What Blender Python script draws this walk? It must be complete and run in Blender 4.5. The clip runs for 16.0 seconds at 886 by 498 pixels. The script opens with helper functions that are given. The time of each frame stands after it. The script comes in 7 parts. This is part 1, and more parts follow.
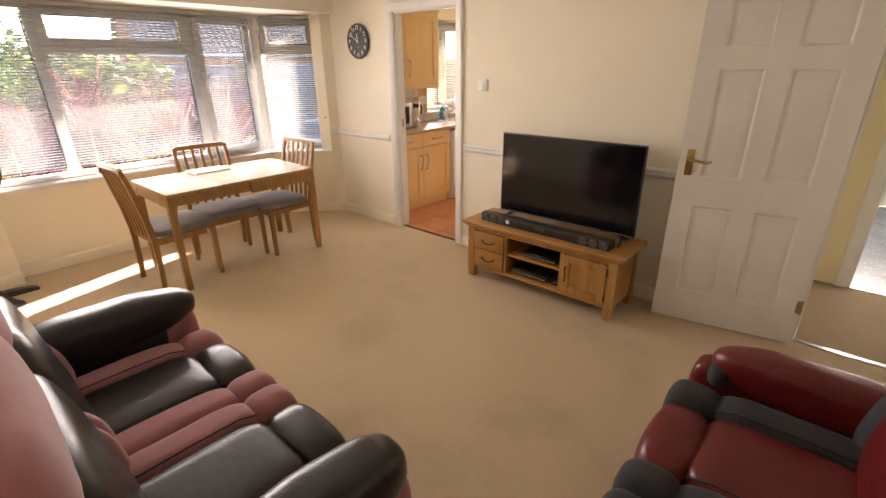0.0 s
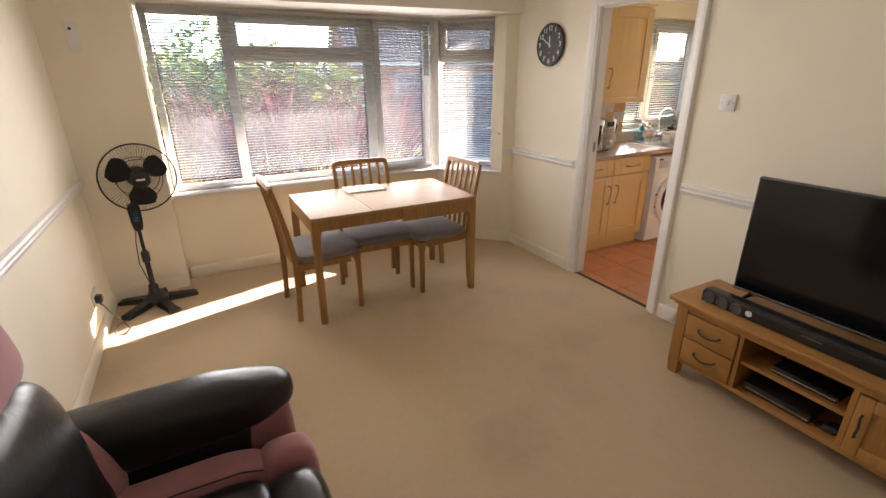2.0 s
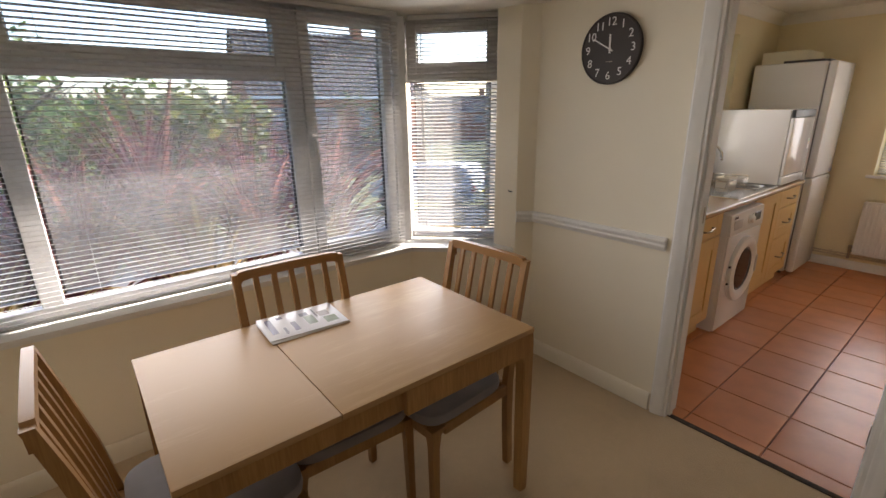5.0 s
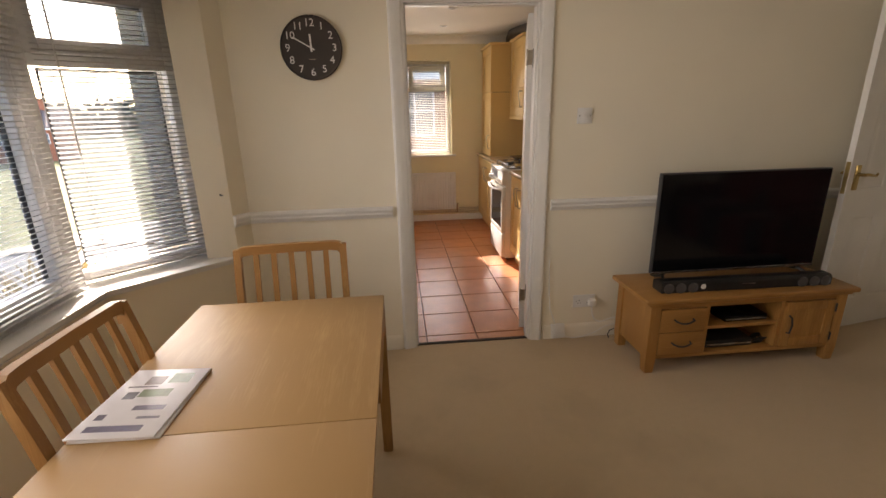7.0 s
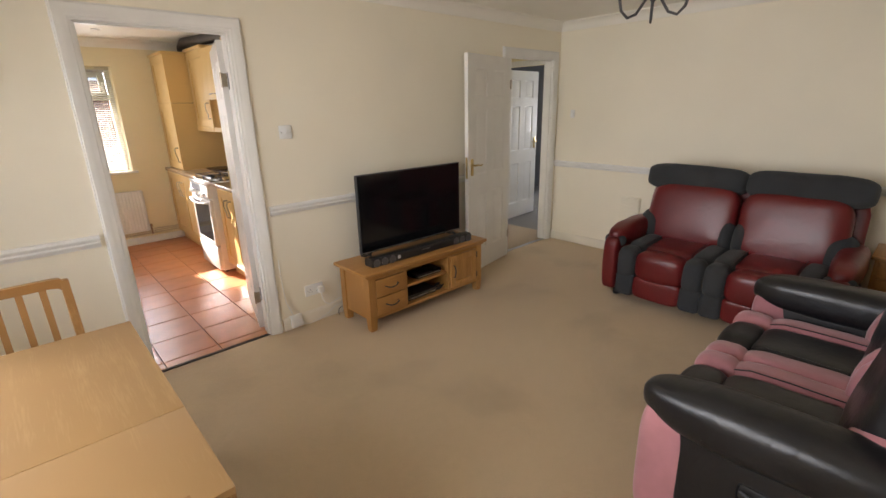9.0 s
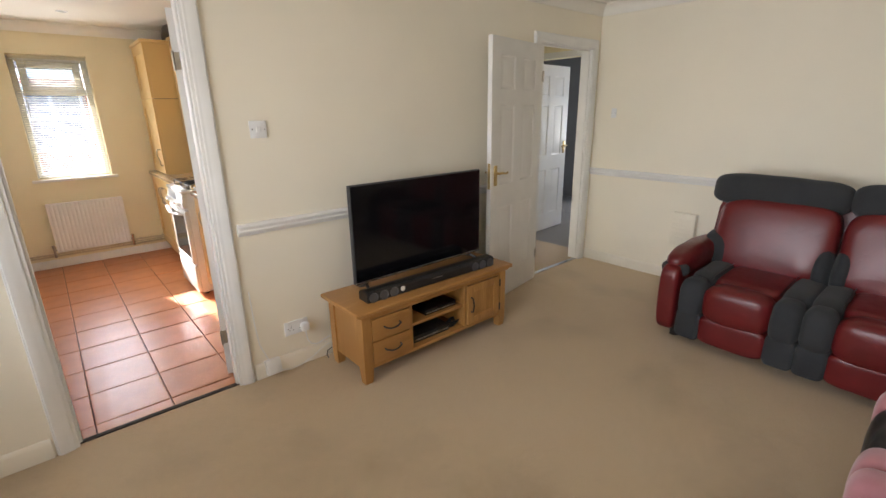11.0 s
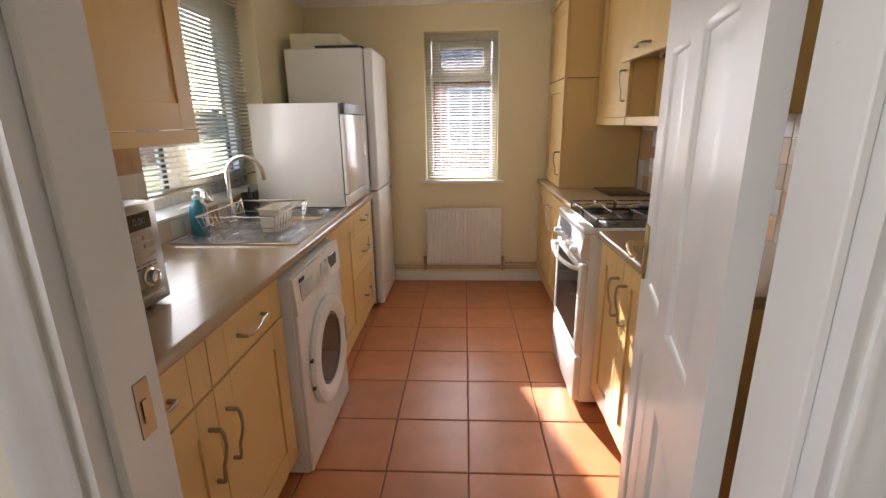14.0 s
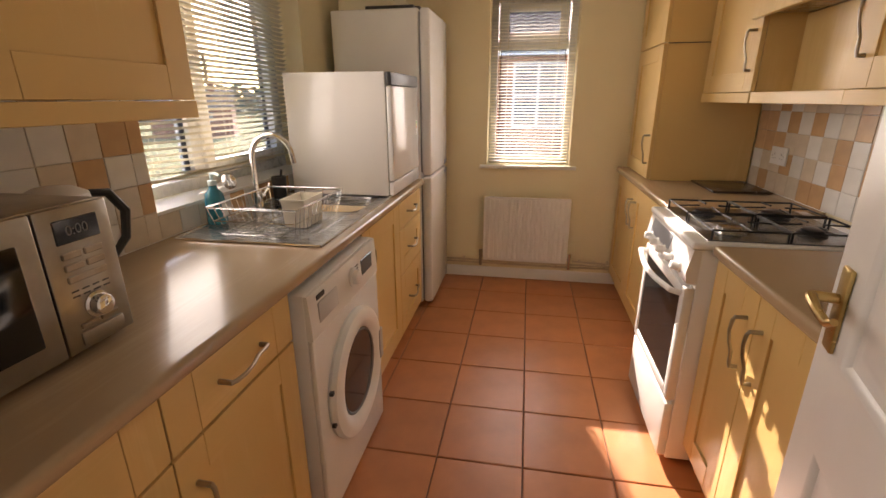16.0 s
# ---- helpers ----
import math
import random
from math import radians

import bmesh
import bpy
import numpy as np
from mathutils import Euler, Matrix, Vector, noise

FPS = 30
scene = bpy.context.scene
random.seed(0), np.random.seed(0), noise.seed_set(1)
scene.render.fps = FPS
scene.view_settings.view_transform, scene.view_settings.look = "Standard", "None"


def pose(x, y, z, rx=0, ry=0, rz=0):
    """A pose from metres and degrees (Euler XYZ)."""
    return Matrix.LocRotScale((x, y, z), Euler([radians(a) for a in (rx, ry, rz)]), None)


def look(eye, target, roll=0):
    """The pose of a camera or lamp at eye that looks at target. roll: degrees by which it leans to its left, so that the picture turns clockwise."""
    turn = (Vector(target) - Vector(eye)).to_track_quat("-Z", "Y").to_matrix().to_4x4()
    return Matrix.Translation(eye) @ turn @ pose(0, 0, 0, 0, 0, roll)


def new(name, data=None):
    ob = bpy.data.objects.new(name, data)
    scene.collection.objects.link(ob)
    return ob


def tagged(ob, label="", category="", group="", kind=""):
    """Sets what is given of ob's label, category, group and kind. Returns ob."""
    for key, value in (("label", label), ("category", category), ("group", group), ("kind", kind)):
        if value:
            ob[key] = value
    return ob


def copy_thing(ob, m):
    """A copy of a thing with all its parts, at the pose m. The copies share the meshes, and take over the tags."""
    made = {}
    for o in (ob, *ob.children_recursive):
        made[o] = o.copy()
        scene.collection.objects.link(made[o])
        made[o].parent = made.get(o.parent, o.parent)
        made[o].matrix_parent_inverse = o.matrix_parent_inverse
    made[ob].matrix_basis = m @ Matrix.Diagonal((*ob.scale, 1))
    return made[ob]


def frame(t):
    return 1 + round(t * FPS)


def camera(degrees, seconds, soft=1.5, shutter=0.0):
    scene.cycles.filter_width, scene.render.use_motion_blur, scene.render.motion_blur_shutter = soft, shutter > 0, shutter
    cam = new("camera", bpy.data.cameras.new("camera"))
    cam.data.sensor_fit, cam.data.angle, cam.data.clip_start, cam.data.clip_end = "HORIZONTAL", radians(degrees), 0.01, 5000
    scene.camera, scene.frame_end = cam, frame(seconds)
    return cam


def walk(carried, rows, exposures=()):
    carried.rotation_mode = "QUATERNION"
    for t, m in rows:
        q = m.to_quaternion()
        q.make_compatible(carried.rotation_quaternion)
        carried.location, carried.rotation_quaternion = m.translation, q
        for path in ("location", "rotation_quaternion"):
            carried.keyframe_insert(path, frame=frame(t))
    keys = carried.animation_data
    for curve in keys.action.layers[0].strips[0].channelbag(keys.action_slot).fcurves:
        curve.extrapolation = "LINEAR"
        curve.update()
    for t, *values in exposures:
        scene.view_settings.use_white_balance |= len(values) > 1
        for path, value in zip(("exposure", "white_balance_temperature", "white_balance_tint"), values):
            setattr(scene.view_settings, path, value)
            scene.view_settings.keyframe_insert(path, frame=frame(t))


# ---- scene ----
cam = camera(88.4, 16.0)
PATH = [
    (0, (0.382, 0.428, 1.567), (-0.843, 1.82, 0.819), -0.6),
    (0.5, (0.299, 0.474, 1.569), (-1.043, 1.755, 0.822), -0.4),
    (1, (0.126, 0.558, 1.568), (-1.303, 1.74, 0.82), -0.4),
    (1.5, (-0.11, 0.693, 1.586), (-1.635, 1.748, 0.838), -0.3),
    (2, (-0.341, 0.933, 1.571), (-1.993, 1.807, 0.858), -0.4),
    (2.5, (-0.561, 1.149, 1.57), (-2.313, 1.894, 0.955), -0.3),
    (3, (-0.871, 1.304, 1.551), (-2.648, 2.011, 0.966), -0.2),
    (3.2, (-1.011, 1.36, 1.552), (-2.793, 2.068, 0.98), -0.2),
    (5.3, (-2.269, 1.443, 1.52), (-3.607, 2.813, 0.943), -0.9),
    (5.5, (-2.374, 1.377, 1.499), (-3.581, 2.869, 0.934), -0.9),
    (6, (-2.63, 1.209, 1.491), (-3.455, 2.941, 0.925), -1.0),
    (6.5, (-2.851, 1.024, 1.482), (-3.188, 2.912, 0.914), -1.1),
    (7, (-3.019, 0.912, 1.469), (-2.837, 2.816, 0.884), -1.3),
    (7.5, (-3.166, 0.747, 1.523), (-2.475, 2.528, 0.93), -1.4),
    (8, (-3.303, 0.626, 1.561), (-2.288, 2.241, 0.96), -1.3),
    (8.5, (-3.338, 0.541, 1.581), (-2.122, 2.008, 0.973), -1.2),
    (8.7, (-3.336, 0.522, 1.577), (-2.061, 1.937, 0.967), -1.3),
    (10.8, (-2.848, 0.924, 1.51), (-1.519, 2.299, 0.922), -1.1),
    (11, (-2.81, 1.061, 1.5), (-1.562, 2.511, 0.917), -0.9),
    (11.5, (-2.716, 1.468, 1.509), (-1.76, 3.125, 0.924), -1.0),
    (12, (-2.591, 1.871, 1.492), (-1.912, 3.663, 0.92), -0.9),
    (12.5, (-2.567, 2.259, 1.467), (-2.187, 4.139, 0.901), -0.9),
    (13, (-2.593, 2.637, 1.441), (-2.483, 4.554, 0.882), -0.8),
    (13.5, (-2.558, 2.939, 1.411), (-2.573, 4.861, 0.859), -1.0),
    (14, (-2.556, 3.173, 1.38), (-2.651, 5.097, 0.841), -0.8),
    (14.5, (-2.583, 3.333, 1.365), (-2.697, 5.251, 0.809), -0.7),
    (15, (-2.606, 3.441, 1.355), (-2.789, 5.347, 0.777), -0.6),
    (15.5, (-2.604, 3.518, 1.353), (-2.873, 5.408, 0.756), -0.4),
    (16, (-2.588, 3.605, 1.366), (-2.927, 5.474, 0.741), -0.2),
]
EXPOSURE = [(0, 4.15, 7450, 24), (1.5, 3.95, 6900, 21), (3, 3.35, 6700, 20), (5.5, 2.85, 6650, 18), (6, 2.85, 6700, 18), (6.5, 2.85, 7000, 19), (7, 3.0, 7350, 21), (7.5, 3.15, 7350, 21), (8.5, 3.6, 6750, 18), (11, 3.95, 6200, 15), (12, 3.7, 5750, 18), (13, 3.45, 5750, 18), (14, 3.25, 6250, 18), (15, 3.12, 7200, 22), (16, 3.12, 7600, 24)]
walk(cam, [(t, look(eye, target, roll)) for t, eye, target, roll in PATH], EXPOSURE)

# ---- world, sun ----
SUN_WAY = Vector((0.279, -0.960, 0.0))          # the way the sunlight travels over the ground
SUN_UP = radians(27)
world = bpy.data.worlds.new("world")
scene.world = world
world.use_nodes = True
wn = world.node_tree.nodes
sky = wn.new("ShaderNodeTexSky")
sky.sky_type, sky.sun_disc, sky.sun_elevation = "NISHITA", False, SUN_UP
sky.sun_rotation = math.atan2(-SUN_WAY.x, -SUN_WAY.y)
sky.dust_density = 2.0
wn["Background"].inputs["Strength"].default_value = 0.15
world.node_tree.links.new(sky.outputs[0], wn["Background"].inputs["Color"])
sun_data = bpy.data.lights.new("sun", "SUN")
sun_data.energy, sun_data.angle, sun_data.color = 3.4, radians(0.55), (1.0, 0.95, 0.87)
sun = new("sun", sun_data)
sun.matrix_world = look((0, 0, 20), Vector((0, 0, 20)) + SUN_WAY * math.cos(SUN_UP) - Vector((0, 0, math.sin(SUN_UP))))

def sky_lamp(eye, way, width, height, watts, spread, tint):
    """The sky's light that comes in through a window: a lamp in its opening, inside the blind."""
    data = bpy.data.lights.new("sky_lamp", "AREA")
    data.shape, data.size, data.size_y = "RECTANGLE", width, height
    data.energy, data.color, data.spread = watts, tint, radians(spread)
    lamp = new("sky_lamp", data)
    lamp.matrix_world = look(eye, Vector(eye) + Vector(way))
    return lamp


SKY_TINT = (0.93, 0.94, 0.92)
sky_lamp((-4.43, 1.80, 1.38), (1, 0, -0.10), 2.05, 1.25, 2.7, 115, SKY_TINT)          # wide bay window
sky_lamp((-4.29, 3.25, 1.38), (0.684, -0.729, -0.10), 0.48, 1.25, 0.45, 115, SKY_TINT)  # narrow bay light
sky_lamp((-3.86, 5.13, 1.56), (1, 0, -0.15), 0.40, 0.95, 0.80, 145, SKY_TINT)      # window over the sink
sky_lamp((-2.58, 7.08, 1.48), (0, -1, -0.12), 0.52, 1.08, 0.75, 160, SKY_TINT)         # kitchen's end window
sky_lamp((4.10, 4.55, 1.20), (-1, 0, -0.05), 1.55, 0.65, 2.0, 160, SKY_TINT)          # back room window
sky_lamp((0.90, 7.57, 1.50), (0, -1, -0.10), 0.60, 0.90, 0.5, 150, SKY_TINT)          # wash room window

# ---- building helpers ----
def thing(name, label, category, m=None, group="", kind=""):
    """An Empty at a thing's base, which carries its parts."""
    ob = new(name)
    ob.empty_display_size = 0.1
    if m is not None:
        ob.matrix_world = m
    return tagged(ob, label, category, group, kind)


def finish(name, bm, material, smooth=True, angle=35):
    me = bpy.data.meshes.new(name)
    bmesh.ops.recalc_face_normals(bm, faces=bm.faces)
    if smooth:
        for f in bm.faces:
            f.smooth = True
        for e in bm.edges:
            if len(e.link_faces) == 2 and e.calc_face_angle(0) > radians(angle):
                e.smooth = False
    bm.to_mesh(me)
    bm.free()
    for one in (material if isinstance(material, (list, tuple)) else (material,)):
        me.materials.append(one)
    return me


def part(name, bm, material, parent=None, label="", smooth=True):
    """Links a bmesh as one mesh object, under a thing or a part."""
    ob = new(name, finish(name, bm, material, smooth))
    if parent:
        ob.parent = parent
    return tagged(ob, label)


def solo(name, bm, material, label, category, m=None, group="", kind="", smooth=True):
    ob = new(name, finish(name, bm, material, smooth))
    if m is not None:
        ob.matrix_world = m
    return tagged(ob, label, category, group, kind)


def bm_new():
    return bmesh.new()


def box(bm, x0, x1, y0, y1, z0, z1, bev=0.0, seg=2, m=None):
    vs = [bm.verts.new((x, y, z)) for x in (x0, x1) for y in (y0, y1) for z in (z0, z1)]
    idx = ((0, 1, 3, 2), (4, 6, 7, 5), (0, 4, 5, 1), (2, 3, 7, 6), (0, 2, 6, 4), (1, 5, 7, 3))
    fs = [bm.faces.new([vs[i] for i in f]) for f in idx]
    if m is not None:
        bmesh.ops.transform(bm, matrix=m, verts=vs)
    if bev:
        es = list({e for f in fs for e in f.edges})
        bmesh.ops.bevel(bm, geom=es, offset=bev, segments=seg, affect="EDGES", profile=0.5)
    return bm


def prism(bm, pts, axis, a, b):
    """A polygon of two coordinates drawn out along an axis from a to b."""
    def at(p, h):
        return {"x": (h, p[0], p[1]), "y": (p[0], h, p[1]), "z": (p[0], p[1], h)}[axis]
    lo, hi = [bm.verts.new(at(p, a)) for p in pts], [bm.verts.new(at(p, b)) for p in pts]
    bm.faces.new(lo), bm.faces.new(hi)
    for i in range(len(pts)):
        j = (i + 1) % len(pts)
        bm.faces.new((lo[i], lo[j], hi[j], hi[i]))
    return bm


def ring_at(bm, centre, u, v, r, n):
    return [bm.verts.new(centre + (u * math.cos(2 * math.pi * k / n) + v * math.sin(2 * math.pi * k / n)) * r) for k in range(n)]


def skin(bm, rings, caps=True, closed=False):
    pairs = list(zip(rings, rings[1:])) + ([(rings[-1], rings[0])] if closed else [])
    for a, b in pairs:
        n = len(a)
        for k in range(n):
            bm.faces.new((a[k], a[(k + 1) % n], b[(k + 1) % n], b[k]))
    if caps and not closed:
        bm.faces.new(rings[0]), bm.faces.new(rings[-1])


def cyl(bm, p, q, r, r2=None, n=16, caps=True):
    p, q = Vector(p), Vector(q)
    w = (q - p).normalized()
    u = w.orthogonal().normalized()
    v = w.cross(u)
    skin(bm, [ring_at(bm, p, u, v, r, n), ring_at(bm, q, u, v, r if r2 is None else r2, n)], caps)
    return bm


def tube(bm, pts, r, n=8, closed=False):
    """A round rod along a line of points."""
    pts = [Vector(p) for p in pts]
    rings, u = [], None
    for i, p in enumerate(pts):
        a, b = pts[i - 1] if (i or closed) else p, pts[(i + 1) % len(pts)] if (i + 1 < len(pts) or closed) else p
        w = (b - a).normalized()
        u = (u - w * u.dot(w)).normalized() if u else w.orthogonal().normalized()
        rings.append(ring_at(bm, p, u, w.cross(u), r[i] if isinstance(r, (list, tuple)) else r, n))
    skin(bm, rings, True, closed)
    return bm


def lathe(bm, profile, n=24, m=None, caps=True):
    """Radius and height pairs turned about z."""
    rings = [[bm.verts.new((r * math.cos(2 * math.pi * k / n), r * math.sin(2 * math.pi * k / n), z)) for k in range(n)] for r, z in profile]
    skin(bm, rings, caps)
    if m is not None:
        bmesh.ops.transform(bm, matrix=m, verts=[v for ring in rings for v in ring])
    return bm


def pillow(bm, x0, x1, y0, y1, z0, z1, e=4.0, nu=28, nv=16, m=None, sag=None):
    """A stuffed block: a rounded box whose faces bulge. e: how boxy it is. sag: a function that moves a point."""
    def sp(w, p):
        return math.copysign(abs(w) ** p, w)
    c = ((x0 + x1) / 2, (y0 + y1) / 2, (z0 + z1) / 2)
    h = ((x1 - x0) / 2, (y1 - y0) / 2, (z1 - z0) / 2)
    rings = []
    for j in range(1, nv):
        f = -math.pi / 2 + math.pi * j / nv
        ring = []
        for i in range(nu):
            t = 2 * math.pi * (i + 0.5) / nu
            x, y, z = sp(math.cos(f), 2 / e) * sp(math.cos(t), 2 / e), sp(math.cos(f), 2 / e) * sp(math.sin(t), 2 / e), sp(math.sin(f), 2 / e)
            p = Vector((c[0] + h[0] * x, c[1] + h[1] * y, c[2] + h[2] * z))
            ring.append(bm.verts.new(sag(p) if sag else p))
        rings.append(ring)
    skin(bm, rings)
    if m is not None:
        bmesh.ops.transform(bm, matrix=m, verts=[v for ring in rings for v in ring])
    return bm


def arc(cx, cy, r, a0, a1, n):
    return [(cx + r * math.cos(radians(a0 + (a1 - a0) * k / n)), cy + r * math.sin(radians(a0 + (a1 - a0) * k / n))) for k in range(n + 1)]


def line_frame(p, q):
    """A pose with x along p to q on the floor, y to its left, z up."""
    d = math.atan2(q[1] - p[1], q[0] - p[0])
    return Matrix.Translation((p[0], p[1], 0)) @ Matrix.Rotation(d, 4, "Z")


def wall_run(bm, p, q, thick, z0, z1, holes=()):
    """A wall from p to q whose seen face is the line; thick goes to its right. holes: s0, s1, z0, z1 along it."""
    m, length = line_frame(p, q), math.dist(p, q)
    cuts = sorted({0.0, length, *[s for h in holes for s in h[:2]]})
    for a, b in zip(cuts, cuts[1:]):
        spans = [(z0, z1)]
        for s0, s1, h0, h1 in holes:
            if s0 <= a + 1e-6 and b - 1e-6 <= s1:
                spans = [x for lo, hi in spans for x in ((lo, min(hi, h0)), (max(lo, h1), hi)) if x[1] - x[0] > 1e-4]
        for lo, hi in spans:
            box(bm, a, b, -thick, 0, lo, hi, m=m)
    bmesh.ops.remove_doubles(bm, verts=bm.verts, dist=1e-5)
    return bm

# ---- materials ----
def node_mat(name):
    m = bpy.data.materials.new(name)
    m.use_nodes = True
    nt = m.node_tree
    return m, nt, nt.nodes["Principled BSDF"]


def link(nt, a, b):
    nt.links.new(a, b)


def tex(nt, kind, scale, stretch=(1, 1, 1), detail=4.0, space="Object"):
    co, mp = nt.nodes.new("ShaderNodeTexCoord"), nt.nodes.new("ShaderNodeMapping")
    mp.inputs["Scale"].default_value = stretch
    link(nt, co.outputs[space], mp.inputs["Vector"])
    t = nt.nodes.new(kind)
    t.inputs["Scale"].default_value = scale
    if "Detail" in t.inputs:
        t.inputs["Detail"].default_value = detail
    link(nt, mp.outputs[0], t.inputs["Vector"])
    return t


def ramp(nt, fac, stops):
    r = nt.nodes.new("ShaderNodeValToRGB")
    el = r.color_ramp.elements
    while len(el) < len(stops):
        el.new(0.5)
    for e, (at, c) in zip(el, stops):
        e.position, e.color = at, (*c, 1) if len(c) == 3 else c
    link(nt, fac, r.inputs[0])
    return r


def shade(c, k):
    return tuple(min(1.0, v * k) for v in c)


def bumped(nt, b, fac, strength, dist):
    n = nt.nodes.new("ShaderNodeBump")
    n.inputs["Strength"].default_value, n.inputs["Distance"].default_value = strength, dist
    link(nt, fac, n.inputs["Height"])
    if b.inputs["Normal"].links:
        link(nt, b.inputs["Normal"].links[0].from_socket, n.inputs["Normal"])
    link(nt, n.outputs[0], b.inputs["Normal"])


def mat(name, col, rough=0.6, metal=0.0, var=0.08, scale=3.0, grain=0.0, gscale=300.0, gdist=0.001, stretch=(1, 1, 1), sheen=0.0, coat=0.0, spec=0.5, rvar=0.08, piece=0.0, crease=0.0):
    """A surface of one colour with slow stains, uneven gloss and fine relief. piece: how far single pieces differ."""
    m, nt, b = node_mat(name)
    slow = tex(nt, "ShaderNodeTexNoise", scale, stretch, 5)
    cr = ramp(nt, slow.outputs[0], [(0.3, shade(col, 1 - var)), (0.7, shade(col, 1 + var * 0.6))])
    out = cr.outputs[0]
    if piece:
        info, hs, mr = nt.nodes.new("ShaderNodeObjectInfo"), nt.nodes.new("ShaderNodeHueSaturation"), nt.nodes.new("ShaderNodeMapRange")
        mr.inputs["To Min"].default_value, mr.inputs["To Max"].default_value = 1 - piece, 1 + piece
        link(nt, info.outputs["Random"], mr.inputs["Value"])
        link(nt, mr.outputs[0], hs.inputs["Value"])
        link(nt, out, hs.inputs["Color"])
        out = hs.outputs[0]
    link(nt, out, b.inputs["Base Color"])
    b.inputs["Metallic"].default_value = metal
    rr = nt.nodes.new("ShaderNodeMapRange")
    rr.inputs["To Min"].default_value, rr.inputs["To Max"].default_value = max(0.02, rough - rvar), min(1, rough + rvar)
    link(nt, tex(nt, "ShaderNodeTexNoise", scale * 6, stretch, 3).outputs[0], rr.inputs["Value"])
    link(nt, rr.outputs[0], b.inputs["Roughness"])
    b.inputs["Specular IOR Level"].default_value = spec
    if sheen:
        b.inputs["Sheen Weight"].default_value = sheen
    if coat:
        b.inputs["Coat Weight"].default_value = coat
        b.inputs["Coat Roughness"].default_value = 0.1
    if grain:
        bumped(nt, b, tex(nt, "ShaderNodeTexNoise", gscale, stretch, 3).outputs[0], grain, gdist)
    if crease:
        fold = tex(nt, "ShaderNodeTexNoise", 11.0, (1.0, 1.6, 1.0), 3)
        fold.inputs["Distortion"].default_value = 1.4
        bumped(nt, b, fold.outputs[0], crease, 0.012)
    return m


def wood(name, dark, light, along="x", rough=0.4, scale=1.0, coat=0.0, streak=0.5):
    """Long grain with soft streaks and fine pores."""
    m, nt, b = node_mat(name)
    st = {"x": (0.9, 14, 14), "y": (14, 0.9, 14), "z": (14, 14, 0.9)}[along]
    st = tuple(v * scale for v in st)
    n1 = tex(nt, "ShaderNodeTexNoise", 1.6, st, 6)
    n2 = tex(nt, "ShaderNodeTexNoise", 14, st, 3)
    n3 = tex(nt, "ShaderNodeTexNoise", 1.3, (1, 1, 1), 3)
    a = nt.nodes.new("ShaderNodeMath")
    a.operation = "MULTIPLY_ADD"
    a.inputs[1].default_value = streak
    link(nt, n2.outputs[0], a.inputs[0])
    c = nt.nodes.new("ShaderNodeMath")
    c.operation = "MULTIPLY_ADD"
    c.inputs[1].default_value = 0.5
    link(nt, n1.outputs[0], c.inputs[0])
    link(nt, n3.outputs[0], c.inputs[2])
    link(nt, c.outputs[0], a.inputs[2])
    cr = ramp(nt, a.outputs[0], [(0.75, dark), (1.0, light)])
    sc = nt.nodes.new("ShaderNodeMath")
    sc.operation = "MULTIPLY"
    sc.inputs[1].default_value = 0.8
    link(nt, a.outputs[0], sc.inputs[0])
    link(nt, sc.outputs[0], cr.inputs[0])
    link(nt, cr.outputs[0], b.inputs["Base Color"])
    b.inputs["Roughness"].default_value = rough
    if coat:
        b.inputs["Coat Weight"].default_value = coat
    bumped(nt, b, n2.outputs[0], 0.12, 0.001)
    return m


WALL = mat("cream_paint", (0.86, 0.80, 0.66), 0.72, var=0.04, scale=1.2, grain=0.15, gscale=120, gdist=0.002)
KWALL = mat("pale_yellow_paint", (0.83, 0.74, 0.50), 0.7, var=0.04, scale=1.2, grain=0.12, gscale=120, gdist=0.002)
CEIL = mat("ceiling_paint", (0.86, 0.83, 0.75), 0.8, var=0.03, scale=1.0, grain=0.3, gscale=60, gdist=0.003)
GLOSS = mat("white_gloss_paint", (0.80, 0.79, 0.76), 0.32, var=0.05, scale=4, grain=0.08, gscale=60, gdist=0.001)
UPVC = mat("white_plastic_frame", (0.68, 0.68, 0.67), 0.28, var=0.03, scale=5)
def slat_mat(name, col):
    """Thin plastic slats that let some daylight through."""
    m = mat(name, col, 0.38, var=0.04, scale=6)
    nt = m.node_tree
    lit, mx = nt.nodes.new("ShaderNodeBsdfTranslucent"), nt.nodes.new("ShaderNodeMixShader")
    lit.inputs[0].default_value, mx.inputs[0].default_value = (*col, 1), 0.22
    link(nt, nt.nodes["Principled BSDF"].outputs[0], mx.inputs[1]), link(nt, lit.outputs[0], mx.inputs[2])
    link(nt, mx.outputs[0], nt.nodes["Material Output"].inputs["Surface"])
    return m


SLAT = slat_mat("white_blind_slat", (0.62, 0.61, 0.59))
CREAMSLAT = slat_mat("cream_blind_slat", (0.62, 0.57, 0.44))
BLACK = mat("black_plastic", (0.015, 0.015, 0.016), 0.35, var=0.3, scale=20)
DARK = mat("dark_grey_plastic", (0.04, 0.04, 0.043), 0.4, var=0.2, scale=20)
WHITEP = mat("white_plastic", (0.80, 0.80, 0.78), 0.35, var=0.04, scale=10)
ENAMEL = mat("white_enamel", (0.80, 0.80, 0.79), 0.18, var=0.03, scale=3)
STEEL = mat("brushed_steel", (0.42, 0.42, 0.42), 0.27, 1.0, var=0.12, scale=2, stretch=(1, 30, 30))
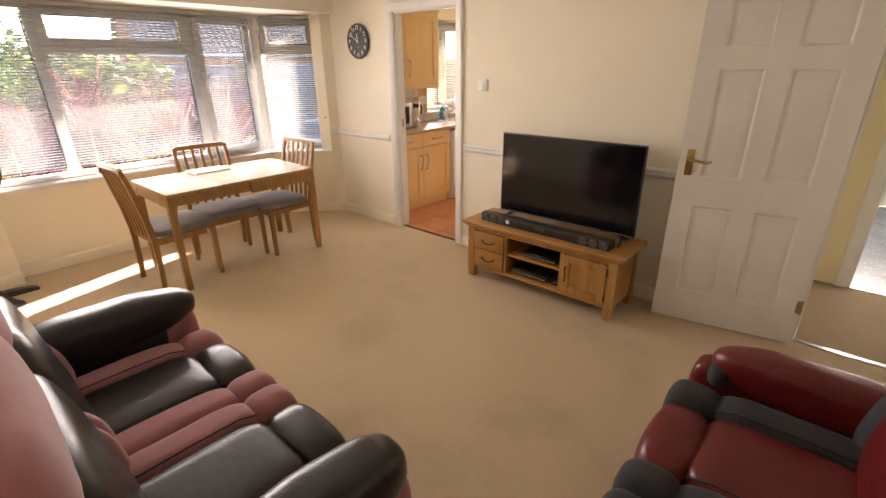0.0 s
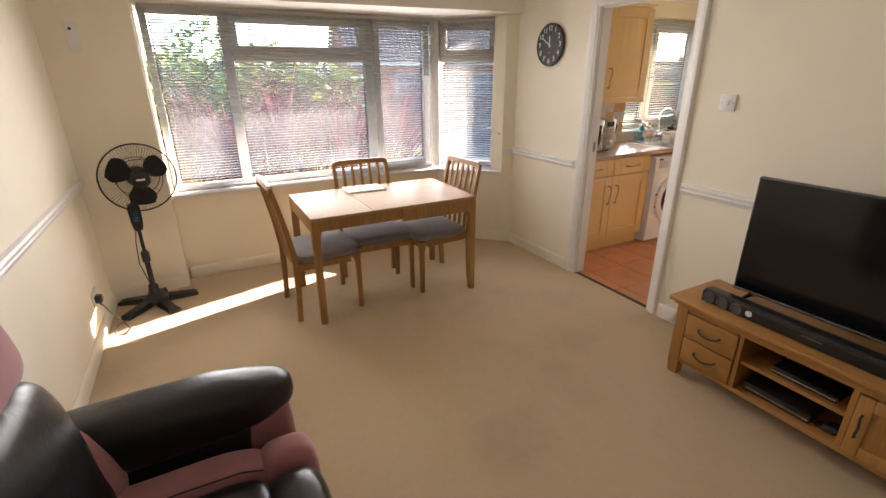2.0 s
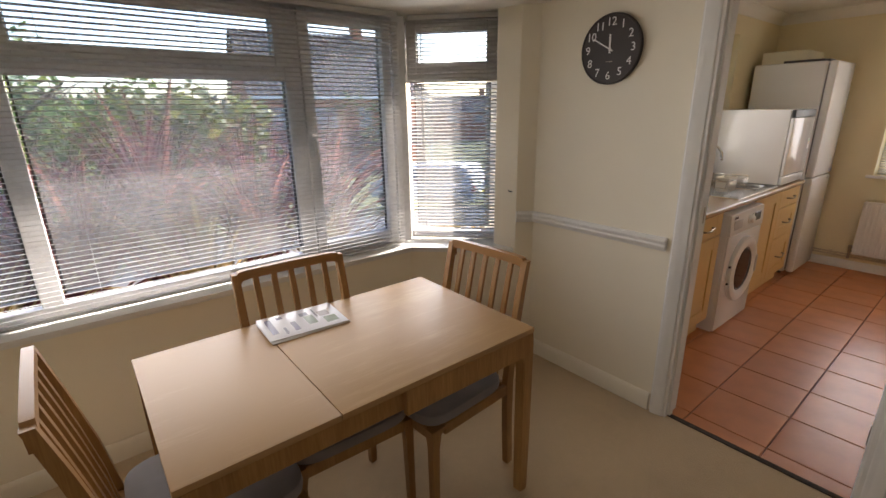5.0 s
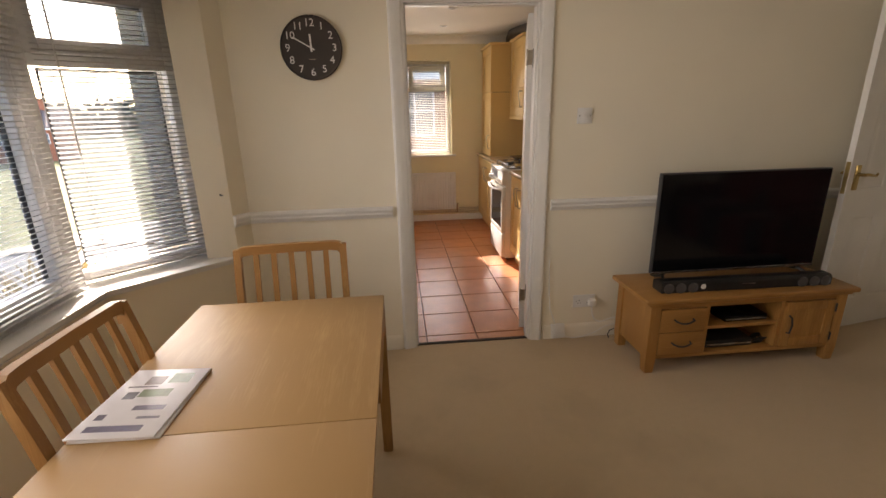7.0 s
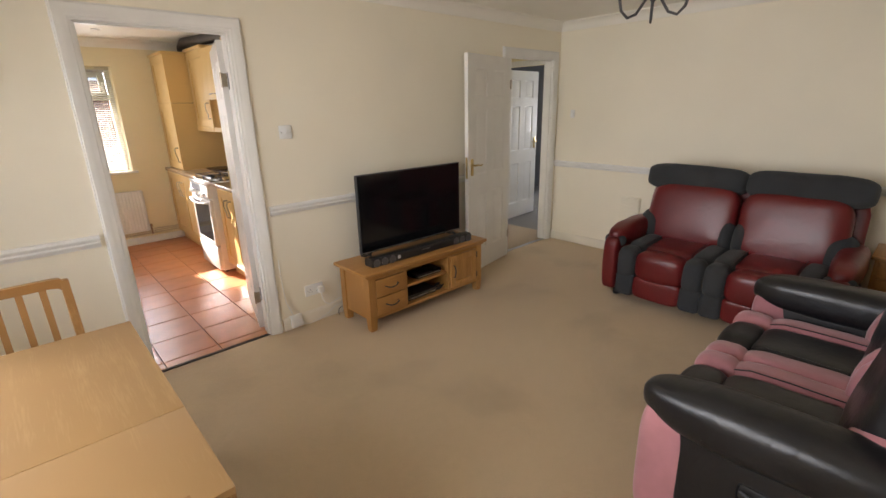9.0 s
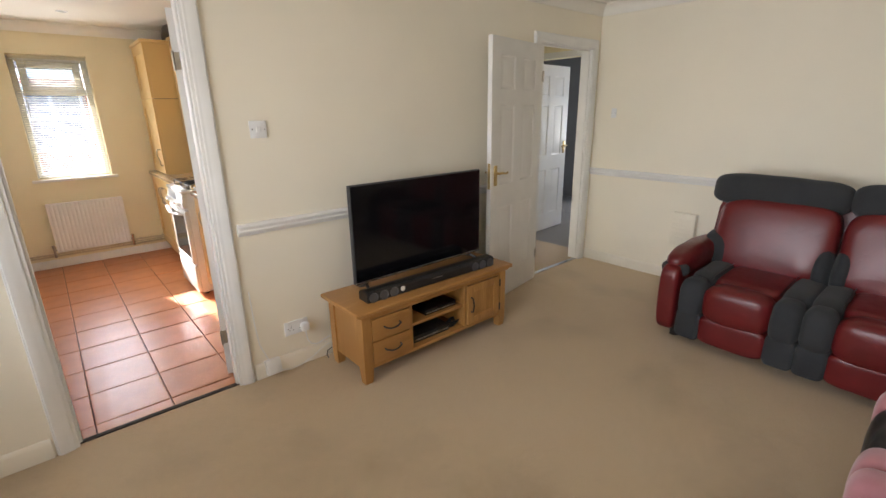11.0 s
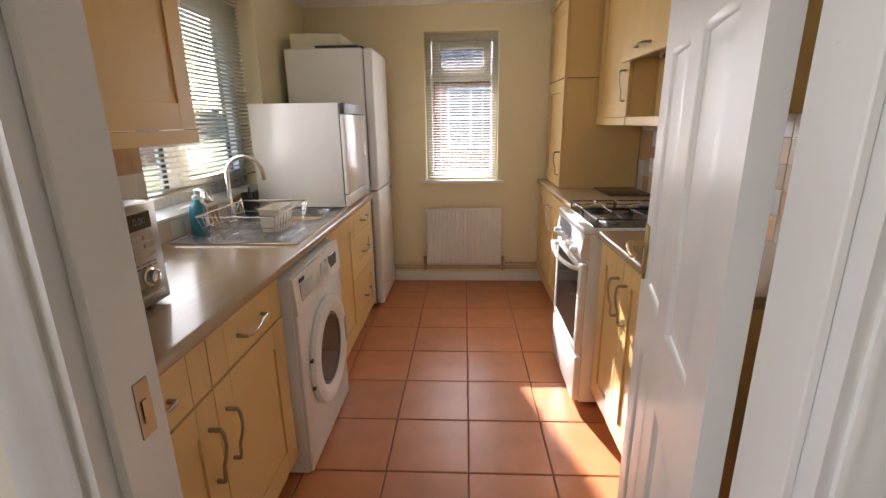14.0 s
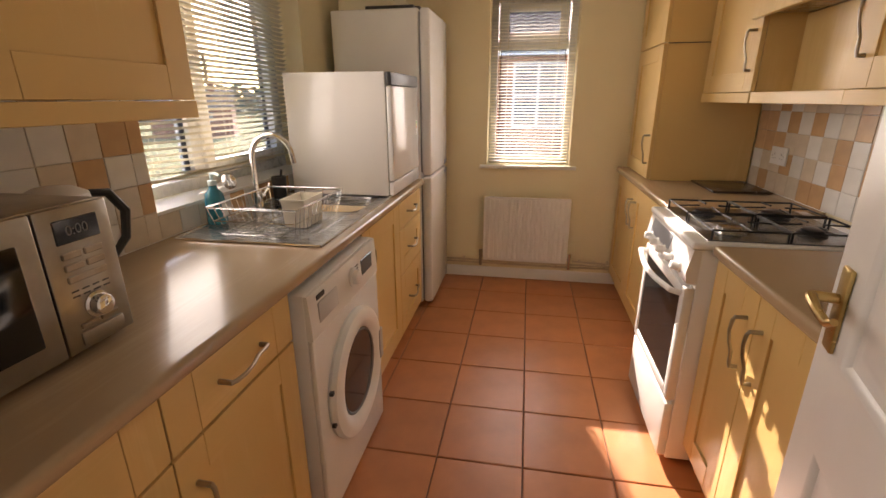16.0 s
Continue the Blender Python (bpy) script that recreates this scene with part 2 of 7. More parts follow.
CHROME = mat("chrome", (0.72, 0.72, 0.72), 0.12, 1.0, var=0.05, scale=10)
BRASS = mat("worn_brass", (0.52, 0.38, 0.16), 0.3, 1.0, var=0.25, scale=14)
PEWTER = mat("satin_nickel", (0.40, 0.35, 0.28), 0.35, 1.0, var=0.15, scale=20)

def carpet_mat(name, c, pile):
    """Cut-pile carpet: fibres, worn lighter lanes and a few stains."""
    m, nt, b = node_mat(name)
    fib, mid, slow = tex(nt, "ShaderNodeTexNoise", 900, detail=2), tex(nt, "ShaderNodeTexNoise", 28, detail=4), tex(nt, "ShaderNodeTexNoise", 1.1, detail=6)
    r1 = ramp(nt, slow.outputs[0], [(0.33, shade(c, 0.78)), (0.47, c), (0.72, shade(c, 1.06))])
    r2 = ramp(nt, fib.outputs[0], [(0.3, (0.62, 0.6, 0.58)), (0.7, (1.12, 1.1, 1.08))])
    r3 = ramp(nt, mid.outputs[0], [(0.35, (0.965, 0.965, 0.965)), (0.7, (1.02, 1.02, 1.02))])
    mx = nt.nodes.new("ShaderNodeMix")
    mx.data_type, mx.blend_type = "RGBA", "MULTIPLY"
    mx.inputs["Factor"].default_value = 1
    link(nt, r1.outputs[0], mx.inputs["A"]), link(nt, r2.outputs[0], mx.inputs["B"])
    m2 = nt.nodes.new("ShaderNodeMix")
    m2.data_type, m2.blend_type = "RGBA", "MULTIPLY"
    m2.inputs["Factor"].default_value = 1
    link(nt, mx.outputs["Result"], m2.inputs["A"]), link(nt, r3.outputs[0], m2.inputs["B"])
    link(nt, m2.outputs["Result"], b.inputs["Base Color"])
    b.inputs["Roughness"].default_value, b.inputs["Specular IOR Level"].default_value = 0.95, 0.15
    b.inputs["Sheen Weight"].default_value, b.inputs["Sheen Roughness"].default_value = 0.25, 0.5
    bumped(nt, b, mid.outputs[0], 0.1, 0.004)
    bumped(nt, b, fib.outputs[0], 0.6, pile)
    return m


def glass_mat(name, tint, rough=0.0, dust=0.007):
    m, nt, b = node_mat(name)
    nt.nodes.remove(b)
    out = nt.nodes["Material Output"]
    tr, gl, mx, fr = nt.nodes.new("ShaderNodeBsdfTransparent"), nt.nodes.new("ShaderNodeBsdfGlossy"), nt.nodes.new("ShaderNodeMixShader"), nt.nodes.new("ShaderNodeLayerWeight")
    tr.inputs[0].default_value = (*tint, 1)
    gl.inputs["Roughness"].default_value = 0.02 + rough
    fr.inputs["Blend"].default_value = 0.5
    pw, sc = nt.nodes.new("ShaderNodeMath"), nt.nodes.new("ShaderNodeMath")
    pw.operation, pw.inputs[1].default_value = "POWER", 5.0
    sc.operation, sc.inputs[1].default_value, sc.inputs[2].default_value = "MULTIPLY_ADD", 0.96, 0.04
    link(nt, fr.outputs["Facing"], pw.inputs[0]), link(nt, pw.outputs[0], sc.inputs[0])
    link(nt, sc.outputs[0], mx.inputs[0]), link(nt, tr.outputs[0], mx.inputs[1]), link(nt, gl.outputs[0], mx.inputs[2])
    # a thin film of dust that catches the sun
    du, m2, dn = nt.nodes.new("ShaderNodeBsdfTranslucent"), nt.nodes.new("ShaderNodeMixShader"), tex(nt, "ShaderNodeTexNoise", 2.2, (1, 1, 1), 6)
    du.inputs[0].default_value = (0.9, 0.88, 0.84, 1)
    r = ramp(nt, dn.outputs[0], [(0.35, (dust * 0.35,) * 3), (0.7, (dust,) * 3)])
    link(nt, r.outputs[0], m2.inputs[0]), link(nt, mx.outputs[0], m2.inputs[1]), link(nt, du.outputs[0], m2.inputs[2])
    link(nt, m2.outputs[0], out.inputs["Surface"])
    return m


CARPET = carpet_mat("beige_carpet", (0.65, 0.505, 0.325), 0.004)
HALLCARPET = carpet_mat("hall_carpet", (0.34, 0.24, 0.13), 0.004)
GREYCARPET = carpet_mat("grey_carpet", (0.12, 0.11, 0.10), 0.004)
GLASS = glass_mat("window_glass", (0.62, 0.67, 0.72), dust=0.07)
CLEARGLASS = glass_mat("clear_window_glass", (0.64, 0.69, 0.74), dust=0.015)
SIDEGLASS = glass_mat("side_window_glass", (0.50, 0.55, 0.60), dust=0.035)
OAK = wood("oak_veneer", (0.37, 0.18, 0.05), (0.56, 0.31, 0.10), "x", 0.38)
OAKZ = wood("oak_upright", (0.37, 0.18, 0.05), (0.56, 0.31, 0.10), "z", 0.38)
TEAKX = wood("table_veneer", (0.40, 0.24, 0.10), (0.54, 0.36, 0.17), "y", 0.48, 1.0, 0.0, 0.35)
TEAKZ = wood("table_upright", (0.30, 0.15, 0.045), (0.46, 0.26, 0.09), "z", 0.42)
MAPLEZ = wood("birch_upright", (0.70, 0.475, 0.19), (0.82, 0.605, 0.29), "z", 0.36, 0.8, 0.1, 0.25)
MAPLEY = wood("birch_level", (0.70, 0.475, 0.19), (0.82, 0.605, 0.29), "y", 0.36, 0.8, 0.1, 0.25)
TOPWOOD = wood("worktop_laminate", (0.42, 0.30, 0.185), (0.55, 0.42, 0.28), "y", 0.20, 0.7, 0.25, 0.3)
TERRA = mat("terracotta_tile", (0.52, 0.205, 0.085), 0.36, var=0.12, scale=7, grain=0.2, gscale=16, gdist=0.0015, rvar=0.06, piece=0.07)
GROUT = mat("dark_grout", (0.17, 0.105, 0.075), 0.9, var=0.2, scale=30)
LEATHER_K = mat("black_leather", (0.010, 0.010, 0.0115), 0.32, var=0.2, scale=8, grain=0.3, gscale=140, gdist=0.001, crease=0.16)
LEATHER_R = mat("red_leather", (0.13, 0.010, 0.011), 0.34, var=0.2, scale=6, grain=0.3, gscale=140, gdist=0.001, crease=0.14)
SUEDE_P = mat("pink_suede", (0.39, 0.17, 0.185), 0.9, var=0.16, scale=7, grain=0.3, gscale=300, gdist=0.001, sheen=0.4, spec=0.2)
SUEDE_G = mat("charcoal_suede", (0.038, 0.040, 0.043), 0.9, var=0.16, scale=7, grain=0.3, gscale=300, gdist=0.001, sheen=0.1, spec=0.2)

# ---- floors, walls, ceilings ----
X_E, Y_S, Y_N, WT = 1.30, 0.19, 3.56, 0.11        # living room: east face, south face, north face, wall's thickness
K_W, K_E, K_S, K_N = -3.82, -1.33, 3.67, 7.06      # kitchen faces
Z_C, Z_K = 2.38, 2.34                              # ceilings
DOOR_K = (-2.97, -2.19)                            # kitchen opening
DOOR_H = (0.39, 1.20)                              # hall opening
Z_D = 2.03
BAY = [(-4.16, 0.19), (-4.26, 0.69), (-4.41, 0.70), (-4.41, 3.02), (-3.935, 3.475), (-3.87, 3.56)]
Z_SILL, Z_HEAD = 0.70, 2.06


def structure(name, bm, material, label, smooth=False):
    return solo(name, bm, material, label, "setting", kind="structure", smooth=smooth)


structure("floor_living", box(bm_new(), -4.9, X_E + 0.1, Y_S - 0.1, Y_N + 0.035, -0.12, 0.0), CARPET, "worn beige cut-pile carpet with faint stains")
b = bm_new()
wall_run(b, (X_E + 0.1, Y_S), (-4.3, Y_S), -WT, 0, Z_C + 0.2)
wall_south = structure("wall_south", b, WALL, "cream painted plaster wall with a dado rail")
b = bm_new()
m_n = [(DOOR_K[0] + 3.87, DOOR_K[1] + 3.87, -1, Z_D), (DOOR_H[0] + 3.87, DOOR_H[1] + 3.87, -1, Z_D)]
wall_run(b, (-3.87, Y_N), (2.6, Y_N), -WT, 0, Z_C + 0.2, m_n)
structure("wall_north", b, WALL, "cream painted wall with two door openings")
b = bm_new()
box(b, X_E, X_E + WT, Y_S - 0.1, Y_N, 0, Z_C + 0.2)
structure("wall_east", b, WALL, "cream painted plaster wall behind the red sofa")
b = bm_new()
prism(b, [BAY[0], BAY[1], (-4.70, 0.69), (-4.70, 0.05), (-4.16, 0.05)], "z", 0, Z_HEAD + 0.02)
structure("wall_bay_south_pier", b, WALL, "cream painted pier beside the bay window")
b = bm_new()
prism(b, [(-4.41, 0.69), (-4.41, 3.02), (-3.935, 3.475), (-4.06, 3.68), (-4.28, 3.68), (-4.72, 3.25), (-4.72, 0.69)], "z", 0, Z_SILL - 0.03)
structure("wall_bay", b, WALL, "cream painted wall under the bay window")
b = bm_new()
prism(b, [BAY[4], BAY[5], (-3.87, 3.68), (-4.20, 3.68), (-4.11, 3.56), (-4.10, 3.46)], "z", 0, Z_C)
structure("wall_bay_north_pier", b, WALL, "cream painted pier beside the bay window")
b = bm_new()
prism(b, [(-4.19, 0.0), (-3.81, 3.57), (-3.81, 3.70), (-5.0, 3.70), (-5.0, 0.0)], "z", Z_HEAD, Z_C + 0.2)
structure("beam_bay", b, CEIL, "painted soffit over the bay window")
structure("ceiling_living", box(bm_new(), -4.9, X_E + 0.1, Y_S - 0.1, Y_N + 0.05, Z_C, Z_C + 0.15), CEIL, "off-white painted ceiling")

# added slab that trims the sun strip; pale to blend with the hazy view
b = bm_new()
box(b, -4.44, -4.08, 3.70, 3.76, -0.6, Z_C + 0.2)
structure("wall_sun_blocker", b, mat("pale_sun_blocker", (0.62, 0.60, 0.54), 0.85, var=0.12, scale=5, grain=0.5, gscale=30, gdist=0.006), "added pale slab outside the bay that narrows the sun strip")

# kitchen shell
structure("floor_kitchen", box(bm_new(), K_W - 0.1, K_E + 0.1, Y_N + 0.035, K_N + 0.1, -0.12, -0.006), GROUT, "dark grout between terracotta tiles")
b = bm_new()
SINKWIN = (4.92, 6.12, 1.00, 2.10)
wall_run(b, (K_W, Y_N + 0.11), (K_W, K_N + 0.2), -0.26, 0, Z_K + 0.2, [(SINKWIN[0] - Y_N - 0.11, SINKWIN[1] - Y_N - 0.11, SINKWIN[2], SINKWIN[3])])
structure("wall_kitchen_west", b, KWALL, "pale yellow kitchen wall with the sink window")
b = bm_new()
ENDWIN = (-2.88, -2.28, 0.90, 2.06)
wall_run(b, (K_W, K_N), (K_E + 0.1, K_N), -0.26, 0, Z_K + 0.2, [(ENDWIN[0] - K_W, ENDWIN[1] - K_W, ENDWIN[2], ENDWIN[3])])
structure("wall_kitchen_north", b, KWALL, "pale yellow kitchen end wall with a window")
b = bm_new()
box(b, K_E, K_E + 0.1, Y_N + 0.11, K_N, 0, Z_K + 0.2)
structure("wall_kitchen_east", b, KWALL, "pale yellow kitchen wall behind the cooker")
structure("ceiling_kitchen", box(bm_new(), K_W - 0.1, K_E + 0.1, K_S, K_N + 0.2, Z_K, Z_K + 0.2), CEIL, "off-white textured kitchen ceiling")

# hall and the rooms past it
structure("floor_hall", box(bm_new(), 0.3, 1.46, Y_N + 0.035, 4.75, -0.12, 0.0), HALLCARPET, "brown carpet of the hall")
structure("ceiling_hall", box(bm_new(), 0.2, 4.2, Y_N + 0.05, 8.0, Z_C, Z_C + 0.15), CEIL, "off-white hall ceiling")

# hall walls and the rooms past it
b = bm_new()
box(b, 0.29, 0.40, Y_N + 0.11, 4.70, 0, Z_C + 0.1)
structure("wall_hall_west", b, KWALL, "yellow painted hall wall")
b = bm_new()
wall_run(b, (0.29, 4.70), (1.46, 4.70), -0.1, 0, Z_C + 0.1, [(0.33, 1.09, -1, 2.0)])
structure("wall_hall_north", b, KWALL, "yellow painted hall wall with a white door frame")
b = bm_new()
wall_run(b, (1.46, Y_N + 0.11), (1.46, 4.80), 0.1, 0, Z_C + 0.1, [(0.10, 0.88, -1, 2.0)])
structure("wall_hall_east", b, KWALL, "yellow painted hall wall with a doorway")
structure("floor_wash_room", box(bm_new(), 0.3, 1.46, 4.75, 7.6, -0.12, -0.004), mat("blue_grey_vinyl", (0.16, 0.20, 0.25), 0.25, var=0.2, scale=6, grain=0.2, gscale=20), "shiny blue-grey vinyl floor")
b = bm_new()
box(b, 0.2, 0.3, 4.8, 7.7, 0, Z_C + 0.1)
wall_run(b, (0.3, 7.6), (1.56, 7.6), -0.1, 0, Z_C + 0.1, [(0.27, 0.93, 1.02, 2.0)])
box(b, 1.46, 1.555, 4.80, 7.6, 0, Z_C + 0.1)
structure("wall_wash_room", b, GLOSS, "plain white wall of the wash room")
structure("floor_back_room", box(bm_new(), 1.46, 4.3, 3.2, 7.7, -0.12, -0.002), GREYCARPET, "dark grey carpet of the back room")
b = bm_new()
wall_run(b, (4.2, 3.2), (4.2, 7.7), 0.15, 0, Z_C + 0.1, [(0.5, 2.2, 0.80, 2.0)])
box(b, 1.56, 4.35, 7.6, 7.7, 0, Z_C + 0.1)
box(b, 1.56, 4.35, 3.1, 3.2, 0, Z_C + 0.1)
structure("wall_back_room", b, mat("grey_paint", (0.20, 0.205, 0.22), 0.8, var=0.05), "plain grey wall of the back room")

# ---- skirting, dado rail, coving ----
SKIRT = [(0, 0), (0.016, 0), (0.016, 0.075), (0.010, 0.088), (0.004, 0.095), (0, 0.095)]
DADO = [(0, 0.868), (0.010, 0.868), (0.013, 0.878), (0.020, 0.884), (0.023, 0.893), (0.020, 0.902), (0.026, 0.910), (0.028, 0.920), (0.022, 0.930), (0.010, 0.934), (0, 0.934)]
COVE = [(0, 0), (0, -0.09), (0.012, -0.09), (0.022, -0.055), (0.045, -0.024), (0.08, -0.012), (0.08, 0)]


def moulding(bm, p, q, profile, lift=0.0, cut0=0.0, cut1=0.0):
    """A profile of out and up pairs run along the line p to q; out is to its left."""
    m, n = line_frame(p, q), math.dist(p, q)
    rings = [[bm.verts.new(m @ Vector((s + k * o, o, z + lift))) for o, z in profile] for s, k in ((0, cut0), (n, -cut1))]
    skin(bm, rings)


b = bm_new()
for p, q in (((-4.16, Y_S), (X_E, Y_S)), ((X_E, Y_S), (X_E, Y_N)), ((X_E - 0.001, Y_N), (1.29, Y_N)), ((0.32, Y_N), (-2.12, Y_N)), ((-3.04, Y_N), BAY[5]), (BAY[5], BAY[4]), (BAY[4], BAY[3]), (BAY[3], BAY[2]), (BAY[1], BAY[0])):
    moulding(b, p, q, SKIRT)
structure("baseboard_living", b, mat("cream_gloss_paint", (0.83, 0.775, 0.655), 0.4, var=0.06, scale=4), "white painted skirting board", True)
b = bm_new()
for p, q in (((-4.16, Y_S), (X_E, Y_S)), ((X_E, Y_S), (X_E, Y_N)), ((0.32, Y_N), (-2.105, Y_N)), ((-3.055, Y_N), BAY[5]), (BAY[5], BAY[4])):
    moulding(b, p, q, DADO)
structure("trim_dado_rail", b, GLOSS, "white painted moulded dado rail", True)
b = bm_new()
for p, q in (((-4.10, Y_S), (X_E, Y_S)), ((X_E, Y_S), (X_E, Y_N)), ((X_E, Y_N), (-3.80, Y_N)), ((-3.80, Y_N), (-4.18, Y_S))):
    moulding(b, p, q, COVE, Z_C)
for p, q in (((K_E, K_S), (K_E, K_N)), ((K_E, K_N), (K_W, K_N)), ((K_W, K_N), (K_W, K_S)), ((K_W, K_S), (K_E, K_S))):
    moulding(b, p, q, COVE, Z_K)
structure("trim_coving", b, CEIL, "off-white ceiling coving", True)
b = bm_new()
moulding(b, (K_W, K_N), (K_E, K_N), [(0, 0), (-0.014, 0), (-0.014, 0.07), (-0.006, 0.085), (0, 0.085)])
bmesh.ops.reverse_faces(b, faces=b.faces)
structure("baseboard_kitchen", b, GLOSS, "white skirting board under the radiator", True)

# ---- door frames ----
ARCH = [(0.0, 0.0), (0.0, 0.009), (0.008, 0.013), (0.016, 0.012), (0.024, 0.016), (0.044, 0.020), (0.058, 0.020), (0.062, 0.014), (0.066, 0.014), (0.070, 0.0)]


def door_frame(name, x0, x1, y, z, depth, label, other=True):
    """Lining with stops, and a moulded architrave on the faces y and y + depth."""
    t = thing(name, label, "door frame", kind="structure")
    b = bm_new()
    box(b, x0 - 0.004, x0 + 0.022, y - 0.004, y + depth + 0.004, 0, z - 0.022)
    box(b, x1 - 0.022, x1 + 0.004, y - 0.004, y + depth + 0.004, 0, z - 0.022)
    box(b, x0 - 0.004, x1 + 0.004, y - 0.004, y + depth + 0.004, z - 0.022, z + 0.004)
    part("lining", b, GLOSS, t)
    b = bm_new()
    box(b, x0 + 0.022, x0 + 0.034, y + 0.02, y + 0.055, 0, z - 0.034, 0.002, 1)
    box(b, x1 - 0.034, x1 - 0.022, y + 0.02, y + 0.055, 0, z - 0.034, 0.002, 1)
    box(b, x0 + 0.022, x1 - 0.022, y + 0.02, y + 0.055, z - 0.034, z - 0.022, 0.002, 1)
    part("door_stop", b, GLOSS, t)
    for side, yy in ((-1, y), (1, y + depth)):
        if side == 1 and not other:
            continue
        b = bm_new()
        path = [(x0 + 0.008, 0), (x0 + 0.008, z - 0.008), (x1 - 0.008, z - 0.008), (x1 - 0.008, 0)]
        way = [(-1, 0), (-1, 1), (1, 1), (1, 0)]
        rings = [[b.verts.new((px + wx * a, yy + side * o, pz + wz * a)) for a, o in ARCH] for (px, pz), (wx, wz) in zip(path, way)]
        skin(b, rings)
        part("architrave", b, GLOSS, t)
    return t


frame_k = door_frame("door_frame_1", DOOR_K[0], DOOR_K[1], Y_N, Z_D, WT, "chipped white gloss door frame of the kitchen")
for z in (0.30, 1.74):
    b = bm_new()
    box(b, DOOR_K[1] - 0.0245, DOOR_K[1] - 0.0215, Y_N + 0.058, Y_N + 0.100, z - 0.05, z + 0.05)
    for k in (-0.032, 0.0, 0.032):
        cyl(b, (DOOR_K[1] - 0.0265, Y_N + 0.078, z + k), (DOOR_K[1] - 0.0240, Y_N + 0.078, z + k), 0.004, n=8)
    part("hinge_plate", b, DARK, frame_k, "dark painted hinge plate")
b = bm_new()
box(b, DOOR_K[0] + 0.0215, DOOR_K[0] + 0.0240, Y_N + 0.068, Y_N + 0.092, 1.01, 1.085)
box(b, DOOR_K[0] + 0.0235, DOOR_K[0] + 0.0260, Y_N + 0.074, Y_N + 0.082, 1.03, 1.06)
part("strike_plate", b, PEWTER, frame_k, "worn metal strike plate")
door_frame("door_frame_2", DOOR_H[0], DOOR_H[1], Y_N, Z_D, WT, "white gloss door frame of the hall")
door_frame("door_frame_3", 0.62, 1.38, 4.70, 2.0, 0.1, "white gloss door frame of the wash room", False)


def lever_handle(parent, s, side, w, along):
    """A lever on a back plate: s along the leaf, side +1 or -1 for the face."""
    y = side * w
    h = bm_new()
    box(h, s - 0.02, s + 0.02, min(y, y + side * 0.008), max(y, y + side * 0.008), 0.95, 1.10, 0.003, 2)
    plate = part("handle_plate", h, BRASS, parent, "worn brass handle plate")
    h = bm_new()
    cyl(h, (s, y, 1.045), (s, y + side * 0.045, 1.045), 0.009, n=12)
    tube(h, [(s, y + side * 0.045, 1.045), (s + along * 0.02, y + side * 0.05, 1.047), (s + along * 0.06, y + side * 0.05, 1.041), (s + along * 0.095, y + side * 0.046, 1.036), (s + along * 0.112, y + side * 0.043, 1.046)], [0.009, 0.009, 0.0075, 0.007, 0.006], 10)
    part("lever", h, BRASS, plate, "brass lever")


def panel_door(name, label, m, width=0.762, height=1.985, latch=1):
    """A six-panel moulded leaf. Local x runs from the hinge to the latch, y is the leaf's thickness."""
    t = thing(name, label, "door", m, kind="structure")
    w, T = width, 0.035
    sx = [0.0, 0.115, w / 2 - 0.052, w / 2 + 0.052, w - 0.115, w]
    sz = [0.008, 0.21, 0.775, 0.945, 1.535, 1.635, height - 0.115, height]
    b = bm_new()
    for a, c in ((0, 1), (2, 3), (4, 5)):
        box(b, sx[a], sx[c], -T / 2, T / 2, sz[0], sz[-1])
    for a, c in ((0, 1), (2, 3), (4, 5), (6, 7)):
        for p, q in ((1, 2), (3, 4)):
            box(b, sx[p], sx[q], -T / 2, T / 2, sz[a], sz[c])
    bmesh.ops.remove_doubles(b, verts=b.verts, dist=1e-5)
    part("leaf", b, GLOSS, t, smooth=False)
    for p, q in ((1, 2), (3, 4)):
        for a, c in ((1, 2), (3, 4), (5, 6)):
            b = bm_new()
            x0, x1, z0, z1 = sx[p], sx[q], sz[a], sz[c]
            for s in (-1, 1):
                rings = []
                for i, y in ((0.0, T / 2), (0.006, T / 2 - 0.002), (0.013, T / 2 - 0.010), (0.020, T / 2 - 0.011), (0.045, T / 2 - 0.004), (0.052, T / 2 - 0.0035)):
                    rings.append([b.verts.new((x, s * y, z)) for x, z in ((x0 + i, z0 + i), (x1 - i, z0 + i), (x1 - i, z1 - i), (x0 + i, z1 - i))])
                for r0, r1 in zip(rings, rings[1:]):
                    for k in range(4):
                        b.faces.new((r0[k], r0[(k + 1) % 4], r1[(k + 1) % 4], r1[k]))
                b.faces.new(rings[-1])
            part("panel", b, GLOSS, t)
    for s in (-1, 1):
        lever_handle(t, w - 0.058, s, T / 2, -1)
    for z in (0.25, 1.75):
        b = bm_new()
        box(b, -0.004, 0.02, -T / 2 - 0.003, T / 2 + 0.003, z - 0.04, z + 0.04, 0.001, 1)
        cyl(b, (-0.006, T / 2, z - 0.045), (-0.006, T / 2, z + 0.045), 0.006, n=8)
        part("hinge", b, PEWTER, t, "dull metal hinge")
    b = bm_new()
    box(b, w - 0.001, w + 0.0015, -0.011, 0.011, 0.93, 1.12)
    part("latch_plate", b, BRASS, t, "brass latch plate")
    return t


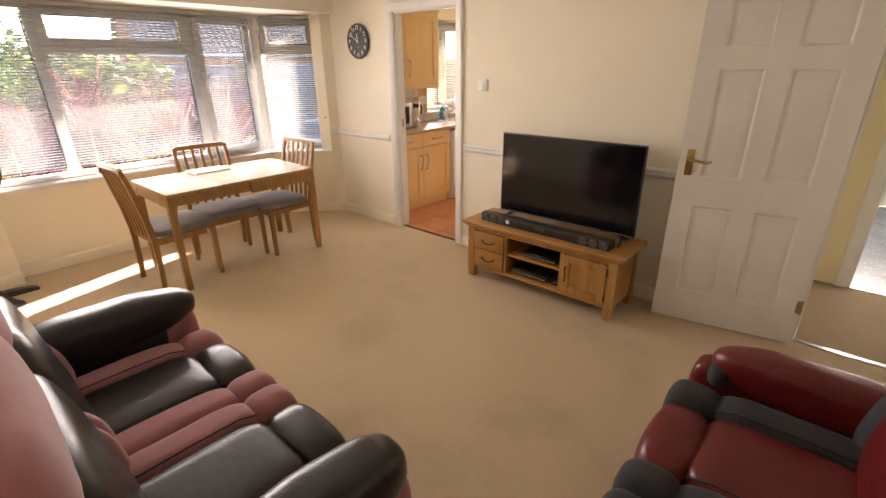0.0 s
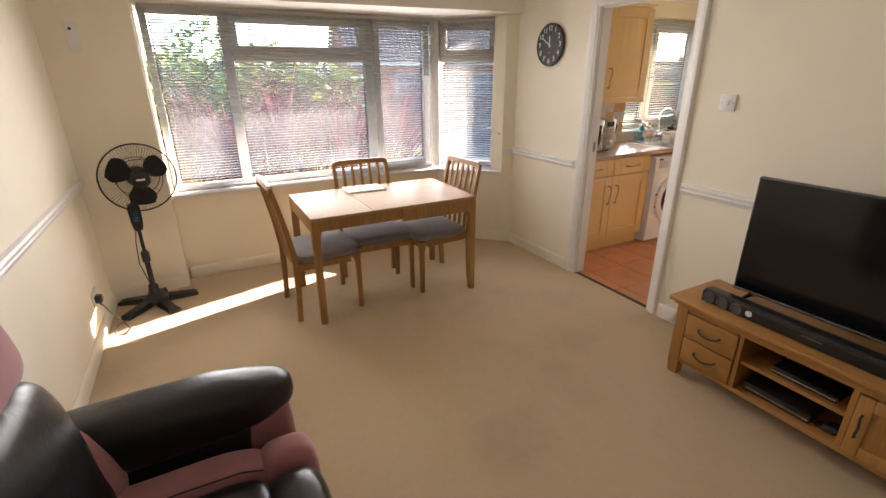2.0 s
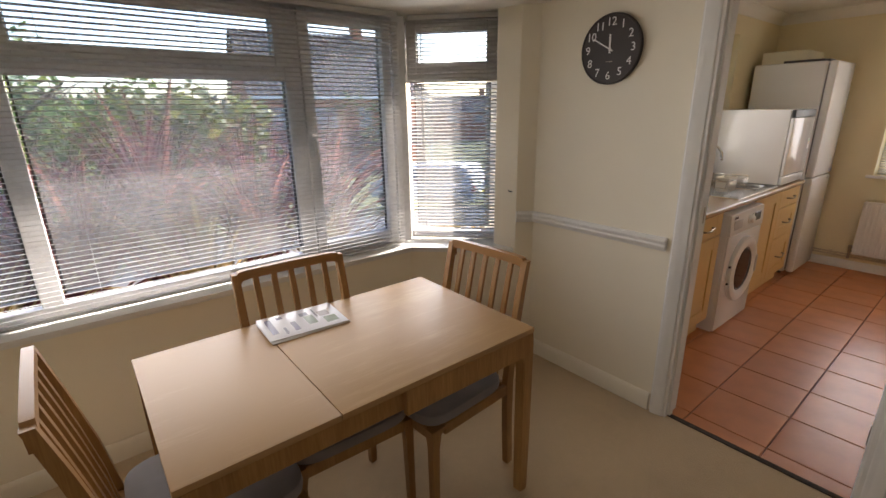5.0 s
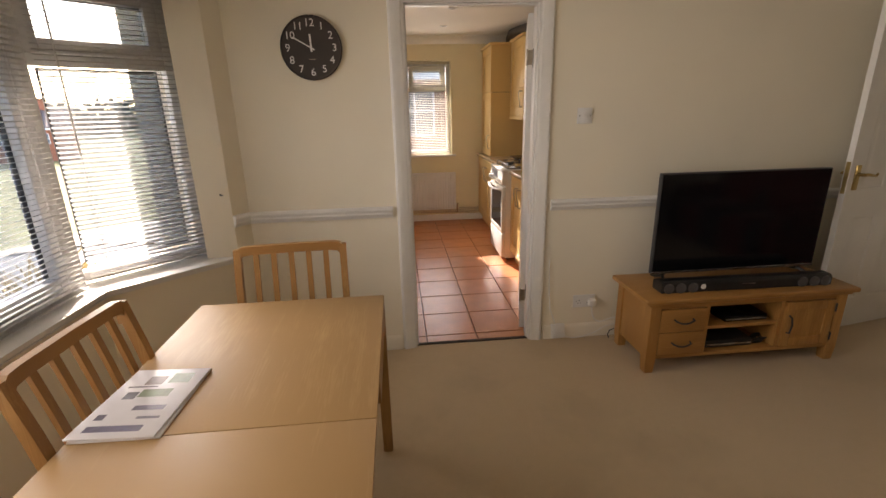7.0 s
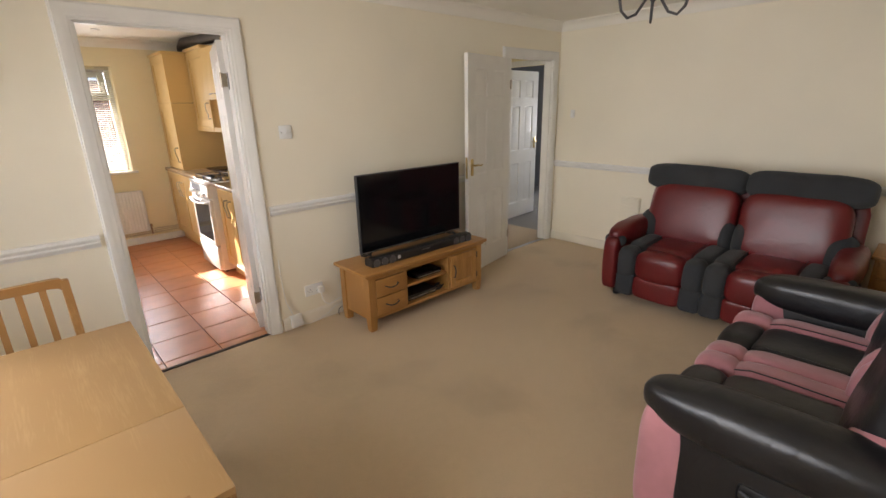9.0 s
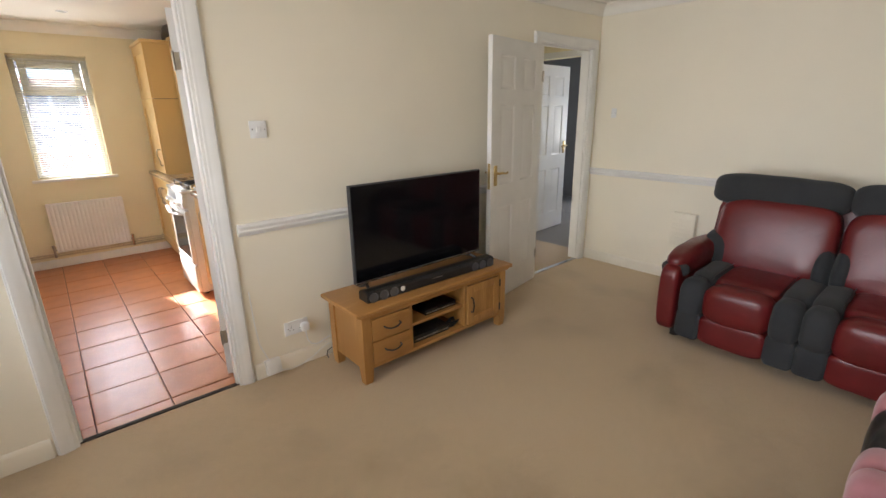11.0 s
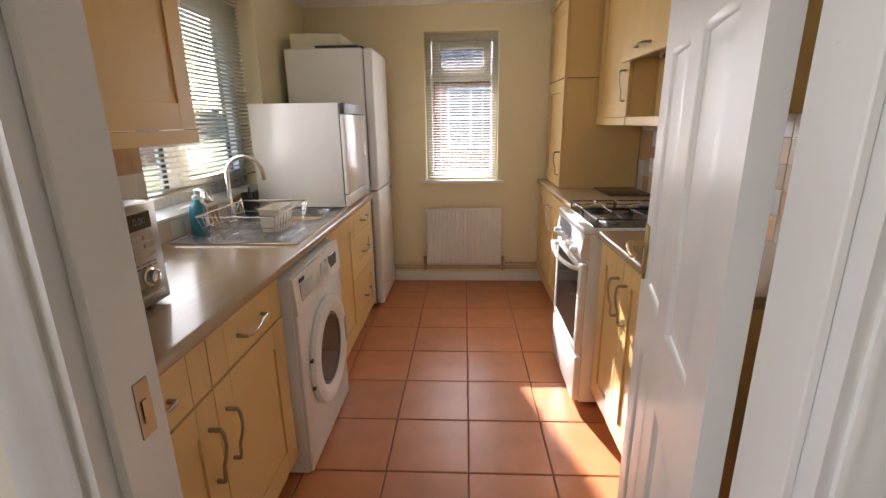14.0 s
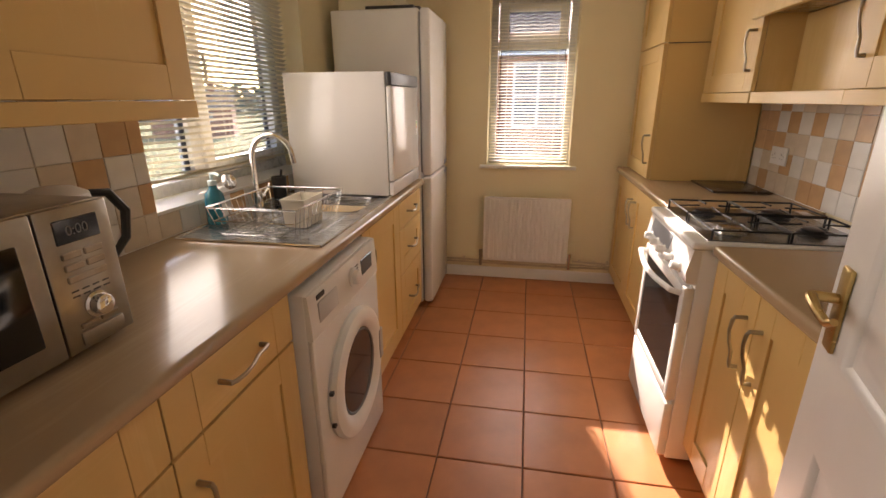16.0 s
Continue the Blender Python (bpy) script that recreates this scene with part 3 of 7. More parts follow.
panel_door("door_kitchen", "white six-panel door standing open into the kitchen", pose(-2.212, 3.725, 0, 0, 0, 75.4))
panel_door("door_hall", "white six-panel door folded open against the wall", pose(0.402, 3.53, 0, 0, 0, 190.5))
panel_door("door_back_room", "white six-panel door standing open in the back room", pose(1.56, 4.53, 0, 0, 0, 4.0))
b = bm_new()
box(b, 1.455, 1.475, 3.76, 3.80, 0, 2.0); box(b, 1.455, 1.475, 4.53, 4.60, 0, 2.06); box(b, 1.455, 1.475, 3.72, 4.53, 2.0, 2.06)
structure("trim_back_room_frame", b, GLOSS, "white gloss door frame of the back room")

# threshold strips
b = bm_new()
box(b, DOOR_K[0] + 0.022, DOOR_K[1] - 0.022, 3.575, 3.605, 0.0, 0.006, 0.002, 1)
solo("threshold_strip", b, mat("dark_frayed_strip", (0.06, 0.045, 0.035), 0.9, var=0.4, scale=40, grain=0.6, gscale=120, gdist=0.003), "dark frayed carpet edge strip at the kitchen door", "threshold strip")
b = bm_new()
box(b, DOOR_H[0] + 0.022, DOOR_H[1] - 0.022, 3.57, 3.61, 0.0, 0.007, 0.002, 1)
solo("threshold_strip", b, STEEL, "worn metal threshold strip at the hall door", "threshold strip")
b = bm_new()
box(b, 0.64, 1.36, 4.69, 4.72, 0.0, 0.007, 0.002, 1)
solo("threshold_strip", b, STEEL, "bright metal threshold strip at the wash room", "threshold strip")

# ---- windows ----
def bar_frame(bm, x0, x1, z0, z1, w, y0, y1, bev=0.006):
    """A rectangular frame of bars w wide between y0 and y1."""
    box(bm, x0, x0 + w, y0, y1, z0, z1, bev, 2)
    box(bm, x1 - w, x1, y0, y1, z0, z1, bev, 2)
    box(bm, x0 + w, x1 - w, y0, y1, z0, z0 + w, bev, 2)
    box(bm, x0 + w, x1 - w, y0, y1, z1 - w, z1, bev, 2)


def window(name, label, m, x0, x1, z0, z1, lights, glass=None, bars=(), sheer=True):
    """A plastic window in the plane y = 0, room side at -y. lights: x0, x1, z0, z1, opens, in fractions of metres; bars: mullions."""
    t = thing(name, label, "window", m, kind="structure")
    b = bm_new()
    bar_frame(b, x0, x1, z0, z1, 0.05, -0.035, 0.035)
    for (a, c, d, e) in bars:
        box(b, a, c, -0.034, 0.034, d, e, 0.005, 2)
    part("window_frame", b, UPVC, t)
    for a, c, d, e, opens in lights:
        if opens:
            b = bm_new()
            bar_frame(b, a - 0.006, c + 0.006, d - 0.006, e + 0.006, 0.058, -0.052, 0.02)
            sash = part("sash", b, UPVC, t)
            h = bm_new()
            if e - d > 0.5:
                hx = c - 0.02 if opens == "r" else a + 0.02
                box(h, hx - 0.012, hx + 0.012, -0.066, -0.052, (d + e) / 2 - 0.03, (d + e) / 2 + 0.03, 0.003, 2)
                tube(h, [(hx, -0.06, (d + e) / 2), (hx, -0.085, (d + e) / 2), (hx, -0.088, (d + e) / 2 - 0.03), (hx, -0.085, (d + e) / 2 - 0.11)], 0.008, 8)
            else:
                hx, hz = (a + c) / 2, d + 0.022
                box(h, hx - 0.03, hx + 0.03, -0.066, -0.052, hz - 0.012, hz + 0.012, 0.003, 2)
                tube(h, [(hx, -0.06, hz), (hx, -0.085, hz), (hx - 0.03, -0.088, hz), (hx - 0.10, -0.085, hz)], 0.008, 8)
            part("window_handle", h, UPVC, sash)
            a, c, d, e = a + 0.05, c - 0.05, d + 0.05, e - 0.05
        g = bm_new()
        bar_frame(g, a - 0.002, c + 0.002, d - 0.002, e + 0.002, 0.007, -0.012, 0.010, 0)
        part("gasket", g, BLACK, t, "black rubber gasket", smooth=False)
        g = bm_new()
        box(g, a, c, -0.004, 0.004, d, e)
        pane = part("pane", g, glass or GLASS, t, smooth=False)
        pane.visible_shadow = not sheer
    return t


m_main = Matrix.Translation((-4.57, 0.715, 0)) @ Matrix.Rotation(radians(90), 4, "Z")     # x north along the bay, room at -y turned to +x
window("window_1", "white plastic bay window of five lights", m_main, 0.0, 2.365, 0.70, 2.05,
       [(0.06, 0.51, 0.79, 1.965, ""), (0.585, 1.665, 1.745, 2.02, "t"), (0.60, 1.66, 0.79, 1.69, ""), (1.75, 2.285, 0.745, 2.02, "l")],
       bars=[(0.515, 0.59, 0.75, 2.0), (1.66, 1.745, 0.75, 2.0), (0.59, 1.66, 1.685, 1.745)])
C0, C1 = Vector((-4.63, 3.145, 0)), Vector((-4.155, 3.59, 0))
m_side = Matrix.Translation(C0) @ Matrix.Rotation(math.atan2(C1.y - C0.y, C1.x - C0.x), 4, "Z")
LS = (C1 - C0).length
window("window_2", "white plastic side light of the bay window", m_side, 0.0, LS, 0.70, 2.05,
       [(0.06, LS - 0.06, 1.745, 2.02, "t"), (0.09, LS - 0.09, 0.79, 1.68, "")], SIDEGLASS, bars=[(0.05, LS - 0.05, 1.69, 1.745)])
b = bm_new()
prism(b, [(-4.62, 3.075), (-4.535, 3.075), (-4.525, 3.11), (-4.60, 3.185), (-4.69, 3.14)], "z", 0.70, 2.05)
structure("trim_bay_post", b, UPVC, "white plastic corner post of the bay")
b = bm_new()
prism(b, [(-4.385, 0.70), (-4.385, 3.012), (-3.928, 3.452), (-3.945, 3.478), (-4.09, 3.459), (-4.15, 3.57), (-4.56, 3.13), (-4.56, 0.70)], "z", 0.672, 0.700)
bmesh.ops.bevel(b, geom=[e for e in b.edges if abs(e.verts[0].co.z - e.verts[1].co.z) < 1e-6], offset=0.006, segments=2, affect="EDGES")
structure("window_sill_bay", b, GLOSS, "white painted window sill of the bay", True)
# kitchen windows
m_sink = Matrix.Translation((K_W - 0.20, SINKWIN[0], 0)) @ Matrix.Rotation(radians(90), 4, "Z")
wl = SINKWIN[1] - SINKWIN[0]
window("window_3", "white plastic window over the sink", m_sink, 0, wl, SINKWIN[2], SINKWIN[3],
       [(0.06, wl * 0.36, 1.06, 2.04, ""), (wl * 0.42, wl - 0.06, 1.06, 2.04, "l")], CLEARGLASS, [(wl * 0.36, wl * 0.42, 1.05, 2.05)])
window("window_4", "white plastic window at the kitchen's end", pose(ENDWIN[0], K_N + 0.19, 0), 0, 0.60, ENDWIN[2], ENDWIN[3],
       [(0.07, 0.53, 1.76, 2.0, "t"), (0.07, 0.53, 0.96, 1.70, "")], CLEARGLASS, bars=[(0.05, 0.55, 1.70, 1.76)])
b = bm_new()
box(b, ENDWIN[0] - 0.05, ENDWIN[1] + 0.05, K_N - 0.03, K_N + 0.16, 0.872, 0.898, 0.006, 2)
structure("window_sill_kitchen", b, GLOSS, "white painted sill under the end window")
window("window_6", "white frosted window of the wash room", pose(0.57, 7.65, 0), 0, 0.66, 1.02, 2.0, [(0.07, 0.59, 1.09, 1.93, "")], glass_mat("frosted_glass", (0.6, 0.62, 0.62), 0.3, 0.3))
# back room window with a dark roller blind
window("window_5", "white window of the back room", Matrix.Translation((4.27, 5.4, 0)) @ Matrix.Rotation(radians(-90), 4, "Z"), 0, 1.7, 0.80, 2.0, [(0.06, 0.82, 0.86, 1.94, ""), (0.88, 1.64, 0.86, 1.94, "")], bars=[(0.82, 0.88, 0.85, 1.95)], sheer=False)
b = bm_new()
cyl(b, (4.17, 3.72, 1.99), (4.17, 5.38, 1.99), 0.025, n=12)
box(b, 4.165, 4.168, 3.73, 5.37, 1.55, 1.99)
box(b, 4.160, 4.172, 3.73, 5.37, 1.54, 1.56, 0.003, 1)
solo("roller_blind", b, mat("navy_blind_fabric", (0.02, 0.025, 0.04), 0.9, var=0.1), "dark roller blind half lowered at the window", "blind")


# ---- venetian blinds ----
def blind(name, label, m, length, z0, z1, material, pitch=0.0215, tilt=10.0, width=0.025, sag=0.0, cords=(0.12, 0.5, 0.88), wand=0.06, stack=0):
    """Slats across x; the room is at -y. sag: how far the lowest slats hang down in the middle. stack: slats heaped on the bottom rail."""
    t = thing(name, label, "venetian blind", m)
    b = bm_new()
    box(b, 0, length, -0.013, 0.013, z1 - 0.026, z1, 0.002, 1)
    part("head_rail", b, material, t)
    b = bm_new()
    box(b, 0.002, length - 0.002, -0.012, 0.012, z0, z0 + 0.010, 0.004, 2)
    part("bottom_rail", b, material, t)
    cross = [(-width / 2, 0.0), (0, 0.0016), (width / 2, 0.0), (width / 2, -0.0006), (0, 0.0010), (-width / 2, -0.0006)]
    shared = {}
    n = int((z1 - z0 - 0.04) / pitch)
    for k in range(n):
        z = z0 + 0.018 + k * pitch
        if k < stack:
            z = z0 + 0.014 + k * pitch * 0.6
        low = round(sag * max(0.0, 1 - k / 9.0), 4)
        tt = tilt if k >= stack else tilt * 0.3
        if (low, tt) not in shared:
            b = bm_new()
            steps = 8 if low else 1
            rings = []
            for s in range(steps + 1):
                u = s / steps
                dz = -low * math.sin(math.pi * u)
                ca, sa = math.cos(radians(tt)), math.sin(radians(tt))
                rings.append([b.verts.new((0.003 + u * (length - 0.006), y * ca + w * sa, w * ca - y * sa + dz)) for y, w in cross])
            skin(b, rings)
            shared[(low, tt)] = finish("slat", b, material, True, 60)
        o = new("slat", shared[(low, tt)])
        o.parent = t
        o.location.z = z
    for c in cords:
        b = bm_new()
        for dy in (-0.013, 0.013):
            cyl(b, (c * length, dy, z0), (c * length, dy, z1 - 0.02), 0.0009, n=5)
        part("ladder_cord", b, material, t)
    if wand:
        b = bm_new()
        cyl(b, (wand * length, -0.02, z1 - 0.02), (wand * length, -0.024, z1 - 0.75), 0.003, n=6)
        part("tilt_wand", b, material, t)
    return t


blind("venetian_blind", "white slatted venetian blind lowered over the wide bay window", Matrix.Translation((-4.475, 0.725, 0)) @ Matrix.Rotation(radians(90), 4, "Z"), 2.30, 0.712, 2.052, SLAT, cords=(0.08, 0.31, 0.55, 0.77, 0.95), wand=0.16)
blind("venetian_blind", "white slatted venetian blind over the narrow bay light", m_side @ Matrix.Translation((0.075, -0.085, 0)), LS - 0.10, 0.722, 2.052, SLAT, tilt=-16.0, cords=(0.15, 0.85), wand=0.14)
blind("venetian_blind", "cream slatted venetian blind lowered over the end window", pose(ENDWIN[0] + 0.012, K_N + 0.055, 0), 0.576, 0.905, 2.052, CREAMSLAT, tilt=-13, cords=(0.2, 0.8), wand=0.1)
blind("venetian_blind", "cream slatted venetian blind, its lower slats sagging", Matrix.Translation((K_W - 0.10, SINKWIN[0] + 0.012, 0)) @ Matrix.Rotation(radians(90), 4, "Z"), wl - 0.024, 1.075, 2.092, CREAMSLAT, tilt=26, sag=0.035, cords=(0.12, 0.5, 0.88), wand=0)
# ---- living room: table and chairs ----
SEATCLOTH = mat("grey_seat_cloth", (0.24, 0.22, 0.22), 0.95, var=0.12, scale=10, grain=0.5, gscale=500, gdist=0.001, sheen=0.3, spec=0.2)
PRINT = mat("printed_cover", (0.74, 0.72, 0.74), 0.35, var=0.06, scale=10)


def dining_table():
    t = thing("dining_table", "oak veneer extending dining table with its leaf out", "table", pose(-3.46, 2.07, 0))
    hx, hy, j = 0.36, 0.60, -0.19
    b = bm_new(); box(b, -hx, hx, j + 0.0012, hy, 0.725, 0.745, 0.002, 2)
    part("tabletop", b, TEAKX, t)
    b = bm_new(); box(b, -hx, hx, -hy, j - 0.0012, 0.725, 0.745, 0.002, 2)
    part("table_leaf", b, TEAKX, t, "pull-out table leaf")
    for s in (-1, 1):
        b = bm_new(); box(b, s * (hx - 0.012) - 0.011, s * (hx - 0.012) + 0.011, 0.02, hy - 0.045, 0.635, 0.724, 0.002, 1)
        part("apron", b, TEAKZ, t)
        b = bm_new(); box(b, s * (hx - 0.030) - 0.010, s * (hx - 0.030) + 0.010, -hy + 0.045, 0.05, 0.648, 0.724, 0.002, 1)
        part("extension_rail", b, TEAKZ, t)
        b = bm_new(); box(b, -hx + 0.045, hx - 0.045, s * (hy - 0.014) - 0.011, s * (hy - 0.014) + 0.011, 0.640, 0.724, 0.002, 1)
        part("apron", b, TEAKZ, t)
    for sx in (-1, 1):
        for sy in (-1, 1):
            b = bm_new()
            rings = []
            for z, w in ((0, 0.042), (0.30, 0.044), (0.56, 0.047), (0.62, 0.052), (0.66, 0.066), (0.69, 0.082), (0.7245, 0.086)):
                x0, x1 = sorted((sx * hx * 0.999, sx * (hx - w))); y0, y1 = sorted((sy * hy * 0.999, sy * (hy - w)))
                rings.append([b.verts.new(p) for p in ((x0, y0, z), (x1, y0, z), (x1, y1, z), (x0, y1, z))])
            skin(b, rings)
            bmesh.ops.bevel(b, geom=[e for e in b.edges if abs(e.verts[0].co.z - e.verts[1].co.z) > 0.02], offset=0.004, segments=2, affect="EDGES")
            part("leg", b, TEAKZ, t)


def dining_chair(m):
    """Seat height 0.46, back to 0.945; it faces local +y."""
    t = thing("dining_chair", "oak dining chair with a slatted back and grey seat", "chair", m, group="chairs round the dining table")
    w = 0.212

    def back_y(z):
        return -0.215 - 0.10 * max(0, (z - 0.42) / 0.53) ** 1.3

    for s in (-1, 1):
        b = bm_new()
        rings = []
        for z, d, off in ((0, 0.034, -0.015), (0.2, 0.036, -0.004), (0.42, 0.040, 0), (0.6, 0.036, 0), (0.8, 0.030, 0), (0.938, 0.026, 0)):
            y = back_y(z) + off
            rings.append([b.verts.new(p) for p in ((s * w - 0.014, y - d / 2, z), (s * w + 0.014, y - d / 2, z), (s * w + 0.014, y + d / 2, z), (s * w - 0.014, y + d / 2, z))])
        skin(b, rings)
        part("back_leg", b, TEAKZ, t)
        b = bm_new()
        rings = []
        for z, d in ((0, 0.028), (0.33, 0.034), (0.38, 0.044), (0.408, 0.07)):
            y0, y1 = 0.225 - d, 0.225
            xa, xb = sorted((s * (w + 0.014), s * (w + 0.014 - d * 0.9)))
            rings.append([b.verts.new(p) for p in ((xa, y0, z), (xb, y0, z), (xb, y1, z), (xa, y1, z))])
        skin(b, rings)
        part("front_leg", b, TEAKZ, t)
        b = bm_new(); box(b, s * (w + 0.002) - 0.010, s * (w + 0.002) + 0.010, -0.20, 0.16, 0.365, 0.412, 0.003, 1)
        part("seat_rail", b, TEAKZ, t)
    for y in (0.213, -0.205):
        b = bm_new(); box(b, -w + 0.02, w - 0.02, y - 0.010, y + 0.010, 0.365, 0.412, 0.003, 1)
        part("seat_rail", b, TEAKZ, t)
    b = bm_new()
    pillow(b, -w - 0.018, w + 0.018, -0.20, 0.240, 0.408, 0.470, 5.5, 32, 12)
    part("seat", b, SEATCLOTH, t, "grey cloth seat pad")
    b = bm_new()
    y = back_y(0.93)
    path = [(-w, 0.90), (-w - 0.002, 0.925), (-w + 0.012, 0.941), (-w + 0.04, 0.945), (0, 0.947), (w - 0.04, 0.945), (w - 0.012, 0.941), (w + 0.002, 0.925), (w, 0.90)]
    rings = [[b.verts.new((x + dx, y + dy, z + dz)) for dx, dy, dz in ((0, -0.013, 0.006), (0, 0.013, 0.006), (-x * 0.06, 0.013, -0.030), (-x * 0.06, -0.013, -0.030))] for x, z in path]
    skin(b, rings)
    part("top_rail", b, TEAKZ, t)
    for k in range(5):
        x = -0.140 + 0.070 * k
        b = bm_new()
        rings = []
        for z in (0.40, 0.55, 0.70, 0.82, 0.925):
            yy = back_y(z)
            rings.append([b.verts.new(p) for p in ((x - 0.011, yy - 0.007, z), (x + 0.011, yy - 0.007, z), (x + 0.011, yy + 0.007, z), (x - 0.011, yy + 0.007, z))])
        skin(b, rings)
        part("back_slat", b, TEAKZ, t)
    return t


dining_table()
chair_a = dining_chair(pose(-3.45, 1.575, 0, 0, 0, 2))
copy_thing(chair_a, pose(-3.565, 2.045, 0, 0, 0, -92))
copy_thing(chair_a, pose(-3.455, 2.475, 0, 0, 0, 184))


def magazine():
    m = pose(-3.71, 2.02, 0.745, 0, 0, -4)
    t = thing("magazine", "stack of glossy printed brochures lying on the table", "magazine", m)
    for k, (dx, r, h) in enumerate(((0.004, 2.5, 0.0), (0.0, 0.0, 0.0055))):
        b = bm_new()
        box(b, -0.105, 0.105, -0.1485, 0.1485, h, h + 0.005, 0.0015, 2, m=pose(dx, 0, 0, 0, 0, r))
        part("brochure", b, PRINT, t)
    ink = [((0.045, 0.10, 0.035, 0.03), (0.36, 0.45, 0.30)), ((-0.02, 0.09, 0.03, 0.026), (0.50, 0.42, 0.40)), ((0.01, 0.03, 0.05, 0.022), (0.42, 0.50, 0.33)), ((-0.05, 0.02, 0.02, 0.02), (0.3, 0.3, 0.36)), ((0.03, -0.035, 0.05, 0.012), (0.32, 0.28, 0.40)), ((-0.01, -0.115, 0.085, 0.014), (0.30, 0.27, 0.42)), ((-0.07, -0.07, 0.014, 0.014), (0.26, 0.24, 0.33)), ((0.05, -0.075, 0.035, 0.006), (0.3, 0.28, 0.36)), ((-0.04, 0.06, 0.05, 0.004), (0.35, 0.33, 0.36))]
    for (x, y, w, h), c in ink:
        b = bm_new()
        box(b, x - w * 0.8, x + w * 0.8, y - h * 0.8, y + h * 0.8, 0.0105, 0.0108)
        part("printed_patch", b, mat("ink", shade(c, 0.55), 0.35, var=0.25, scale=40), t, smooth=False)


magazine()


# ---- television and its unit ----
def tv_unit():
    t = thing("tv_unit", "solid oak television unit with drawers, shelves and door", "tv unit", pose(-1.09, 3.26, 0))
    W, D = 0.585, 0.19
    b = bm_new(); box(b, -W - 0.045, W + 0.045, -D - 0.03, D + 0.012, 0.435, 0.462, 0.008, 3)
    part("top", b, OAK, t)
    b = bm_new(); box(b, -W - 0.02, W + 0.02, -D - 0.012, D, 0.418, 0.4345, 0.005, 2)
    part("top_moulding", b, OAK, t)
    for sx in (-1, 1):
        for sy in (-1, 1):
            x, y = sx * (W - 0.028), sy * (D - 0.028)
            b = bm_new()
            rings = [[b.verts.new((x + a * h, y + c * h, z)) for a, c in ((-1, -1), (1, -1), (1, 1), (-1, 1))] for z, h in ((0, 0.024), (0.075, 0.029), (0.08, 0.029), (0.4175, 0.029))]
            skin(b, rings)
            part("leg", b, OAKZ, t)
        b = bm_new(); box(b, sx * (W - 0.018) - 0.009, sx * (W - 0.018) + 0.009, -D + 0.057, D - 0.057, 0.085, 0.4175)
        part("side_panel", b, OAKZ, t)
    b = bm_new(); box(b, -W + 0.057, W - 0.057, D - 0.03, D - 0.02, 0.085, 0.4175)
    part("back_panel", b, OAK, t)
    b = bm_new(); box(b, -W + 0.057, W - 0.057, -D + 0.006, D - 0.031, 0.085, 0.107, 0.002, 1)
    part("bottom_board", b, OAK, t)
    b = bm_new(); box(b, -W + 0.057, W - 0.057, -D + 0.004, -D + 0.03, 0.393, 0.4175, 0.002, 1)
    part("front_rail", b, OAK, t)
    for x in (-0.245, 0.205):
        b = bm_new(); box(b, x - 0.011, x + 0.011, -D + 0.006, D - 0.031, 0.1075, 0.4175, 0.002, 1)
        part("divider", b, OAKZ, t)
    b = bm_new(); box(b, -0.2335, 0.1935, -D + 0.02, D - 0.031, 0.245, 0.265, 0.003, 2)
    part("shelf", b, OAK, t)
    for z0, z1 in ((0.112, 0.247), (0.253, 0.388)):
        b = bm_new(); box(b, -0.523, -0.2585, -D - 0.004, -D + 0.02, z0, z1, 0.004, 2)
        d = part("drawer_front", b, OAK, t)
        h = bm_new()
        zc = (z0 + z1) / 2
        tube(h, [(-0.445, -D - 0.003, zc + 0.008), (-0.443, -D - 0.022, zc + 0.006), (-0.415, -D - 0.026, zc - 0.006), (-0.390, -D - 0.027, zc - 0.009), (-0.365, -D - 0.026, zc - 0.006), (-0.339, -D - 0.022, zc + 0.006), (-0.337, -D - 0.003, zc + 0.008)], 0.005, 8)
        part("handle", h, DARK, d, "dark iron bow handle")
    x0, x1, z0, z1 = 0.220, 0.523, 0.112, 0.388
    b = bm_new()
    bar_frame(b, x0, x1, z0, z1, 0.052, -D - 0.004, -D + 0.018, 0.003)
    d = part("door", b, OAKZ, t)
    b = bm_new(); box(b, x0 + 0.05, x1 - 0.05, -D + 0.004, -D + 0.012, z0 + 0.05, z1 - 0.05)
    part("door_panel", b, OAKZ, d)
    h = bm_new()
    tube(h, [(x0 + 0.028, -D - 0.003, 0.305), (x0 + 0.028, -D - 0.022, 0.300), (x0 + 0.034, -D - 0.027, 0.255), (x0 + 0.028, -D - 0.022, 0.205), (x0 + 0.028, -D - 0.003, 0.200)], 0.005, 8)
    part("handle", h, DARK, d, "dark iron bow handle")
    for z in (0.16, 0.34):
        h = bm_new(); cyl(h, (x1 + 0.003, -D - 0.006, z - 0.025), (x1 + 0.003, -D - 0.006, z + 0.025), 0.005, n=8)
        part("hinge", h, DARK, d, "dark iron hinge")


tv_unit()
SCREEN = mat("dark_glossy_screen", (0.006, 0.006, 0.007), 0.10, var=0.1, scale=3, rvar=0.02)


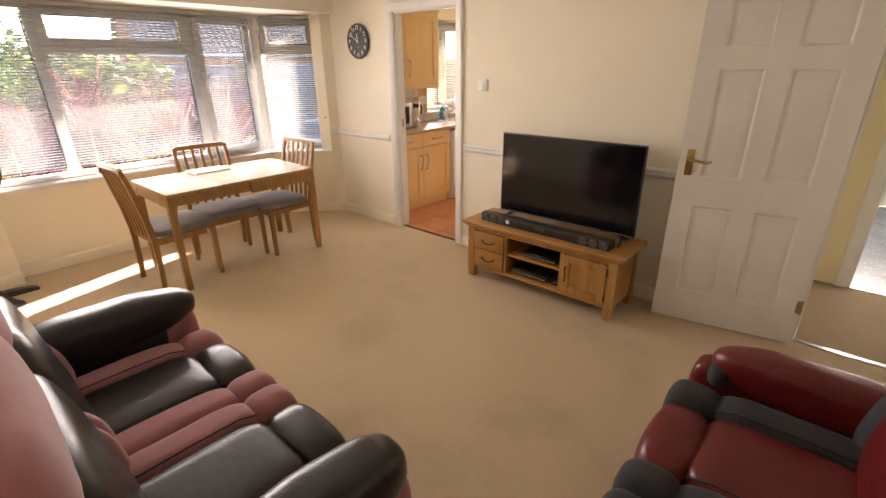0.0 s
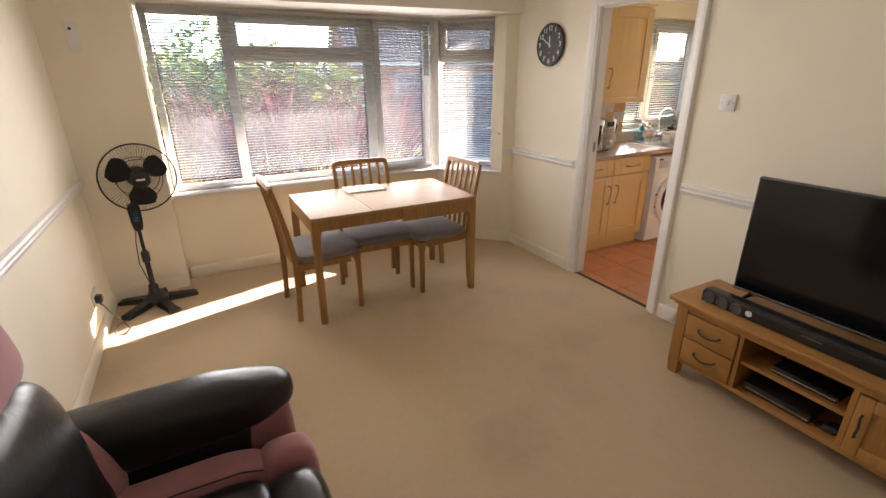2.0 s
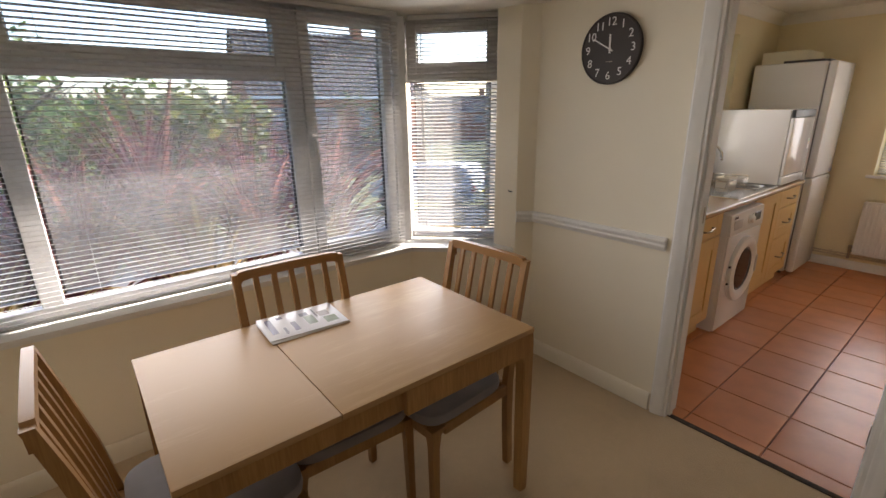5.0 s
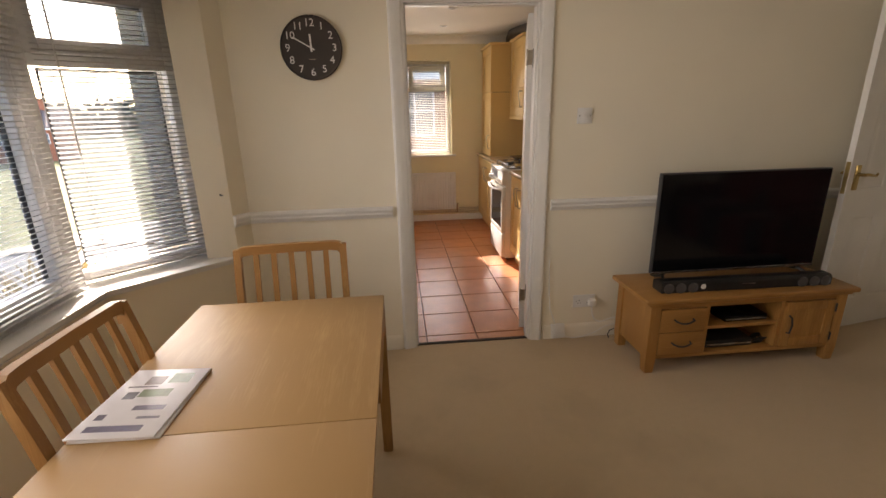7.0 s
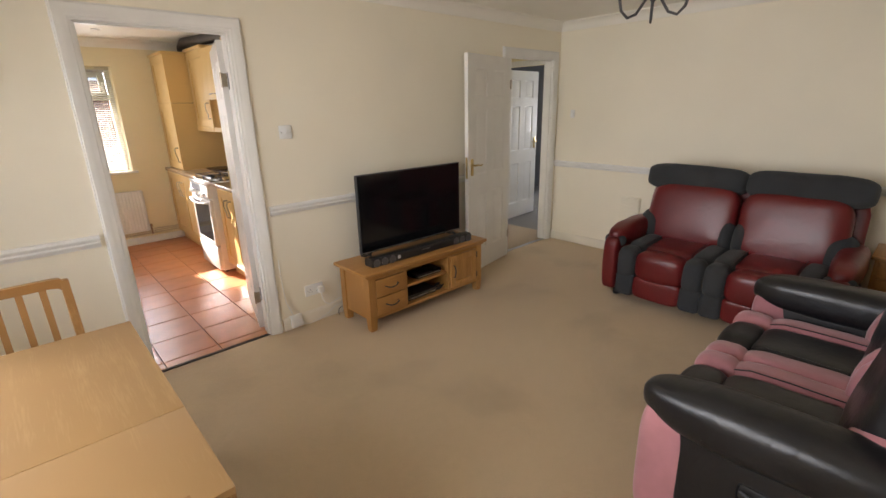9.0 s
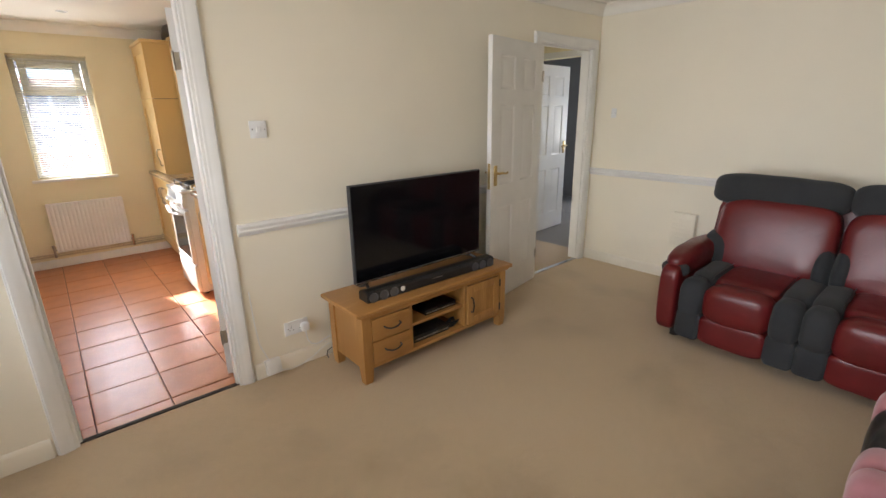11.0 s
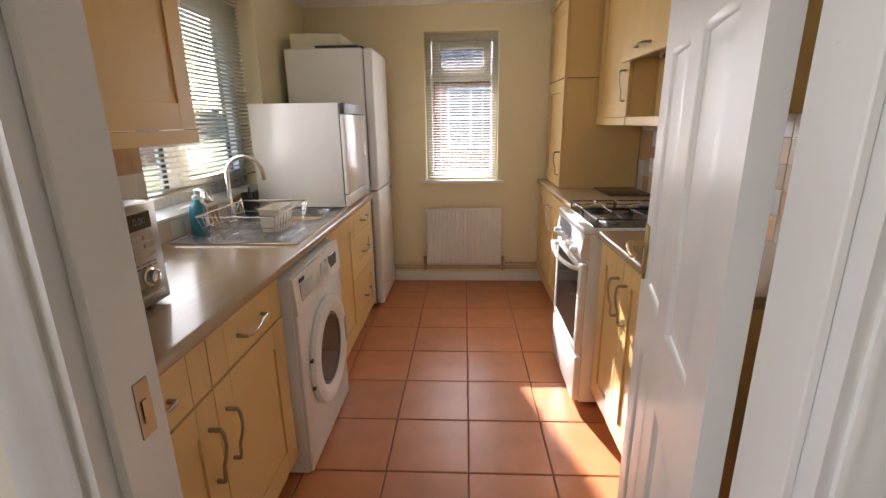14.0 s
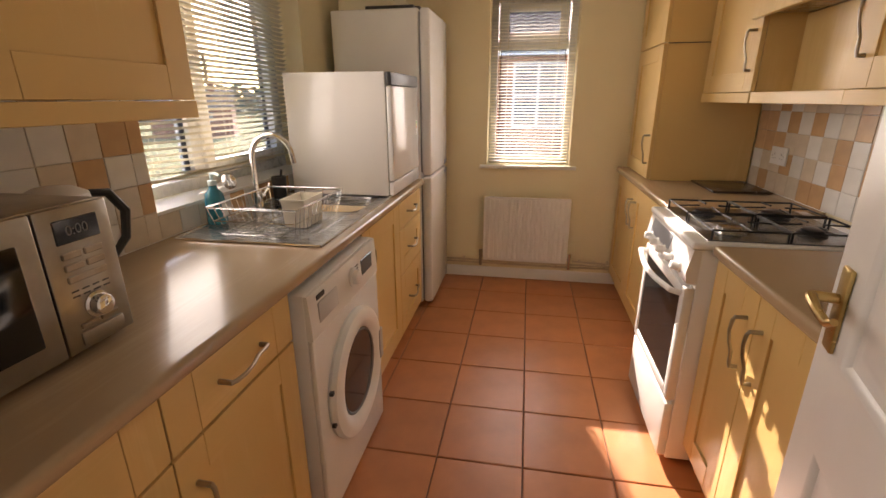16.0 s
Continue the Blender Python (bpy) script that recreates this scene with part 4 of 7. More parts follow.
def television():
    t = thing("television", "large black flat television, switched off, on the unit", "television", pose(-1.035, 3.33, 0.462))
    b = bm_new(); box(b, -0.520, 0.520, -0.012, 0.018, 0.045, 0.640, 0.006, 2)
    part("casing", b, DARK, t, "thin dark casing")
    b = bm_new(); box(b, -0.512, 0.512, -0.0135, -0.011, 0.060, 0.633)
    part("screen", b, SCREEN, t, "black glossy screen")
    b = bm_new(); box(b, -0.519, 0.519, -0.0145, -0.0105, 0.045, 0.0585, 0.002, 1)
    part("bezel", b, STEEL, t, "brushed metal lower bezel")
    b = bm_new(); box(b, -0.30, 0.30, 0.018, 0.06, 0.10, 0.42, 0.02, 2)
    part("back_housing", b, BLACK, t)
    for s in (-1, 1):
        b = bm_new()
        tube(b, [(s * 0.42, 0.004, 0.06), (s * 0.44, 0.0, 0.03), (s * 0.455, -0.06, 0.010), (s * 0.46, -0.11, 0.007)], [0.012, 0.011, 0.009, 0.007], 8)
        tube(b, [(s * 0.44, 0.0, 0.03), (s * 0.455, 0.05, 0.012), (s * 0.46, 0.085, 0.007)], [0.011, 0.009, 0.007], 8)
        part("foot", b, BLACK, t)


television()


DRIVER = mat("grey_driver_cone", (0.11, 0.11, 0.115), 0.3, 0.3, var=0.1)


def sound_bar():
    t = thing("sound_bar", "long black sound bar with round drivers before the television", "sound bar", pose(-1.09, 3.165, 0.462, 0, 0, -1.0))
    b = bm_new()
    prism(b, [(-0.05, 0.002), (0.05, 0.002), (0.05, 0.055), (0.02, 0.067), (-0.035, 0.067), (-0.05, 0.055)], "x", -0.505, 0.505)
    bmesh.ops.bevel(b, geom=b.edges[:], offset=0.004, segments=2, affect="EDGES")
    part("body", b, BLACK, t)
    for x in (-0.465, -0.395, -0.325, 0.325, 0.395, 0.465):
        b = bm_new()
        lathe(b, [(0.030, 0), (0.030, 0.003), (0.026, 0.004), (0.022, -0.003), (0.010, -0.006), (0.008, -0.001), (0.001, 0.001)], 20, m=pose(x, -0.051, 0.031, 90, 0, 0))
        part("driver", b, DRIVER, t)
    b = bm_new(); cyl(b, (-0.265, -0.0495, 0.034), (-0.265, -0.0525, 0.034), 0.015, n=20)
    part("badge", b, WHITEP, t, "round white badge")
    b = bm_new(); box(b, -0.04, 0.04, -0.0515, -0.0495, 0.036, 0.040)
    part("badge_bar", b, STEEL, t, "small silver bar")


sound_bar()


def set_top_box(name, label, m, w, d, h, gloss):
    t = thing(name, label, "media player", m)
    b = bm_new(); box(b, -w, w, -d, d, 0.004, h, 0.006, 2)
    part("casing", b, gloss, t)
    b = bm_new(); box(b, -w * 0.95, w * 0.95, -d - 0.002, -d + 0.004, h * 0.35, h * 0.55)
    part("front_strip", b, STEEL, t, "silver front strip")
    for sx in (-1, 1):
        b = bm_new(); cyl(b, (sx * w * 0.8, -d * 0.7, 0), (sx * w * 0.8, -d * 0.7, 0.006), 0.008, n=8); cyl(b, (sx * w * 0.8, d * 0.7, 0), (sx * w * 0.8, d * 0.7, 0.006), 0.008, n=8)
        part("rubber_feet", b, BLACK, t)


set_top_box("set_top_box", "black glossy set-top box on the middle shelf", pose(-1.07, 3.20, 0.265), 0.13, 0.09, 0.042, SCREEN)
set_top_box("disc_player", "black disc player on the bottom shelf", pose(-1.15, 3.21, 0.107), 0.145, 0.10, 0.05, BLACK)
b = bm_new()
for k in range(5):
    pts = [(-0.955 + 0.045 * math.cos(a * 0.6 + k) + 0.01 * k, 3.16 + 0.03 * math.sin(a * 0.6 + k), 0.112 + 0.007 * k) for a in range(11)]
    tube(b, pts, 0.004, 6)
solo("coiled_cable", b, BLACK, "heap of coiled black cable on the bottom shelf", "cable")

# ---- clock ----
def words(text, size, m, depth=0.0008):
    """The mesh of a line of writing, centred, in the plane of m."""
    cu = bpy.data.curves.new("writing", "FONT")
    cu.body, cu.size, cu.extrude, cu.align_x, cu.align_y = text, size, depth, "CENTER", "CENTER"
    ob = bpy.data.objects.new("writing", cu)
    scene.collection.objects.link(ob)
    bpy.context.view_layer.update()
    me = bpy.data.meshes.new_from_object(ob.evaluated_get(bpy.context.evaluated_depsgraph_get()))
    bpy.data.objects.remove(ob)
    me.transform(m)
    return me


CLOCKFACE = mat("brown_clock_face", (0.045, 0.035, 0.032), 0.55, var=0.15, scale=12)


def wall_clock():
    t = thing("wall_clock", "round dark brown wall clock with white numerals", "clock", pose(-3.432, Y_N, 1.79, 90, 0, 0))
    b = bm_new()
    lathe(b, [(0.150, 0.0), (0.158, 0.006), (0.158, 0.020), (0.155, 0.025), (0.150, 0.026), (0.148, 0.022), (0.001, 0.022)], 56)
    part("face", b, CLOCKFACE, t)
    for k in range(1, 13):
        a = radians(90 - 30 * k)
        o = new("numeral", words(str(k), 0.052, pose(0.119 * math.cos(a), 0.119 * math.sin(a), 0.0235)))
        o.data.materials.append(WHITEP)
        o.parent = t
    for name, ln, ang, w in (("hour_hand", 0.066, 92, 0.0045), ("minute_hand", 0.105, 150, 0.003)):
        b = bm_new()
        box(b, -0.018, ln, -w, w, 0.024, 0.0255, m=Matrix.Rotation(radians(ang), 4, "Z"))
        part(name, b, WHITEP, t)
    b = bm_new(); cyl(b, (0, 0, 0.022), (0, 0, 0.028), 0.006, n=12)
    part("hub", b, WHITEP, t)
    b = bm_new(); box(b, -0.017, 0.017, -0.056, -0.053, 0.0222, 0.0228)
    part("maker_mark", b, PEWTER, t)


wall_clock()


# ---- switches, sockets, wall boxes ----
def wall_plate(name, label, category, m, w, h, kind_of):
    """A white plate in the plane y = 0 with the room at -y."""
    t = thing(name, label, category, m)
    b = bm_new(); box(b, -w / 2, w / 2, -0.010, 0, -h / 2, h / 2, 0.003, 2)
    part("plate", b, WHITEP, t)
    if kind_of == "switch":
        b = bm_new(); box(b, -0.011, 0.011, -0.015, -0.009, -0.014, 0.014, 0.002, 1)
        part("rocker", b, WHITEP, t)
    if kind_of == "dimmer":
        b = bm_new(); cyl(b, (0, -0.009, 0), (0, -0.020, 0), 0.010, n=16)
        part("knob", b, WHITEP, t)
    for s in (-1, 1):
        b = bm_new(); cyl(b, (s * w * 0.36, -0.0095, 0), (s * w * 0.36, -0.0108, 0), 0.0035, n=8)
        part("screw", b, STEEL, t)
    if kind_of == "socket":
        for s in (-1, 1):
            b = bm_new()
            x = s * w * 0.22
            for dx, dz, hw, hh in ((0, 0.008, 0.002, 0.004), (-0.011, -0.012, 0.003, 0.002), (0.011, -0.012, 0.003, 0.002)):
                box(b, x + dx - hw, x + dx + hw, -0.0105, -0.0095, dz - hh, dz + hh)
            part("pin_holes", b, BLACK, t, smooth=False)
            b = bm_new(); box(b, x - 0.004 + s * 0.012, x + 0.004 + s * 0.012, -0.013, -0.009, 0.016, 0.030, 0.001, 1)
            part("rocker", b, WHITEP, t)
    return t


wall_plate("light_switch", "white plastic light switch on the cream wall", "light switch", pose(-1.927, Y_N, 1.418), 0.088, 0.088, "switch")
wall_plate("wall_socket", "white double wall socket above the skirting", "wall socket", pose(-1.85, Y_N, 0.255), 0.147, 0.086, "socket")
wall_plate("wall_socket", "white wall socket behind the pedestal fan", "wall socket", pose(-3.66, Y_S, 0.275, 0, 0, 180), 0.147, 0.086, "socket")
wall_plate("light_switch", "small white control on the wall by the hall door", "light switch", pose(X_E, 3.36, 1.45, 0, 0, -90), 0.05, 0.085, "switch")


def plug(name, label, m, material):
    t = thing(name, label, "plug", m)
    b = bm_new(); box(b, -0.026, 0.026, -0.038, 0, -0.026, 0.026, 0.012, 3)
    part("plug_body", b, material, t)
    b = bm_new(); cyl(b, (0, -0.02, -0.024), (0, -0.022, -0.045), 0.006, 0.004, 8)
    part("flex_grip", b, material, t)


plug("mains_plug", "white mains plug in the double socket", pose(-1.805, Y_N - 0.011, 0.25), WHITEP)
plug("mains_plug", "black mains plug of the fan", pose(-3.63, Y_S + 0.011, 0.27, 0, 0, 180), BLACK)
b = bm_new()
tube(b, [(-1.805, 3.527, 0.206), (-1.802, 3.522, 0.17), (-1.785, 3.515, 0.135), (-1.755, 3.512, 0.12), (-1.72, 3.512, 0.125), (-1.69, 3.508, 0.14), (-1.655, 3.50, 0.15)], 0.0032, 6)
solo("mains_lead", b, WHITEP, "white mains lead from socket to television unit", "cable")
b = bm_new()
tube(b, [(-2.095, 3.552, 0.55), (-2.09, 3.55, 0.36), (-2.08, 3.545, 0.22), (-2.04, 3.535, 0.10), (-1.99, 3.525, 0.03), (-1.93, 3.515, 0.012), (-1.86, 3.51, 0.02), (-1.79, 3.50, 0.05), (-1.72, 3.50, 0.09), (-1.66, 3.49, 0.11)], 0.003, 6)
solo("phone_lead", b, WHITEP, "white telephone lead trailing along the skirting", "cable")
b = bm_new()
tube(b, [(-1.70, 3.47, 0.02), (-1.715, 3.46, 0.05), (-1.71, 3.45, 0.085), (-1.68, 3.45, 0.095)], 0.003, 6)
solo("aerial_lead", b, BLACK, "short black lead behind the television unit", "cable")
t = thing("phone_box", "white plastic junction box leaning on the skirting", "junction box", pose(-2.02, 3.535, 0.0, -12, 0, 4))
b = bm_new(); box(b, -0.045, 0.045, -0.022, 0.022, 0.012, 0.105, 0.006, 2)
part("casing", b, WHITEP, t)
b = bm_new(); box(b, -0.03, 0.03, -0.024, -0.021, 0.03, 0.06, 0.002, 1)
part("cover", b, WHITEP, t)
t = thing("wall_sensor", "white plastic sensor box high on the bay pier", "sensor", Matrix.Translation((-4.20, 0.36, 1.81)) @ Matrix.Rotation(radians(101.3), 4, "Z"))
b = bm_new(); prism(b, [(-0.034, -0.085), (0.034, -0.085), (0.028, 0.0), (0.034, 0.085), (-0.034, 0.085), (-0.028, 0.0)], "y", -0.03, 0.004)
bmesh.ops.bevel(b, geom=b.edges[:], offset=0.004, segments=2, affect="EDGES")
part("casing", b, WHITEP, t)
b = bm_new(); cyl(b, (-0.006, -0.028, 0.045), (-0.006, -0.033, 0.045), 0.009, n=12)
part("lens", b, BLACK, t, "small dark lens")
t = thing("wall_heater_box", "pale wall box low behind the red sofa", "wall box", pose(X_E, 2.60, 0.0, 0, 0, -90))
b = bm_new(); box(b, -0.10, 0.10, -0.05, 0, 0.33, 0.62, 0.008, 2)
part("casing", b, WALL, t)
for k in range(5):
    b = bm_new(); box(b, -0.085, 0.085, -0.053, -0.049, 0.40 + 0.04 * k, 0.415 + 0.04 * k, 0.001, 1)
    part("louvre", b, WALL, t)
b = bm_new(); tube(b, [(-3.97, 3.474, 1.05), (-3.972, 3.452, 1.052), (-3.972, 3.445, 1.06)], 0.004, 6)
solo("blind_cleat", b, DARK, "small dark cord hook on the bay pier", "hook")


# ---- pedestal fan ----
def pedestal_fan():
    t = thing("pedestal_fan", "black pedestal fan with a wire cage on five feet", "fan", pose(-4.02, 0.47, 0, 0, 0, 8))
    b = bm_new()
    lathe(b, [(0.085, 0.02), (0.085, 0.05), (0.055, 0.07), (0.035, 0.09), (0.030, 0.15), (0.001, 0.15)], 24)
    part("base_hub", b, BLACK, t)
    for k in range(5):
        a = radians(72 * k + 20)
        u = Vector((math.cos(a), math.sin(a), 0)); v = Vector((-u.y, u.x, 0))
        b = bm_new()
        rings = []
        for r, w, z0, z1 in ((0.05, 0.036, 0.012, 0.055), (0.13, 0.040, 0.006, 0.045), (0.21, 0.036, 0.0, 0.034), (0.262, 0.044, 0.0, 0.024), (0.275, 0.030, 0.0, 0.014)):
            rings.append([b.verts.new(u * r + v * s * w + Vector((0, 0, z))) for s, z in ((-1, z0), (1, z0), (0.8, z1), (-0.8, z1))])
        skin(b, rings)
        bmesh.ops.bevel(b, geom=[e for e in b.edges if e.calc_face_angle(0) > 0.6], offset=0.004, segments=2, affect="EDGES")
        part("foot", b, BLACK, t)
    b = bm_new(); cyl(b, (0, 0, 0.12), (0, 0, 0.40), 0.017, n=16)
    part("lower_pole", b, BLACK, t)
    b = bm_new(); lathe(b, [(0.018, 0.33), (0.026, 0.335), (0.027, 0.40), (0.020, 0.415), (0.001, 0.415)], 16)
    part("height_collar", b, DARK, t)
    b = bm_new(); cyl(b, (0, 0, 0.40), (0, 0, 0.60), 0.012, n=12)
    part("upper_pole", b, BLACK, t)
    b = bm_new()
    rings = [[b.verts.new((x0 + 0.012, s * w, z)) for x0, s in ((-0.05, -1), (d, -1), (d, 1), (-0.05, 1))] for z, w, d in ((0.57, 0.024, 0.012), (0.62, 0.034, 0.026), (0.72, 0.038, 0.030), (0.76, 0.030, 0.02))]
    skin(b, rings)
    bmesh.ops.bevel(b, geom=b.edges[:], offset=0.006, segments=2, affect="EDGES")
    box_part = part("control_box", b, BLACK, t)
    b = bm_new(); box(b, 0.040, 0.0435, -0.020, 0.020, 0.635, 0.715, 0.002, 1)
    part("control_panel", b, mat("blue_panel", (0.03, 0.09, 0.16), 0.25, var=0.1), box_part, "blue display panel")
    for k in range(4):
        b = bm_new(); cyl(b, (0.043, -0.009 + 0.018 * (k % 2), 0.65 + 0.02 * (k // 2)), (0.046, -0.009 + 0.018 * (k % 2), 0.65 + 0.02 * (k // 2)), 0.005, n=8)
        part("button", b, STEEL, box_part)
    hd = Vector((0.08, 0.07, 0.945))
    mh = Matrix.Translation(hd) @ Matrix.Rotation(radians(90), 4, "Y") @ Matrix.Rotation(radians(-4), 4, "X")
    b = bm_new(); lathe(b, [(0.001, -0.17), (0.045, -0.165), (0.065, -0.13), (0.068, -0.07), (0.05, -0.05), (0.001, -0.05)], 24, m=mh)
    part("motor_housing", b, BLACK, t)
    b = bm_new(); tube(b, [(0.0, 0, 0.74), (-0.01, 0.03, 0.82), (-0.03, 0.068, 0.92)], 0.018, 10)
    part("tilt_neck", b, BLACK, t)
    b = bm_new(); lathe(b, [(0.045, -0.04), (0.045, 0.03), (0.03, 0.045), (0.001, 0.048)], 24, m=mh)
    hub = part("blade_hub", b, BLACK, t)
    for k in range(3):
        a0 = radians(120 * k)
        b = bm_new()
        grid = []
        for i in range(7):
            r = 0.04 + 0.145 * i / 6
            half = (0.35, 0.52, 0.60, 0.62, 0.60, 0.52, 0.34)[i]
            row = []
            for j in range(7):
                a = a0 + half * (j / 3 - 1)
                z = 0.026 * (j / 3 - 1) * (1 - 0.3 * i / 6)
                row.append(b.verts.new(mh @ Vector((r * math.cos(a), r * math.sin(a), z))))
            grid.append(row)
        for i in range(6):
            for j in range(6):
                b.faces.new((grid[i][j], grid[i + 1][j], grid[i + 1][j + 1], grid[i][j + 1]))
        bmesh.ops.solidify(b, geom=b.faces[:], thickness=0.003)
        part("blade", b, BLACK, hub)
    for name, zs in (("front_cage", 1), ("rear_cage", -1)):
        b = bm_new()
        for r, z in ((0.222, 0.0), (0.13, 0.062 * zs), (0.055, 0.074 * zs)):
            tube(b, [mh @ Vector((r * math.cos(a * math.pi / 24), r * math.sin(a * math.pi / 24), z)) for a in range(48)], 0.0025 if r < 0.2 else 0.005, 6, True)
        for k in range(72):
            a = 2 * math.pi * k / 72
            pts = [mh @ Vector((r * math.cos(a), r * math.sin(a), z * zs)) for r, z in ((0.052, 0.075), (0.13, 0.062), (0.19, 0.040), (0.215, 0.018), (0.222, 0.0))]
            tube(b, pts, 0.0011, 4)
        cage = part(name, b, BLACK, t)
        tagged(cage, kind="stuff")
        if zs == 1:
            b = bm_new(); lathe(b, [(0.055, 0.070), (0.055, 0.080), (0.045, 0.086), (0.001, 0.088)], 24, m=mh)
            part("badge_disc", b, BLACK, cage)
            b = bm_new(); box(b, -0.006, 0.006, -0.025, 0.025, 0.0865, 0.089, m=mh)
            part("badge_bar", b, WHITEP, cage, "pale maker's bar")


pedestal_fan()
b = bm_new()
tube(b, [(-3.63, 0.225, 0.235), (-3.64, 0.26, 0.15), (-3.68, 0.30, 0.06), (-3.66, 0.33, 0.012), (-3.60, 0.31, 0.006), (-3.61, 0.25, 0.010), (-3.70, 0.26, 0.03), (-3.80, 0.32, 0.02), (-3.92, 0.42, 0.05), (-3.985, 0.46, 0.18), (-3.965, 0.43, 0.34), (-3.975, 0.44, 0.50), (-3.99, 0.46, 0.60)], 0.0035, 6)
solo("fan_lead", b, BLACK, "black mains lead looping from fan to socket", "cable")


# ---- ceiling light ----
def ceiling_light():
    t = thing("ceiling_light", "dark metal ceiling light with three curled arms", "ceiling light", pose(-1.52, 1.33, 0))
    b = bm_new(); lathe(b, [(0.055, Z_C - 0.02), (0.055, Z_C), (0.001, Z_C)], 24); lathe(b, [(0.001, Z_C - 0.035), (0.04, Z_C - 0.03), (0.055, Z_C - 0.02)], 24)
    part("ceiling_rose", b, DARK, t)
    b = bm_new(); cyl(b, (0, 0, 1.94), (0, 0, Z_C - 0.03), 0.008, n=10); lathe(b, [(0.001, 1.90), (0.02, 1.92), (0.025, 1.95), (0.012, 1.98)], 16)
    part("stem", b, DARK, t)
    for k in range(3):
        a = radians(120 * k + 25)
        u = Vector((math.cos(a), math.sin(a), 0))
        b = bm_new()
        tube(b, [u * r + Vector((0, 0, z)) for r, z in ((0.010, 1.95), (0.03, 1.91), (0.06, 1.865), (0.092, 1.852), (0.118, 1.875), (0.126, 1.91), (0.122, 1.95))], 0.005, 8)
        arm = part("arm", b, DARK, t)
        b = bm_new(); lathe(b, [(0.010, 1.935), (0.020, 1.94), (0.024, 1.965), (0.042, 2.00), (0.056, 2.06), (0.054, 2.06), (0.040, 2.00), (0.018, 1.96)], 20, m=Matrix.Translation(u * 0.122), caps=False)
        part("shade", b, mat("frosted_shade", (0.75, 0.70, 0.60), 0.4, var=0.05), arm, "cream glass cup shade")


ceiling_light()
